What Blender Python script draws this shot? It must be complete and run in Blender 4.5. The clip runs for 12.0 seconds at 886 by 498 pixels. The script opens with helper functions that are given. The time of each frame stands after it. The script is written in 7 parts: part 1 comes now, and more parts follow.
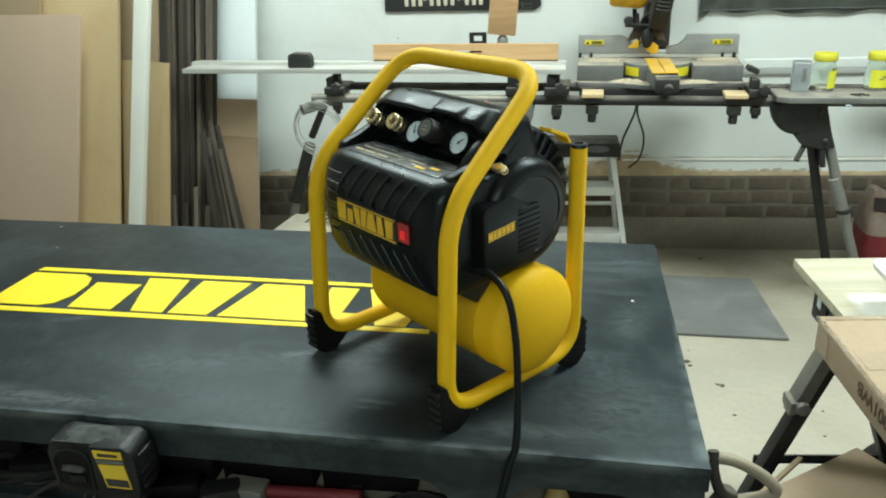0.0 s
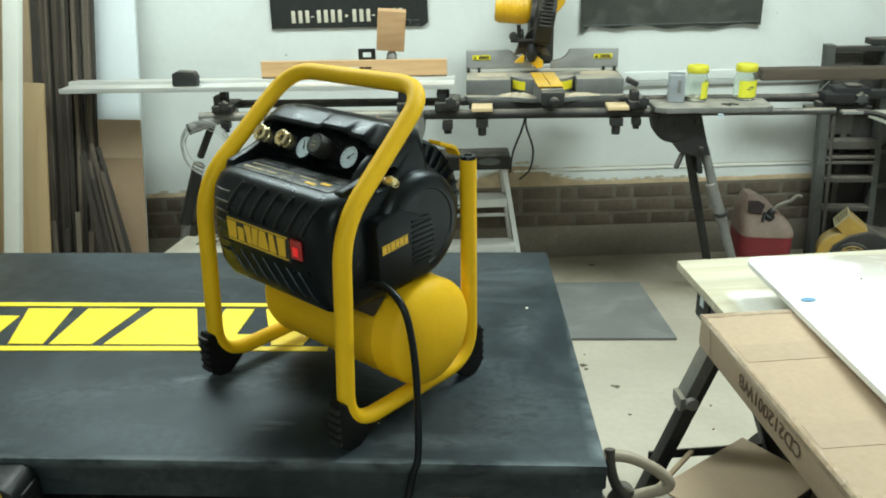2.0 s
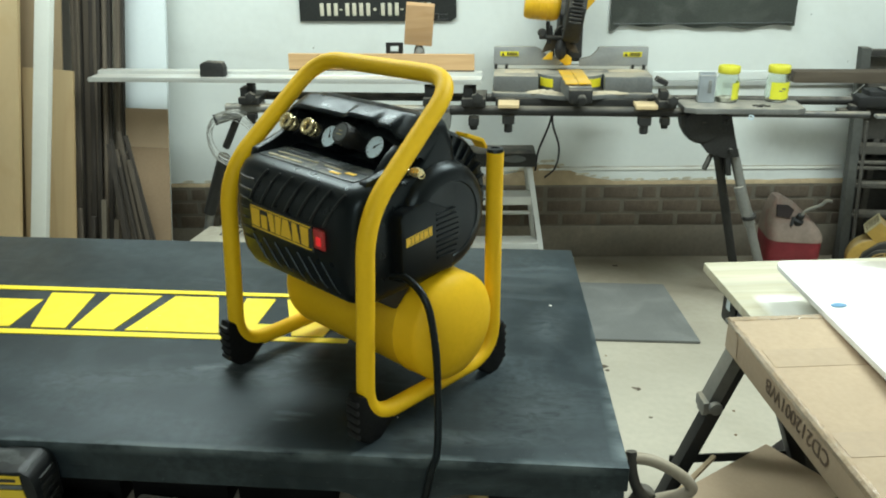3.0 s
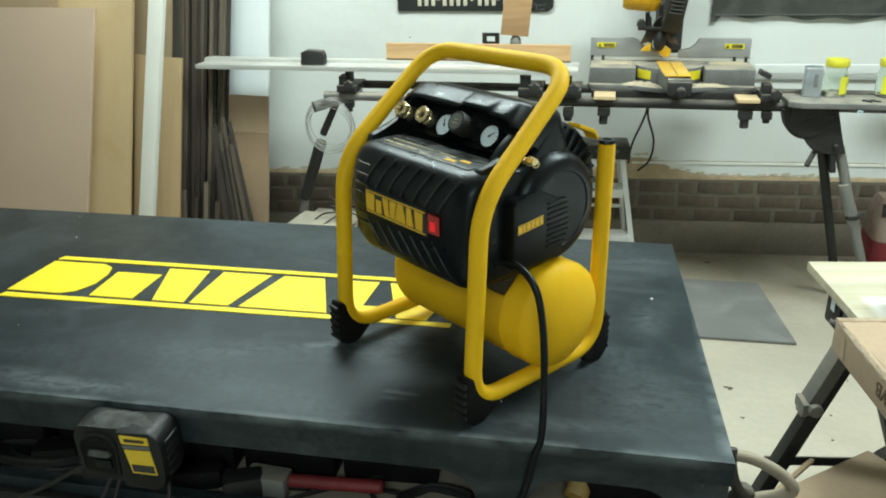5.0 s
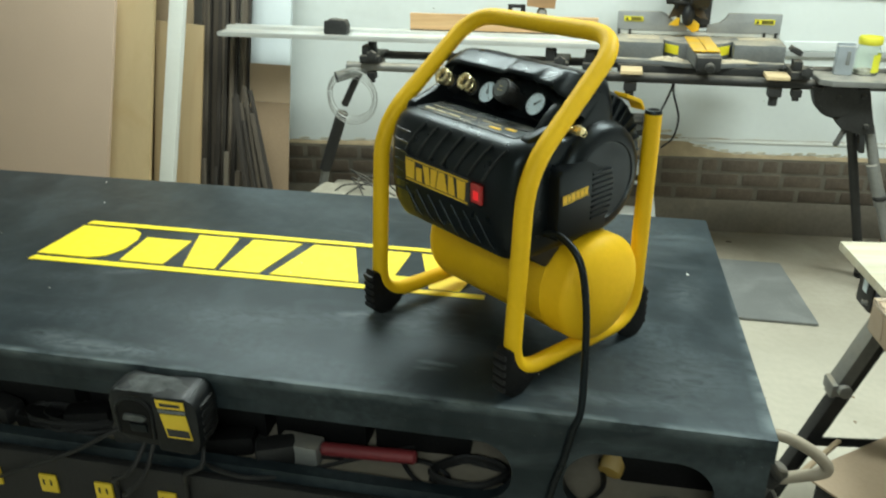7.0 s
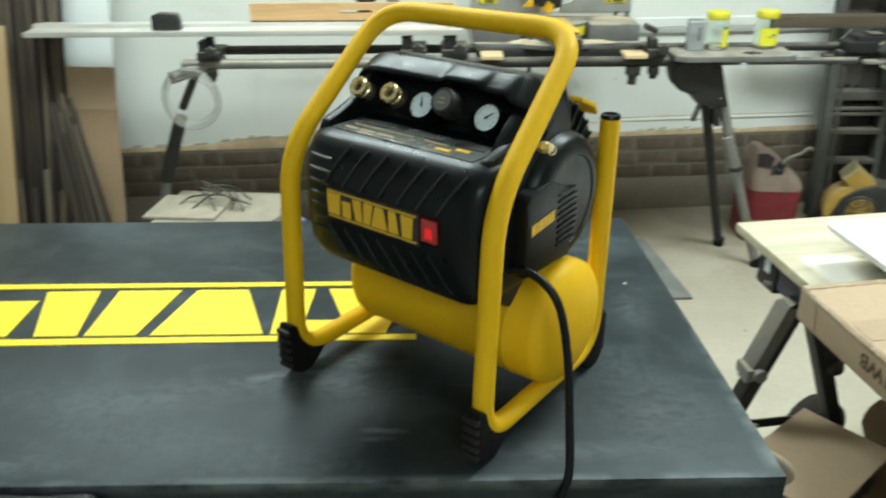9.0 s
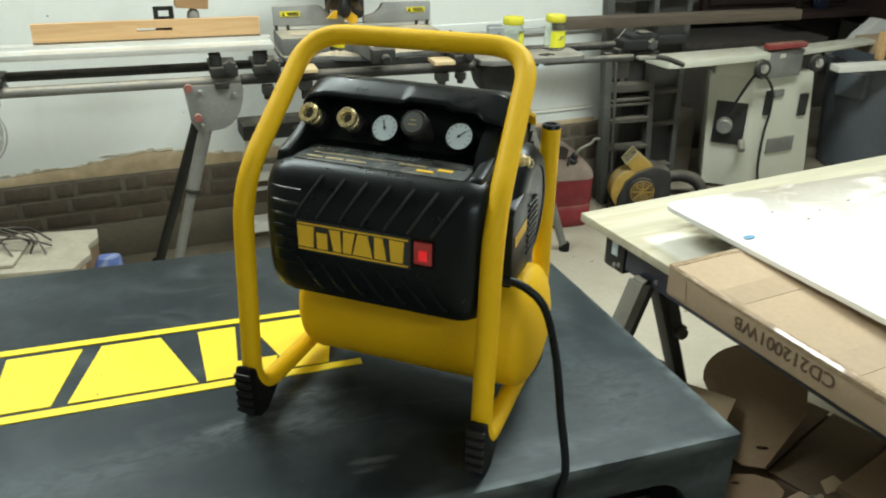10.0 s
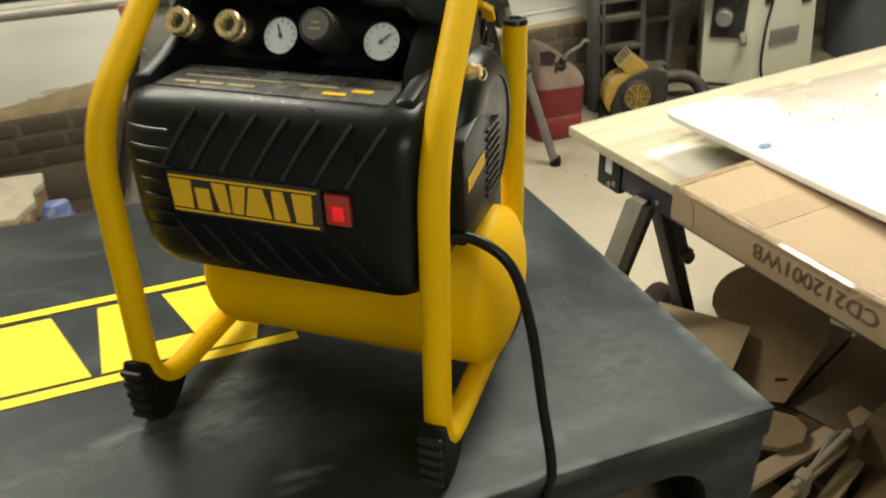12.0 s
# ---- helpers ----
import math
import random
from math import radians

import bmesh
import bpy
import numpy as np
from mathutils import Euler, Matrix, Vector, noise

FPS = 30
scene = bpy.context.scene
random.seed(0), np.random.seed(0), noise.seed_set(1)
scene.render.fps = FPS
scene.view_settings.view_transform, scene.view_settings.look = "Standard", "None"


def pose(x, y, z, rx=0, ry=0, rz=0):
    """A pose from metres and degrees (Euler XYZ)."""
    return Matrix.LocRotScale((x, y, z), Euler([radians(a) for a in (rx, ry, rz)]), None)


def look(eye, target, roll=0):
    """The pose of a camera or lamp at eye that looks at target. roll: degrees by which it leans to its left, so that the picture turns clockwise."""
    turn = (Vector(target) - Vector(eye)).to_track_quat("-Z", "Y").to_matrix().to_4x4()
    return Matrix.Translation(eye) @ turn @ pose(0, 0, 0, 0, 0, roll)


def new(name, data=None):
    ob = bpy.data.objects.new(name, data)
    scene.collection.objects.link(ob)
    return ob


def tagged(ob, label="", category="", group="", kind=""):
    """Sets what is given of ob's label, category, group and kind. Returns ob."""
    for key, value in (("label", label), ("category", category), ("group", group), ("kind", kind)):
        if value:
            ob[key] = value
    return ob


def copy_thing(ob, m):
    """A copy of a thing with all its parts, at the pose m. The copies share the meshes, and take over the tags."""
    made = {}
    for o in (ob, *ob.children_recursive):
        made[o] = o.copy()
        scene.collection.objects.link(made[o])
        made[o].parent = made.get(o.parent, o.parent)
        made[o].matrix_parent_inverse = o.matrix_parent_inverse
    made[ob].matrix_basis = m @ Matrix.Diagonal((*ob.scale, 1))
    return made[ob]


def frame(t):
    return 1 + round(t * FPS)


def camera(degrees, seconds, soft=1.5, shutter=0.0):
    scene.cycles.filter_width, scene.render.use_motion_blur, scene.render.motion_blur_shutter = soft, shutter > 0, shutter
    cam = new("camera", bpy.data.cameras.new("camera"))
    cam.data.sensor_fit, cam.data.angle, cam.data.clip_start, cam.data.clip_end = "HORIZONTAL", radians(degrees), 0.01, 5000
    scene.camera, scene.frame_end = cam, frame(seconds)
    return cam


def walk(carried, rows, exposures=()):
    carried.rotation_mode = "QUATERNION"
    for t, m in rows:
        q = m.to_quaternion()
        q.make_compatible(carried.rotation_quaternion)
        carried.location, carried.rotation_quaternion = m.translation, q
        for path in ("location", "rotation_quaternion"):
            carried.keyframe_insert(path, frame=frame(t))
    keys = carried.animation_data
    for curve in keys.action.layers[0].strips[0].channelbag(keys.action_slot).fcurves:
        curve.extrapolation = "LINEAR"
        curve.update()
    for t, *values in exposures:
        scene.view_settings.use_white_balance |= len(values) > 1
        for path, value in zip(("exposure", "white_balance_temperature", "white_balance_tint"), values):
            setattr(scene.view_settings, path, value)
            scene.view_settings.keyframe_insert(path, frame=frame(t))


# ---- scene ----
cam = camera(57.2, 12.0, soft=1.9, shutter=0.5)
PATH = [
    (0, (0.33, 0.727, 1.635), (-0.083, 2.8, 0.73), -2.1),
    (0.5, (0.33, 0.73, 1.634), (-0.003, 2.816, 0.724), -1.9),
    (1, (0.344, 0.728, 1.634), (0.138, 2.836, 0.736), -1.2),
    (1.5, (0.339, 0.728, 1.636), (0.183, 2.847, 0.757), -1.0),
    (2, (0.337, 0.722, 1.633), (0.207, 2.846, 0.761), -1.4),
    (2.5, (0.336, 0.734, 1.626), (0.194, 2.855, 0.751), -1.3),
    (2.7, (0.335, 0.736, 1.621), (0.171, 2.858, 0.749), -1.0),
    (4.3, (0.293, 0.715, 1.62), (-0.011, 2.797, 0.691), 0.1),
    (4.5, (0.286, 0.71, 1.626), (-0.068, 2.784, 0.699), -0.2),
    (5, (0.291, 0.705, 1.626), (-0.121, 2.782, 0.727), -1.1),
    (5.5, (0.298, 0.7, 1.63), (-0.12, 2.785, 0.752), -1.5),
    (6, (0.283, 0.708, 1.631), (-0.16, 2.789, 0.756), -1.4),
    (6.5, (0.269, 0.708, 1.635), (-0.198, 2.776, 0.743), -1.4),
    (7, (0.244, 0.708, 1.611), (-0.19, 2.752, 0.65), -0.3),
    (7.2, (0.252, 0.7, 1.607), (-0.116, 2.747, 0.624), -0.3),
    (8.8, (0.101, 0.887, 1.59), (0.001, 2.95, 0.58), -1.0),
    (9, (0.075, 0.907, 1.597), (0.105, 2.976, 0.591), -0.2),
    (9.5, (-0.059, 0.926, 1.605), (0.344, 2.967, 0.622), 0.7),
    (10, (-0.178, 0.95, 1.613), (0.496, 2.915, 0.628), 1.1),
    (10.5, (-0.155, 0.951, 1.624), (0.545, 2.92, 0.662), 2.3),
    (11, (-0.129, 0.952, 1.605), (0.511, 2.903, 0.569), -0.7),
    (11.5, (-0.07, 0.989, 1.586), (0.522, 2.928, 0.5), -1.4),
    (12, (-0.04, 1.163, 1.528), (0.599, 3.02, 0.332), -2.2),
]
EXPOSURES = [(0, -0.02, 6150, 4), (0.6, 0.02, 6130, 4), (1.2, 0.0, 6100, 4), (2.7, -0.05, 6100, 4), (4.4, 0.03, 6150, 4), (5.5, 0.02, 6150, 4), (6.5, 0.03, 6150, 4), (7.1, 0.12, 6180, 4),
             (9, 0.05, 6250, 6), (10, -0.08, 6450, 9), (10.5, -0.1, 6500, 10), (11, -0.08, 7450, 14), (11.5, -0.06, 7550, 15), (12, 0, 7950, 17)]
walk(cam, [(t, look(eye, target, roll)) for t, eye, target, roll in PATH], EXPOSURES)

# the place is set out in bench lengths; UNIT turns them into metres
UNIT = 1.15
SIZE = Matrix.Scale(UNIT, 4)

# ---- world, lamps, exposure ----
world = bpy.data.worlds.new("world")
world.use_nodes = True
world.node_tree.nodes["Background"].inputs[0].default_value = (0.6, 0.7, 0.75, 1)
world.node_tree.nodes["Background"].inputs[1].default_value = 0.05
scene.world = world
scene.view_settings.exposure = 0.0


def shop_light(x, y, z, sx, sy, watts, colour):
    data = bpy.data.lights.new("shop_light", "AREA")
    data.shape, data.size, data.size_y, data.energy, data.color = "RECTANGLE", sx * UNIT, sy * UNIT, watts * UNIT ** 2, colour
    ob = new("shop_light", data)
    ob.location = (x * UNIT, y * UNIT, z * UNIT)
    return ob


COOL = (0.93, 1.0, 0.94)
shop_light(-0.7, 2.9, 2.62, 1.3, 0.4, 52, COOL)
shop_light(1.5, 2.5, 2.62, 1.3, 0.4, 69, COOL)
shop_light(0.4, -1.1, 2.62, 1.3, 0.5, 38, COOL)

# ---- materials ----


def ramp_mix(nt, fac, a, b):
    n = nt.nodes.new("ShaderNodeMix")
    n.data_type = "RGBA"
    nt.links.new(fac, n.inputs[0])
    for slot, v in ((6, a), (7, b)):
        if isinstance(v, tuple):
            n.inputs[slot].default_value = (*v[:3], 1)
        else:
            nt.links.new(v, n.inputs[slot])
    return n.outputs[2]


def spread(nt, value, lo, hi):
    n = nt.nodes.new("ShaderNodeMapRange")
    n.inputs[1].default_value, n.inputs[2].default_value = lo, hi
    nt.links.new(value, n.inputs[0])
    return n.outputs[0]


def grain(nt, co, scale, detail=4.0, stretch=None, distortion=0.0):
    if stretch:
        m = nt.nodes.new("ShaderNodeMapping")
        m.inputs[3].default_value = stretch
        nt.links.new(co, m.inputs[0])
        co = m.outputs[0]
    n = nt.nodes.new("ShaderNodeTexNoise")
    n.inputs["Scale"].default_value, n.inputs["Detail"].default_value = scale, detail
    n.inputs["Distortion"].default_value = distortion
    nt.links.new(co, n.inputs["Vector"])
    return n.outputs[0]


def times(nt, a, b):
    n = nt.nodes.new("ShaderNodeMath")
    n.operation = "MULTIPLY"
    nt.links.new(a, n.inputs[0])
    if isinstance(b, float):
        n.inputs[1].default_value = b
    else:
        nt.links.new(b, n.inputs[1])
    return n.outputs[0]


def mat(name, c, rough=0.6, metal=0.0, var=0.2, s1=5.0, s2=70.0, bump=0.1, stretch=None, dust=0.0, dust_c=(0.42, 0.36, 0.26),
        stain=0.0, stain_c=(0.2, 0.15, 0.1), stain_s=3.0, coat=0.0, emit=None, random=0.0, depth=0.004):
    """A surface with variation at two scales, and with dust on what lies level or stains where they are asked for."""
    m = bpy.data.materials.new(name)
    m.use_nodes = True
    nt = m.node_tree
    b = nt.nodes["Principled BSDF"]
    co = nt.nodes.new("ShaderNodeTexCoord").outputs["Object"]
    big, fine = grain(nt, co, s1, 3.0, stretch), grain(nt, co, s2, 5.0, stretch)
    dark, light = tuple(v * (1 - var) for v in c), tuple(min(1, v * (1 + var)) for v in c)
    col = ramp_mix(nt, spread(nt, big, 0.3, 0.7), dark, light)
    col = ramp_mix(nt, times(nt, spread(nt, fine, 0.35, 0.75), 0.45), col, tuple(v * (1 - 1.2 * var) for v in c))
    if random:
        info = nt.nodes.new("ShaderNodeObjectInfo").outputs["Random"]
        col = ramp_mix(nt, times(nt, info, random), col, tuple(v * 0.35 for v in c))
    if stain:
        blot = spread(nt, grain(nt, co, stain_s, 8.0, None, 0.6), 0.52, 0.72)
        col = ramp_mix(nt, times(nt, blot, stain), col, stain_c)
    ro = spread(nt, fine, 0.2, 0.8)
    rn = nt.nodes.new("ShaderNodeMapRange")
    rn.inputs[3].default_value, rn.inputs[4].default_value = max(0.02, rough - 0.08), min(1, rough + 0.1)
    nt.links.new(ro, rn.inputs[0])
    ro = rn.outputs[0]
    if dust:
        up = nt.nodes.new("ShaderNodeSeparateXYZ")
        nt.links.new(nt.nodes.new("ShaderNodeNewGeometry").outputs["Normal"], up.inputs[0])
        lie = times(nt, spread(nt, up.outputs[2], 0.1, 0.9), spread(nt, grain(nt, co, 14.0, 6.0), 0.28, 0.6))
        col = ramp_mix(nt, times(nt, lie, dust), col, dust_c)
    nt.links.new(col, b.inputs["Base Color"])
    nt.links.new(ro, b.inputs["Roughness"])
    b.inputs["Metallic"].default_value = metal
    b.inputs["Coat Weight"].default_value = coat
    if bump:
        bn = nt.nodes.new("ShaderNodeBump")
        bn.inputs["Strength"].default_value, bn.inputs["Distance"].default_value = bump, depth
        nt.links.new(fine, bn.inputs["Height"])
        nt.links.new(bn.outputs[0], b.inputs["Normal"])
    if emit:
        b.inputs["Emission Color"].default_value = (*emit[:3], 1)
        b.inputs["Emission Strength"].default_value = emit[3]
    return m


def wood(name, c1, c2, along="z", size=18.0, rough=0.6, var=0.25, random=0.0):
    st = {"x": (0.08, 1, 1), "y": (1, 0.08, 1), "z": (1, 1, 0.08)}[along]
    m = mat(name, c1, rough, var=var, s1=size, s2=size * 9, bump=0.15, stretch=st, random=random, depth=0.002)
    nt = m.node_tree
    b = nt.nodes["Principled BSDF"]
    old = b.inputs["Base Color"].links[0].from_socket
    co = nt.nodes.new("ShaderNodeTexCoord").outputs["Object"]
    rings = spread(nt, grain(nt, co, size * 2.5, 2.0, st, 1.4), 0.42, 0.62)
    nt.links.new(ramp_mix(nt, times(nt, rings, 0.6), old, c2), b.inputs["Base Color"])
    return m


def clear(name, tint=(0.9, 0.95, 0.9), rough=0.08, ior=1.3):
    m = bpy.data.materials.new(name)
    m.use_nodes = True
    b = m.node_tree.nodes["Principled BSDF"]
    b.inputs["Base Color"].default_value = (*tint, 1)
    b.inputs["Roughness"].default_value, b.inputs["IOR"].default_value = rough, ior
    b.inputs["Transmission Weight"].default_value = 1.0
    return m


M = {
    "plaster": mat("plaster", (0.72, 0.75, 0.72), 0.75, var=0.05, s1=1.2, s2=40, bump=0.08, stain=0.35, stain_c=(0.5, 0.5, 0.46), stain_s=2.6),
    "brick": mat("brick", (0.140, 0.108, 0.077), 0.85, var=0.3, s1=14, s2=90, bump=0.5, random=0.4, stain=0.4, stain_c=(0.18, 0.15, 0.108), stain_s=9.0),
    "mortar": mat("mortar", (0.155, 0.137, 0.105), 0.95, var=0.2, s1=8, s2=120, bump=0.5),
    "footing": mat("footing", (0.225, 0.197, 0.152), 0.9, var=0.25, s1=3, s2=60, bump=0.3, stain=0.5, stain_c=(0.14, 0.12, 0.095)),
    "sawdust": mat("sawdust", (0.40, 0.31, 0.19), 0.95, var=0.2, s1=18, s2=220, bump=0.6),
    "sawdust_pale": mat("sawdust_pale", (0.47, 0.40, 0.285), 0.95, var=0.2, s1=18, s2=220, bump=0.6),
    "concrete": mat("concrete", (0.46, 0.42, 0.335), 0.62, var=0.12, s1=1.6, s2=45, bump=0.08, stain=0.3, stain_c=(0.33, 0.29, 0.22), stain_s=4.0),
    "ceiling": mat("ceiling", (0.7, 0.7, 0.66), 0.9, var=0.05, s1=1, s2=30),
    "dark_wall": mat("dark_wall", (0.060, 0.052, 0.044), 0.8, var=0.3, s1=2, s2=30, bump=0.2),
    "far_wall": mat("far_wall", (0.68, 0.68, 0.65), 0.8, var=0.1, s1=1, s2=30, bump=0.05),
    "bench": mat("bench", (0.0105, 0.0155, 0.0188), 0.46, var=0.15, s1=4, s2=45, bump=0.05, stain=0.10, stain_c=(0.10, 0.115, 0.12), stain_s=7.0),
    "bench_in": mat("bench_in", (0.25, 0.22, 0.17), 0.8, var=0.2, s1=4, s2=60, bump=0.1),
    "paint_yellow": mat("paint_yellow", (0.88, 0.69, 0.008), 0.45, var=0.05, s1=6, s2=60, bump=0.03),
    "crumb": mat("crumb", (0.75, 0.74, 0.68), 0.8, var=0.1),
    "tube_yellow": mat("tube_yellow", (0.84, 0.510, 0.004), 0.56, var=0.06, s1=8, s2=160, bump=0.10),
    "tank_yellow": mat("tank_yellow", (0.84, 0.505, 0.004), 0.58, var=0.07, s1=8, s2=140, bump=0.08),
    "black": mat("black", (0.0042, 0.0056, 0.0068), 0.31, var=0.04, s1=6, s2=60, bump=0.008, depth=0.0004),
    # worn ribs, paler than the shroud to carry their highlights
    "rib_worn_shine": mat("rib_worn_shine", (0.011, 0.013, 0.015), 0.36, var=0.3, s1=30, s2=120, bump=0.02, depth=0.0004),
    "black_side": mat("black_side", (0.0050, 0.0060, 0.0070), 0.34, var=0.05, s1=6, s2=60, bump=0.02, depth=0.0006),
    "drum_brown": mat("drum_brown", (0.030, 0.023, 0.018), 0.75, var=0.3, s1=4, s2=60, bump=0.1),
    "dust_grey": mat("dust_grey", (0.085, 0.09, 0.088), 0.95, var=0.4, s1=60, s2=500, bump=0.5, depth=0.002),
    "black_soft": mat("black_soft", (0.012, 0.012, 0.012), 0.6, var=0.3, s1=10, s2=300, bump=0.2, depth=0.001),
    # lighter than the foot rubber, to paint in the highlights on the bars
    "tread": mat("tread", (0.009, 0.009, 0.0095), 0.52, var=0.3, s1=20, s2=200, bump=0.2, depth=0.001),
    "rubber": mat("rubber", (0.005, 0.005, 0.005), 0.65, var=0.3, s1=20, s2=200, bump=0.2, depth=0.001),
    "gold": mat("gold", (0.80, 0.50, 0.03), 0.45, var=0.06, s1=30, s2=200, bump=0.0),
    "brass": mat("brass", (0.92, 0.77, 0.45), 0.27, 0.85, var=0.12, s1=40, s2=200, bump=0.03),
    "chrome": mat("chrome", (0.75, 0.75, 0.75), 0.2, 1.0, var=0.08),
    "dial": mat("dial", (0.60, 0.71, 0.78), 0.35, var=0.03, coat=0.6),
    "ink": mat("ink", (0.03, 0.03, 0.03), 0.6, var=0.1),
    "label_grey": mat("label_grey", (0.12, 0.13, 0.13), 0.42, var=0.18, s1=20, s2=120),
    "label_worn": mat("label_worn", (0.11, 0.122, 0.126), 0.22, var=0.35, s1=26, s2=150, bump=0.02, stain=0.8, stain_c=(0.30, 0.28, 0.23), stain_s=30.0, depth=0.0005),
    "panel_drab": mat("panel_drab", (0.20, 0.185, 0.155), 0.75, var=0.12, s1=3, s2=90, bump=0.06),
    "label_tan": mat("label_tan", (0.42, 0.35, 0.2), 0.5, var=0.12),
    "lamp_red": mat("lamp_red", (0.6, 0.02, 0.02), 0.3, var=0.05, emit=(1.0, 0.02, 0.03, 0.42)),
    "lens_red": mat("lens_red", (0.35, 0.05, 0.05), 0.3, var=0.1, emit=(1.0, 0.06, 0.05, 0.10)),
    "galv": mat("galv", (0.22, 0.22, 0.205), 0.55, 0.35, var=0.2, s1=10, s2=90, bump=0.05, dust=0.75),
    "steel_grey": mat("steel_grey", (0.23, 0.235, 0.225), 0.55, 0.25, var=0.2, s1=9, s2=90, bump=0.06, dust=0.7),
    "black_dusty": mat("black_dusty", (0.022, 0.022, 0.021), 0.65, var=0.35, s1=12, s2=120, bump=0.1, dust=0.55, dust_c=(0.25, 0.22, 0.17)),
    "alu": mat("alu", (0.68, 0.69, 0.66), 0.42, 0.45, var=0.1, s1=6, s2=120, bump=0.03, dust=0.5, dust_c=(0.6, 0.55, 0.45)),
    "saw_grey": mat("saw_grey", (0.34, 0.35, 0.35), 0.5, 0.35, var=0.12, s1=9, s2=100, bump=0.05, dust=0.6),
    "saw_cast": mat("saw_cast", (0.165, 0.172, 0.17), 0.6, 0.3, var=0.25, s1=9, s2=100, bump=0.08, dust=0.8, dust_c=(0.5, 0.44, 0.33)),
    "saw_yellow": mat("saw_yellow", (0.72, 0.42, 0.01), 0.45, var=0.12, s1=8, s2=70, dust=0.35),
    "warn_yellow": mat("warn_yellow", (0.75, 0.65, 0.02), 0.5, var=0.08),
    "charger_dust": mat("charger_dust", (0.0075, 0.0088, 0.0098), 0.42, var=0.3, s1=20, s2=160, bump=0.1, dust=0.18, dust_c=(0.12, 0.126, 0.126), stain=0.22, stain_c=(0.045, 0.050, 0.054), stain_s=26.0, depth=0.001),
    "jar_lid": mat("jar_lid", (0.64, 0.59, 0.04), 0.45, var=0.05),
    "jar_label": mat("jar_label", (0.72, 0.70, 0.04), 0.5, var=0.06),
    "clear": clear("clear"),
    "screws": mat("screws", (0.35, 0.32, 0.27), 0.5, 0.4, var=0.5, s1=60, s2=200, bump=0.5),
    "banner": mat("banner", (0.024, 0.026, 0.024), 0.85, var=0.3, s1=4, s2=160, bump=0.3),
    "banner_grey": mat("banner_grey", (0.045, 0.05, 0.042), 0.85, var=0.3, s1=5, s2=160, bump=0.3, stain=0.7, stain_c=(0.12, 0.125, 0.11), stain_s=6.0),
    "cream": mat("cream", (0.62, 0.58, 0.46), 0.7, var=0.06),
    "rubber_mat": mat("rubber_mat", (0.165, 0.168, 0.158), 0.75, var=0.15, s1=5, s2=180, bump=0.3, stain=0.5, stain_c=(0.27, 0.275, 0.255), stain_s=5.0),
    "card": mat("card", (0.42, 0.315, 0.21), 0.75, var=0.08, s1=6, s2=120, bump=0.06),
    # tan card with the guide rail's shadow put into its colour
    "card_rail_shade": mat("card_rail_shade", (0.27, 0.19, 0.115), 0.8, var=0.12, s1=5, s2=90, bump=0.1),
    # cardboard brown darkened to hold the shade under the table
    "card_dark_shaded": mat("card_dark_shaded", (0.23, 0.155, 0.092), 0.85, var=0.15, s1=5, s2=90, bump=0.1),
    "tape": mat("tape", (0.405, 0.300, 0.198), 0.42, var=0.08, coat=0.3),
    "film": mat("film", (0.43, 0.32, 0.21), 0.12, var=0.2, s1=60, s2=150, bump=0.8, coat=1.0),
    "sheet": mat("sheet", (0.86, 0.86, 0.84), 0.5, var=0.03, s1=4, s2=60, bump=0.02, stain=0.45, stain_c=(0.50, 0.43, 0.34), stain_s=5.0),
    "blue_ink": mat("blue_ink", (0.13, 0.27, 0.42), 0.6, var=0.2),
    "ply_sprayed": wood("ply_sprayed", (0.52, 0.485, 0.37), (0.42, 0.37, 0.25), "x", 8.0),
    # deeper brown still, with under-table shade in the colour
    "card_deep_shaded": mat("card_deep_shaded", (0.13, 0.092, 0.06), 0.9, var=0.2, s1=5, s2=90, bump=0.1),
    "overspray_dark": mat("overspray_dark", (0.07, 0.058, 0.032), 0.8, var=0.4, s1=10, s2=60),
    "ply": mat("ply", (0.62, 0.475, 0.27), 0.6, var=0.07, s1=2.5, s2=60, bump=0.05, stretch=(1.0, 1.0, 0.45), stain=0.45, stain_c=(0.52, 0.36, 0.175), stain_s=5.0),
    "mdf": mat("mdf", (0.475, 0.355, 0.262), 0.75, var=0.05, s1=2, s2=150, bump=0.05),
    "hardboard": mat("hardboard", (0.36, 0.27, 0.165), 0.75, var=0.1, s1=3, s2=120, bump=0.06),
    "osb": wood("osb", (0.47, 0.35, 0.19), (0.38, 0.26, 0.13), "z", 6.0, var=0.12),
    "stud": mat("stud", (0.72, 0.72, 0.66), 0.6, var=0.05, s1=4, s2=60),
    "old_wood": wood("old_wood", (0.155, 0.125, 0.092), (0.075, 0.058, 0.042), "z", 14.0, 0.8, random=0.75),
    "old_wood_dark": wood("old_wood_dark", (0.050, 0.041, 0.032), (0.028, 0.022, 0.017), "z", 14.0, 0.8, random=0.5),
    "old_wood_pale": wood("old_wood_pale", (0.21, 0.18, 0.135), (0.13, 0.105, 0.075), "z", 14.0, 0.8, random=0.4),
    "old_beam": wood("old_beam", (0.105, 0.083, 0.058), (0.062, 0.047, 0.032), "x", 10.0, 0.8),
    "pine": wood("pine", (0.62, 0.40, 0.20), (0.52, 0.31, 0.14), "x", 16.0, 0.55, var=0.12),
    "pine_block": wood("pine_block", (0.52, 0.33, 0.17), (0.42, 0.25, 0.11), "x", 12.0, 0.6, var=0.12),
    "foam_white": mat("foam_white", (0.68, 0.73, 0.74), 0.6, var=0.05, s1=2, s2=60),
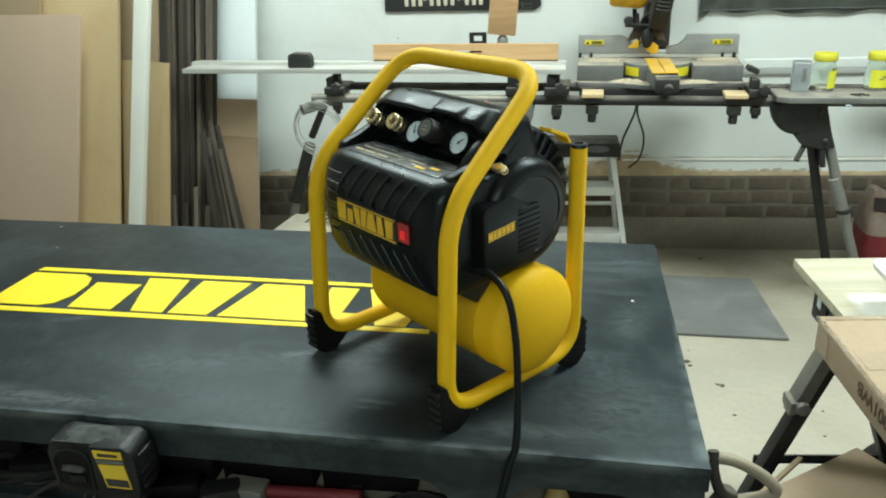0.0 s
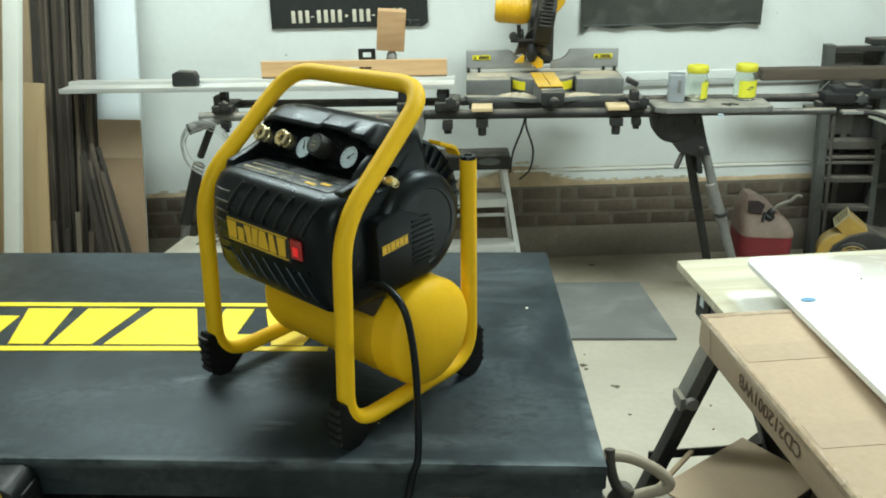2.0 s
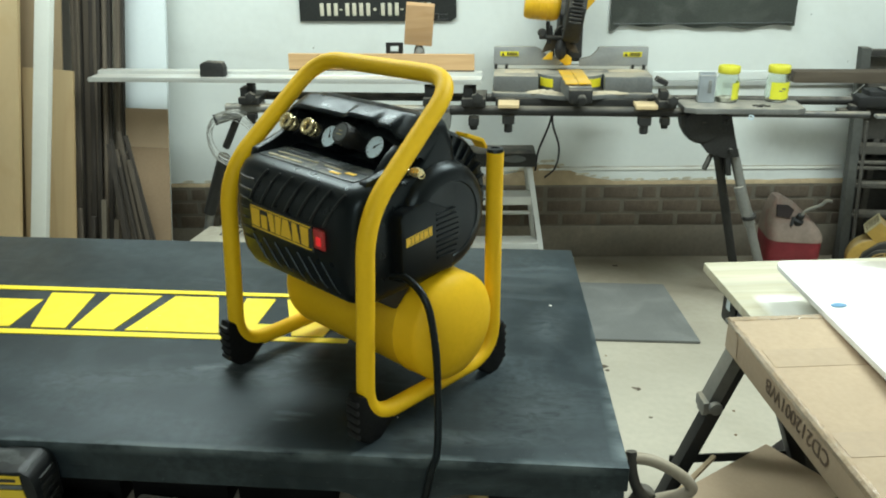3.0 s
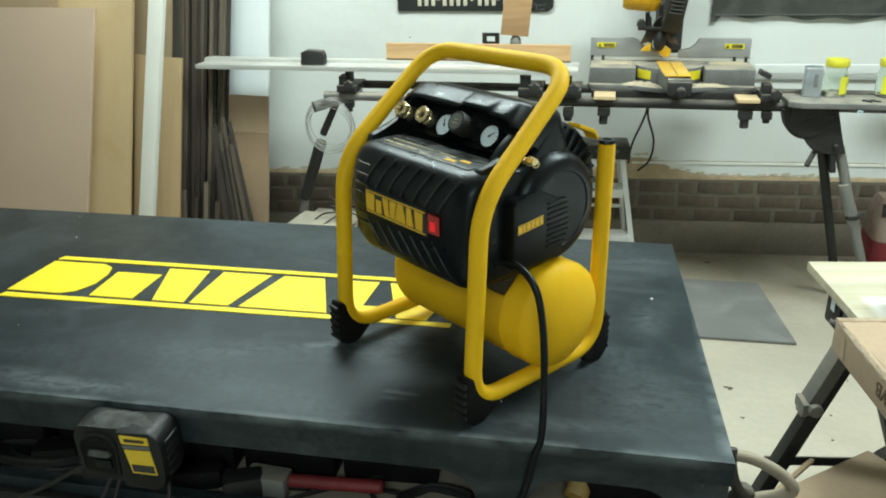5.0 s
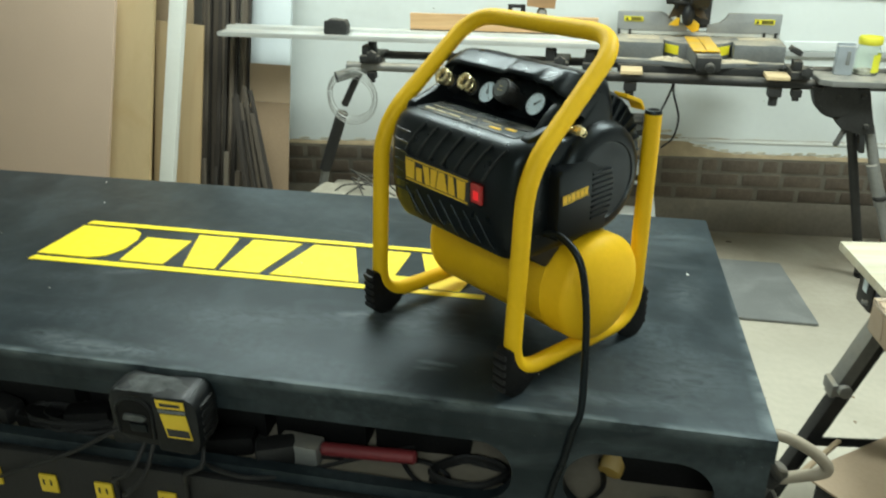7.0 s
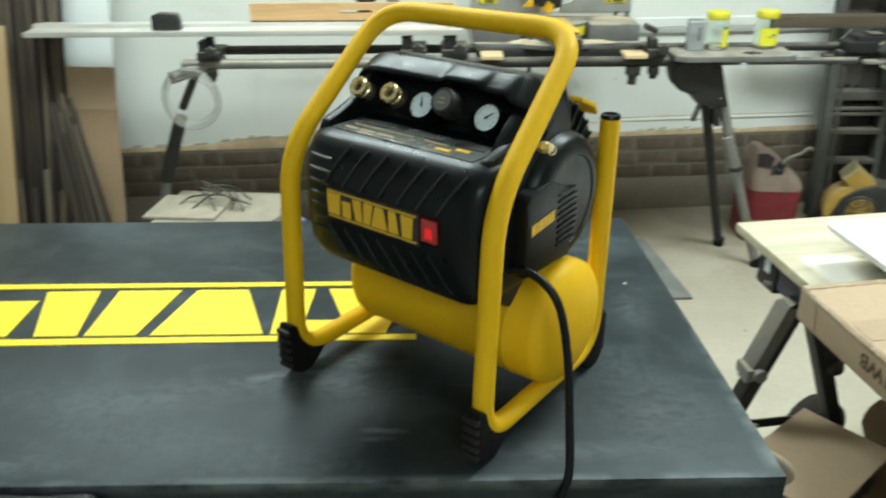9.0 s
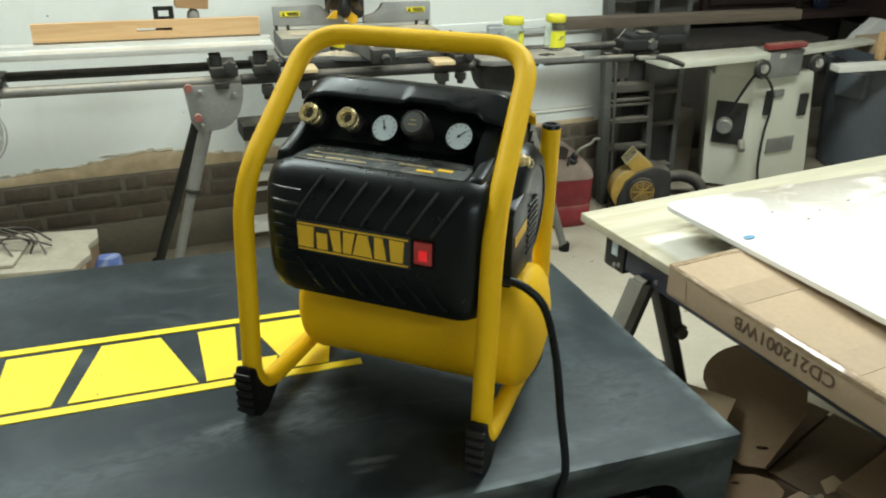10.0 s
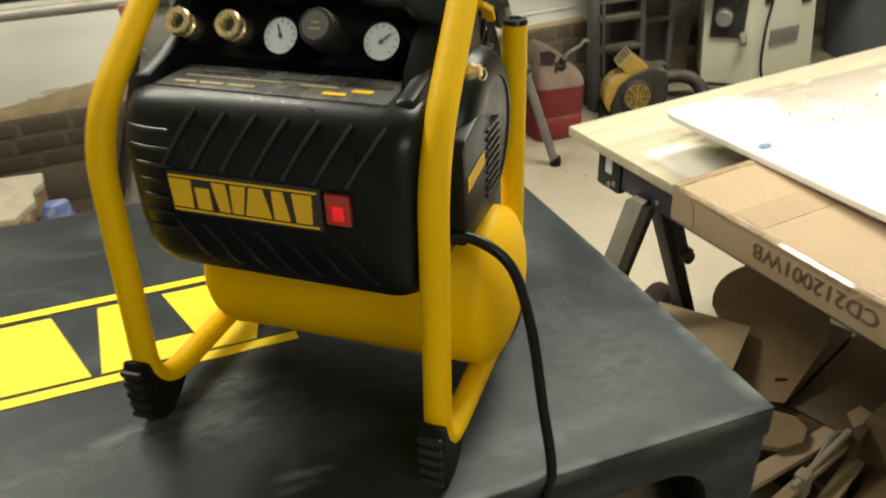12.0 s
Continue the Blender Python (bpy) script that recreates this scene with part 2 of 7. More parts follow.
    "dark_slat": mat("dark_slat", (0.036, 0.034, 0.030), 0.75, var=0.35, s1=6, s2=80, bump=0.1, dust=0.6, dust_c=(0.26, 0.235, 0.185)),
    "slat_grey": mat("slat_grey", (0.075, 0.070, 0.060), 0.8, var=0.35, s1=6, s2=80, bump=0.1, dust=0.55, dust_c=(0.25, 0.22, 0.17)),
    "pipe_dark": mat("pipe_dark", (0.075, 0.078, 0.080), 0.45, 0.3, var=0.3, s1=9, s2=90, bump=0.05, dust=0.6),
    "blower_pale": mat("blower_pale", (0.42, 0.36, 0.20), 0.6, var=0.25, s1=12, s2=90, bump=0.05, dust=0.5),
    "rail_grey": mat("rail_grey", (0.075, 0.077, 0.070), 0.7, var=0.25, s1=6, s2=80, bump=0.08, dust=0.5, dust_c=(0.26, 0.24, 0.19)),
    "tray_grey": mat("tray_grey", (0.16, 0.16, 0.15), 0.6, var=0.25, s1=9, s2=90, bump=0.06, dust=0.75, dust_c=(0.34, 0.31, 0.25)),
    "tin": mat("tin", (0.46, 0.50, 0.54), 0.35, 0.6, var=0.18, s1=14, s2=110, bump=0.03),
    # wall white greyed for the shade on the ledge's underside
    "ledge_shade": mat("ledge_shade", (0.40, 0.41, 0.39), 0.7, var=0.08, s1=3, s2=60, bump=0.05),
    "code_ink": mat("code_ink", (0.13, 0.088, 0.056), 0.75, var=0.15, s1=20, s2=160, bump=0.0),
    "flake": mat("flake", (0.58, 0.54, 0.42), 0.8, var=0.3, s1=20, s2=120, bump=0.2),
    "bag_blue": mat("bag_blue", (0.08, 0.12, 0.30), 0.35, var=0.3, s1=14, s2=90, bump=0.2, stain=0.9, stain_c=(0.55, 0.57, 0.60), stain_s=16.0),
    "knob_red": mat("knob_red", (0.30, 0.10, 0.085), 0.65, var=0.2, s1=20, s2=120, bump=0.05, dust=0.5),
    "machine": mat("machine", (0.62, 0.63, 0.54), 0.45, var=0.08, s1=3, s2=70, bump=0.03, dust=0.5, stain=0.15, stain_c=(0.45, 0.42, 0.33)),
    "gas_dust": mat("gas_dust", (0.24, 0.185, 0.15), 0.85, var=0.25, s1=10, s2=90, bump=0.1, stain=0.5, stain_c=(0.22, 0.06, 0.05), stain_s=12.0),
    "gas_red": mat("gas_red", (0.22, 0.018, 0.028), 0.5, var=0.3, s1=6, s2=80, stain=0.5, stain_c=(0.16, 0.06, 0.055), stain_s=9.0, dust=0.9, dust_c=(0.34, 0.28, 0.2)),
    "bin_grey": mat("bin_grey", (0.085, 0.10, 0.115), 0.6, var=0.15, s1=4, s2=70, dust=0.4),
    "cabinet_red": wood("cabinet_red", (0.020, 0.008, 0.006), (0.012, 0.005, 0.004), "x", 8.0, 0.7),
    "red_paint": mat("red_paint", (0.26, 0.04, 0.04), 0.4, var=0.15, dust=0.5),
    "blower_yellow": mat("blower_yellow", (0.45, 0.29, 0.06), 0.6, var=0.2, s1=8, s2=60, dust=0.6),
    "outlet_yellow": mat("outlet_yellow", (0.7, 0.5, 0.03), 0.5, var=0.1),
    "horse_blue": mat("horse_blue", (0.03, 0.035, 0.06), 0.5, var=0.2, s1=8, s2=80),
    "bag_dark": mat("bag_dark", (0.010, 0.013, 0.032), 0.45, var=0.3, s1=20, s2=90, bump=0.3),
    "paper": mat("paper", (0.40, 0.365, 0.285), 0.85, var=0.18, s1=6, s2=60, bump=0.2, stain=0.5, stain_c=(0.24, 0.21, 0.16), stain_s=9.0),
    "hose_grey": mat("hose_grey", (0.36, 0.36, 0.33), 0.45, 0.3, var=0.2),
    "bent_pipe": mat("bent_pipe", (0.36, 0.31, 0.24), 0.6, 0.2, var=0.2, s1=12, s2=90, bump=0.1, dust=0.6),
    "handle_red": mat("handle_red", (0.17, 0.022, 0.026), 0.5, var=0.2, s1=20, s2=120),
    "clip_black": mat("clip_black", (0.02, 0.02, 0.02), 0.4, var=0.2),
}


BENCH_TOP = 0.8


def scuffed(m):
    """Thin pale drag marks across the bench paint, and less gloss."""
    nt = m.node_tree
    b = nt.nodes["Principled BSDF"]
    b.inputs["Specular IOR Level"].default_value = 0.27
    rn = b.inputs["Roughness"].links[0].from_node
    rn.inputs[3].default_value, rn.inputs[4].default_value = 0.41, 0.47
    b.inputs["Specular Tint"].default_value = (0.80, 0.95, 1.0, 1)
    old = b.inputs["Base Color"].links[0].from_socket
    co = nt.nodes.new("ShaderNodeTexCoord").outputs["Object"]
    turn = nt.nodes.new("ShaderNodeMapping")
    turn.inputs[2].default_value = (0, 0, 0.12)
    nt.links.new(co, turn.inputs[0])
    drag = spread(nt, grain(nt, turn.outputs[0], 6.0, 7.0, (1.0, 6.0, 1.0), 0.4), 0.60, 0.80)
    where = spread(nt, grain(nt, co, 2.6, 2.0), 0.45, 0.65)
    col = ramp_mix(nt, times(nt, times(nt, drag, where), 0.26), old, (0.15, 0.17, 0.175))
    haze = times(nt, spread(nt, grain(nt, turn.outputs[0], 2.2, 6.0, (1.0, 1.7, 1.0), 1.1), 0.46, 0.66), spread(nt, grain(nt, co, 90.0, 4.0), 0.25, 0.75))
    col = ramp_mix(nt, times(nt, haze, 0.58), col, (0.072, 0.090, 0.099))
    speck = spread(nt, grain(nt, co, 240.0, 1.0), 0.74, 0.78)
    col = ramp_mix(nt, times(nt, speck, 0.15), col, (0.3, 0.3, 0.28))
    smear = times(nt, spread(nt, grain(nt, turn.outputs[0], 7.5, 7.0, (0.6, 1.5, 1.0), 1.3), 0.56, 0.74), spread(nt, grain(nt, co, 3.1, 2.0), 0.42, 0.62))
    col = ramp_mix(nt, times(nt, smear, 0.42), col, (0.115, 0.138, 0.148))
    cloud = spread(nt, grain(nt, co, 16.0, 5.0, (1.0, 0.7, 1.0), 0.4), 0.50, 0.72)
    col = ramp_mix(nt, times(nt, cloud, 0.22), col, (0.075, 0.095, 0.105))
    # dry dust wiped into short smudges
    for x, y, rx, ry, turned, k in ((-0.128, 1.640, 0.045, 0.009, 10, 0.85), (-0.045, 1.674, 0.040, 0.016, -8, 0.80), (-0.085, 1.622, 0.085, 0.026, 5, 0.50), (0.008, 1.529, 0.022, 0.005, -4, 0.75),
                                    (0.002, 1.515, 0.018, 0.004, 0, 0.65), (-0.43, 1.475, 0.09, 0.016, 2, 0.70), (-0.53, 1.485, 0.06, 0.020, -5, 0.6), (-0.56, 1.702, 0.035, 0.007, 14, 0.7),
                                    (-0.27, 1.60, 0.10, 0.030, 8, 0.35), (0.33, 1.56, 0.07, 0.05, 20, 0.35), (0.35, 1.80, 0.03, 0.06, -8, 0.35), (0.24, 1.49, 0.12, 0.014, 1, 0.4)):
        m2 = nt.nodes.new("ShaderNodeMapping")
        m2.vector_type = "TEXTURE"
        m2.inputs[1].default_value, m2.inputs[2].default_value, m2.inputs[3].default_value = (x, y, BENCH_TOP), (0, 0, radians(turned)), (rx, ry, 1.0)
        nt.links.new(co, m2.inputs[0])
        far = nt.nodes.new("ShaderNodeVectorMath")
        far.operation = "LENGTH"
        nt.links.new(m2.outputs[0], far.inputs[0])
        spot = times(nt, spread(nt, far.outputs["Value"], 1.5, 0.1), spread(nt, grain(nt, co, 60.0, 5.0, (0.5, 1.0, 1.0), 1.5), 0.28, 0.62))
        col = ramp_mix(nt, times(nt, spot, k * 0.75), col, (0.17, 0.195, 0.205))
    # paint rubbed pale along the front and end edges of the top
    part3 = nt.nodes.new("ShaderNodeSeparateXYZ")
    nt.links.new(co, part3.inputs[0])
    worn = nt.nodes.new("ShaderNodeMath")
    worn.operation = "MAXIMUM"
    nt.links.new(spread(nt, part3.outputs[1], 1.457, 1.447), worn.inputs[0])
    nt.links.new(spread(nt, part3.outputs[0], 0.414, 0.430), worn.inputs[1])
    rub = times(nt, times(nt, worn.outputs[0], spread(nt, part3.outputs[2], 0.785, 0.797)), spread(nt, grain(nt, co, 34.0, 8.0, (0.5, 1.0, 1.0)), 0.36, 0.62))
    col = ramp_mix(nt, times(nt, rub, 0.7), col, (0.16, 0.19, 0.195))
    nt.links.new(col, b.inputs["Base Color"])


scuffed(M["bench"])
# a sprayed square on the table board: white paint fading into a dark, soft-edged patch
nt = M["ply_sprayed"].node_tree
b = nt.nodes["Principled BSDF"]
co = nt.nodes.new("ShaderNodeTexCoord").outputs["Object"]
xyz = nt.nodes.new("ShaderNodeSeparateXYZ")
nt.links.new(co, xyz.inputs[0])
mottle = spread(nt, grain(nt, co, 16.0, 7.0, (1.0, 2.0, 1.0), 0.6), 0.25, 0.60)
# dark patch: overspray, deepened for the shade below the raised sheet
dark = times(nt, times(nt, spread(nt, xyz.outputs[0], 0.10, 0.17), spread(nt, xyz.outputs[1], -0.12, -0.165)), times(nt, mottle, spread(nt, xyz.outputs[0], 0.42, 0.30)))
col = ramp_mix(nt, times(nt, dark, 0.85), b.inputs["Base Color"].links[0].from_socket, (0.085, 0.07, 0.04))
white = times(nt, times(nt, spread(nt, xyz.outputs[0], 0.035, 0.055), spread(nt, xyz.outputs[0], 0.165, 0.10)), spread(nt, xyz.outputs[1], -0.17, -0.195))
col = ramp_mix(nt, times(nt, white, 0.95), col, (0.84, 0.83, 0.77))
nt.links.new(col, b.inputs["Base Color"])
# brown dirt on the floor along the wall
nt = M["concrete"].node_tree
b = nt.nodes["Principled BSDF"]
co = nt.nodes.new("ShaderNodeTexCoord").outputs["Object"]
xyz = nt.nodes.new("ShaderNodeSeparateXYZ")
nt.links.new(co, xyz.inputs[0])
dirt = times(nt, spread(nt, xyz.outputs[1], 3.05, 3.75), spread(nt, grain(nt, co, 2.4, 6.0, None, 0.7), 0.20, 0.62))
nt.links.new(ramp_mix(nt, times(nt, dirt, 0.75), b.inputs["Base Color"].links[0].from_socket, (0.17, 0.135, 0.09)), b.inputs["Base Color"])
# grime towards the far edge of the white sheet
nt = M["sheet"].node_tree
b = nt.nodes["Principled BSDF"]
co = nt.nodes.new("ShaderNodeTexCoord").outputs["Object"]
xyz = nt.nodes.new("ShaderNodeSeparateXYZ")
nt.links.new(co, xyz.inputs[0])
grime = times(nt, times(nt, spread(nt, xyz.outputs[1], -0.40, -0.01), spread(nt, xyz.outputs[0], -0.02, 0.2)), spread(nt, grain(nt, co, 7.0, 8.0, (1.0, 1.8, 1.0), 0.8), 0.34, 0.56))
nt.links.new(ramp_mix(nt, times(nt, grime, 0.85), b.inputs["Base Color"].links[0].from_socket, (0.28, 0.24, 0.18)), b.inputs["Base Color"])
M["rubber"].node_tree.nodes["Principled BSDF"].inputs["Specular IOR Level"].default_value = 0.22
for k in ("tube_yellow", "tank_yellow"):
    M[k].node_tree.nodes["Principled BSDF"].inputs["Specular IOR Level"].default_value = 0.3
M["black"].node_tree.nodes["Principled BSDF"].inputs["Specular IOR Level"].default_value = 0.24
M["charger_dust"].node_tree.nodes["Principled BSDF"].inputs["Specular IOR Level"].default_value = 0.3
for nm in ("black", "black_side"):
    M[nm].node_tree.nodes["Principled BSDF"].inputs["Specular IOR Level"].default_value = 0.27
    M[nm].node_tree.nodes["Principled BSDF"].inputs["Specular Tint"].default_value = (0.82, 0.95, 1.0, 1)

# ---- mesh helpers ----


def thing(name, label, category, at=None, group="", kind=""):
    ob = new(name)
    ob.empty_display_size = 0.05
    ob.matrix_world = SIZE if at is None else SIZE @ at
    return tagged(ob, label, category, group, kind)


def mesh_of(name, bm, material, sharp=38.0):
    bmesh.ops.recalc_face_normals(bm, faces=bm.faces[:])
    me = bpy.data.meshes.new(name)
    bm.to_mesh(me)
    bm.free()
    me.materials.append(material)
    me.shade_smooth()
    me.set_sharp_from_angle(angle=radians(sharp))
    return me


def part(name, bm, material, parent, label="", at=None):
    ob = new(name, mesh_of(name, bm, material))
    ob.parent = parent
    if at is not None:
        ob.matrix_basis = at
    return tagged(ob, label)


def solo(name, bm, material, label, category, at=None, group="", kind=""):
    ob = new(name, mesh_of(name, bm, material))
    ob.matrix_world = SIZE if at is None else SIZE @ at
    return tagged(ob, label, category, group, kind)


def bevel_new(bm, first, amount, segments=2):
    if amount <= 0:
        return
    old = set(bm.verts[:first]) if first else set()
    edges = [e for e in bm.edges if e.verts[0] not in old and e.calc_face_angle(0) > 0.5]
    bmesh.ops.bevel(bm, geom=edges, offset=amount, segments=segments, profile=0.6, affect="EDGES", clamp_overlap=True)


def box(bm, x0, x1, y0, y1, z0, z1, bev=0.002, m=None):
    bm.verts.ensure_lookup_table()
    one = bmesh.new()
    bmesh.ops.create_cube(one, size=1, matrix=Matrix.LocRotScale(((x0 + x1) / 2, (y0 + y1) / 2, (z0 + z1) / 2), None, (x1 - x0, y1 - y0, z1 - z0)))
    bevel_new(one, 0, bev)
    add(bm, one, m)
    return bm


def add(bm, one, m=None):
    if m is not None:
        one.transform(m)
    me = bpy.data.meshes.new("tmp")
    one.to_mesh(me)
    one.free()
    bm.from_mesh(me)
    bpy.data.meshes.remove(me)


def prism(bm, pts, axis, a, b, bev=0.0, m=None):
    one = bmesh.new()
    put = {"x": lambda p, q, s: (s, p, q), "y": lambda p, q, s: (p, s, q), "z": lambda p, q, s: (p, q, s)}[axis]
    lo, hi = [one.verts.new(put(p, q, a)) for p, q in pts], [one.verts.new(put(p, q, b)) for p, q in pts]
    n = len(pts)
    one.faces.new(lo), one.faces.new(hi[::-1])
    for i in range(n):
        one.faces.new((lo[i], lo[(i + 1) % n], hi[(i + 1) % n], hi[i]))
    bmesh.ops.recalc_face_normals(one, faces=one.faces[:])
    bevel_new(one, 0, bev)
    add(bm, one, m)
    return bm


def loft(bm, rings, closed=True, m=None):
    one = bmesh.new()
    made = [[one.verts.new(p) for p in ring] for ring in rings]
    n = len(made[0])
    for a, b in zip(made, made[1:]):
        for i in range(n):
            one.faces.new((a[i], a[(i + 1) % n], b[(i + 1) % n], b[i]))
    if closed:
        one.faces.new(made[0][::-1]), one.faces.new(made[-1])
    bmesh.ops.recalc_face_normals(one, faces=one.faces[:])
    add(bm, one, m)
    return bm


def lathe(bm, profile, m=None, seg=24):
    """profile: (radius, height) from the bottom to the top, turned round z."""
    rings = [[(max(r, 1e-4) * math.cos(2 * math.pi * i / seg), max(r, 1e-4) * math.sin(2 * math.pi * i / seg), h) for i in range(seg)] for r, h in profile]
    return loft(bm, rings, True, m)


def aim(p, d):
    """The pose at p whose z points along d."""
    return Matrix.Translation(p) @ Vector(d).to_track_quat("Z", "Y").to_matrix().to_4x4()


def rod(bm, p, q, r, seg=12, bev=0.0, r2=None):
    p, q = Vector(p), Vector(q)
    n, r2 = (q - p).length, r if r2 is None else r2
    prof = [(r, 0), (r2, n)] if bev <= 0 else [(r - bev, 0), (r, bev), (r2, n - bev), (r2 - bev, n)]
    return lathe(bm, prof, aim(p, q - p), seg)


def fillet(pts, rad, n=6):
    pts = [Vector(p) for p in pts]
    out = [pts[0]]
    for a, b, c in zip(pts, pts[1:], pts[2:]):
        d = min(rad, (a - b).length * 0.49, (c - b).length * 0.49)
        s, e = b + (a - b).normalized() * d, b + (c - b).normalized() * d
        for i in range(n + 1):
            t = i / n
            out.append(s * (1 - t) ** 2 + b * 2 * t * (1 - t) + e * t * t)
    return out + [pts[-1]]


def glide(pts, n=8):
    """A smooth line through the points."""
    p = [Vector(v) for v in pts]
    p = [p[0] * 2 - p[1], *p, p[-1] * 2 - p[-2]]
    out = []
    for a, b, c, d in zip(p, p[1:], p[2:], p[3:]):
        for i in range(n):
            t = i / n
            out.append(0.5 * (2 * b + (c - a) * t + (2 * a - 5 * b + 4 * c - d) * t * t + (3 * b - a - 3 * c + d) * t ** 3))
    return out + [p[-2]]


def tube(bm, pts, r, seg=12):
    pts = [Vector(p) for p in pts]
    rings, side = [], None
    for i, p in enumerate(pts):
        d = (pts[min(i + 1, len(pts) - 1)] - pts[max(i - 1, 0)]).normalized()
        if side is None:
            side = d.orthogonal().normalized()
        side = (side - d * side.dot(d)).normalized()
        up = d.cross(side)
        rings.append([p + r * (math.cos(2 * math.pi * k / seg) * side + math.sin(2 * math.pi * k / seg) * up) for k in range(seg)])
    return loft(bm, rings)


def disc_poly(cx, cy, r, n=32, a0=0.0, a1=360.0):
    full = abs(a1 - a0) >= 360
    return [(cx + r * math.cos(radians(a0 + (a1 - a0) * i / (n if full else n - 1))), cy + r * math.sin(radians(a0 + (a1 - a0) * i / (n if full else n - 1)))) for i in range(n)]


def capsule(x0, x1, z0, z1, n=10):
    r = min(x1 - x0, z1 - z0) / 2
    out = []
    for cx, cz, a in ((x1 - r, z0 + r, -90), (x1 - r, z1 - r, 0), (x0 + r, z1 - r, 90), (x0 + r, z0 + r, 180)):
        out += [(cx + r * math.cos(radians(a + 90 * i / n)), cz + r * math.sin(radians(a + 90 * i / n))) for i in range(n + 1)]
    return out


def pierced(bm, outer, holes, axis, a, b):
    """A plate with holes through it."""
    put = {"x": lambda p, q, s: (s, p, q), "y": lambda p, q, s: (p, s, q), "z": lambda p, q, s: (p, q, s)}[axis]
    one = bmesh.new()
    edges = []
    for loop in (outer, *holes):
        vs = [one.verts.new(put(p, q, a)) for p, q in loop]
        edges += [one.edges.new((vs[i], vs[(i + 1) % len(vs)])) for i in range(len(vs))]
    bmesh.ops.remove_doubles(one, verts=one.verts[:], dist=1e-6)
    bmesh.ops.triangle_fill(one, use_beauty=True, edges=one.edges[:])
    moved = bmesh.ops.extrude_face_region(one, geom=one.faces[:])
    vec = Vector(put(0, 0, b - a))
    bmesh.ops.translate(one, vec=vec, verts=[v for v in moved["geom"] if isinstance(v, bmesh.types.BMVert)])
    bmesh.ops.recalc_face_normals(one, faces=one.faces[:])
    add(bm, one)
    return bm


BM = bmesh.new

# ---- the setting ----
WALL = pose(0, 3.955, 0, 0, 0, 4.57)  # the back wall runs along its x
EDGE = 1.99  # where the white wall ends

bm = BM()
box(bm, -3.4, 4.2, -2.6, 5.6, -0.2, 0.0, 0)
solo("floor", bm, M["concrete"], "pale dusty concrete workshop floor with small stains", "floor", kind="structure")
bm = BM()
box(bm, -3.4, 4.2, -2.6, 5.6, 2.7, 2.85, 0)
solo("ceiling", bm, M["ceiling"], "plain off-white workshop ceiling", "ceiling", kind="structure")

wall_back = thing("wall_north", "white plastered wall above brown brick courses and a concrete footing", "wall", WALL, kind="structure")
bm = BM()
box(bm, -3.3, EDGE, 0.0, 0.2, 0.335, 2.7, 0)
part("plaster", bm, M["plaster"], wall_back, "off-white painted plaster with scuffs")
bm = BM()
box(bm, -3.3, EDGE + 0.3, -0.012, 0.2, 0, 0.146, 0.004)
part("footing", bm, M["footing"], wall_back, "dirty grey concrete footing")
bm = BM()
box(bm, -3.3, EDGE + 0.3, -0.0105, 0.2, 0.146, 0.333, 0)
part("mortar", bm, M["mortar"], wall_back, "pale grey-brown mortar bed")
for nm, x0, x1, y0, y1, mt in (("wall_west", -3.4, -3.2, -2.6, 5.6, "far_wall"), ("wall_east", 3.9, 4.2, -2.6, 5.6, "far_wall"),
                               ("wall_south", -3.2, 3.9, -2.6, -2.4, "far_wall"), ("wall_alcove", 1.9, 3.9, 5.0, 5.2, "dark_wall")):
    bm = BM()
    box(bm, x0, x1, y0, y1, 0, 2.7, 0)
    solo(nm, bm, M[mt], "plain workshop wall", "wall", kind="structure")
bm = BM()
box(bm, EDGE - 0.06, EDGE + 0.06, 0.02, 1.2, 0, 2.7, 0.004)
solo("wall_return", bm, M["dark_wall"], "dark end of the white wall beside the alcove", "wall", WALL, kind="structure")

# sawdust that lies on the brick ledge
bm = BM()
rings = []
flakes = BM()
rnd = random.Random(5)
for i in range(120):
    x = -1.25 + 2.95 * i / 119
    k = min(1, max(0.50, (x + 1.05) / 0.45))
    h = 0.036 + 0.028 * max(0, noise.noise((x * 2.1, 3.0, 0))) + 0.006 * noise.noise((x * 14, 1, 0))
    h += 0.05 * math.exp(-((x + 0.28) / 0.20) ** 2) + 0.060 * math.exp(-((x - 0.43) / 0.13) ** 2)
    h *= 1 - 0.5 * min(1, max(0, (x - 0.55) / 0.2))
    h = max(0.004, h * k)
    rings.append([(x, 0.004, 0.330), (x, -0.010, 0.330), (x, -0.0095, 0.330 + h * 0.25), (x, -0.004, 0.332 + h * 0.75), (x, 0.0015, 0.332 + h), (x, 0.004, 0.332 + h)])
    if i % 2 == 0 and -1.15 < x < 1.2:
        u, w = rnd.uniform(0.012, 0.034), rnd.uniform(0.002, 0.006)
        z = 0.332 + h + rnd.uniform(-0.006, 0.010)
        prism(flakes, [(x - u, z - w), (x - u * 0.3, z - w * 1.4), (x + u, z - w * 0.5), (x + u * 0.8, z + w), (x, z + w * rnd.uniform(0.4, 1.2)), (x - u * 0.7, z + w * 0.6)], "y", -0.0035, -0.001, 0)
loft(bm, rings)
solo("plaster_flakes", flakes, M["flake"], "cracked cream paint flakes along the sawdust line", "paint flakes", WALL, kind="stuff")
solo("sawdust", bm, M["sawdust"], "tan sawdust heaped along the brick ledge", "sawdust", WALL, kind="stuff")

# nail holes, chips and smudges on the plaster
rnd = random.Random(23)
for k in range(16):
    x, z = rnd.uniform(-1.0, 1.68), rnd.uniform(0.42, 1.35)
    r = rnd.choice((0.0018, 0.0022, 0.003, 0.0045))
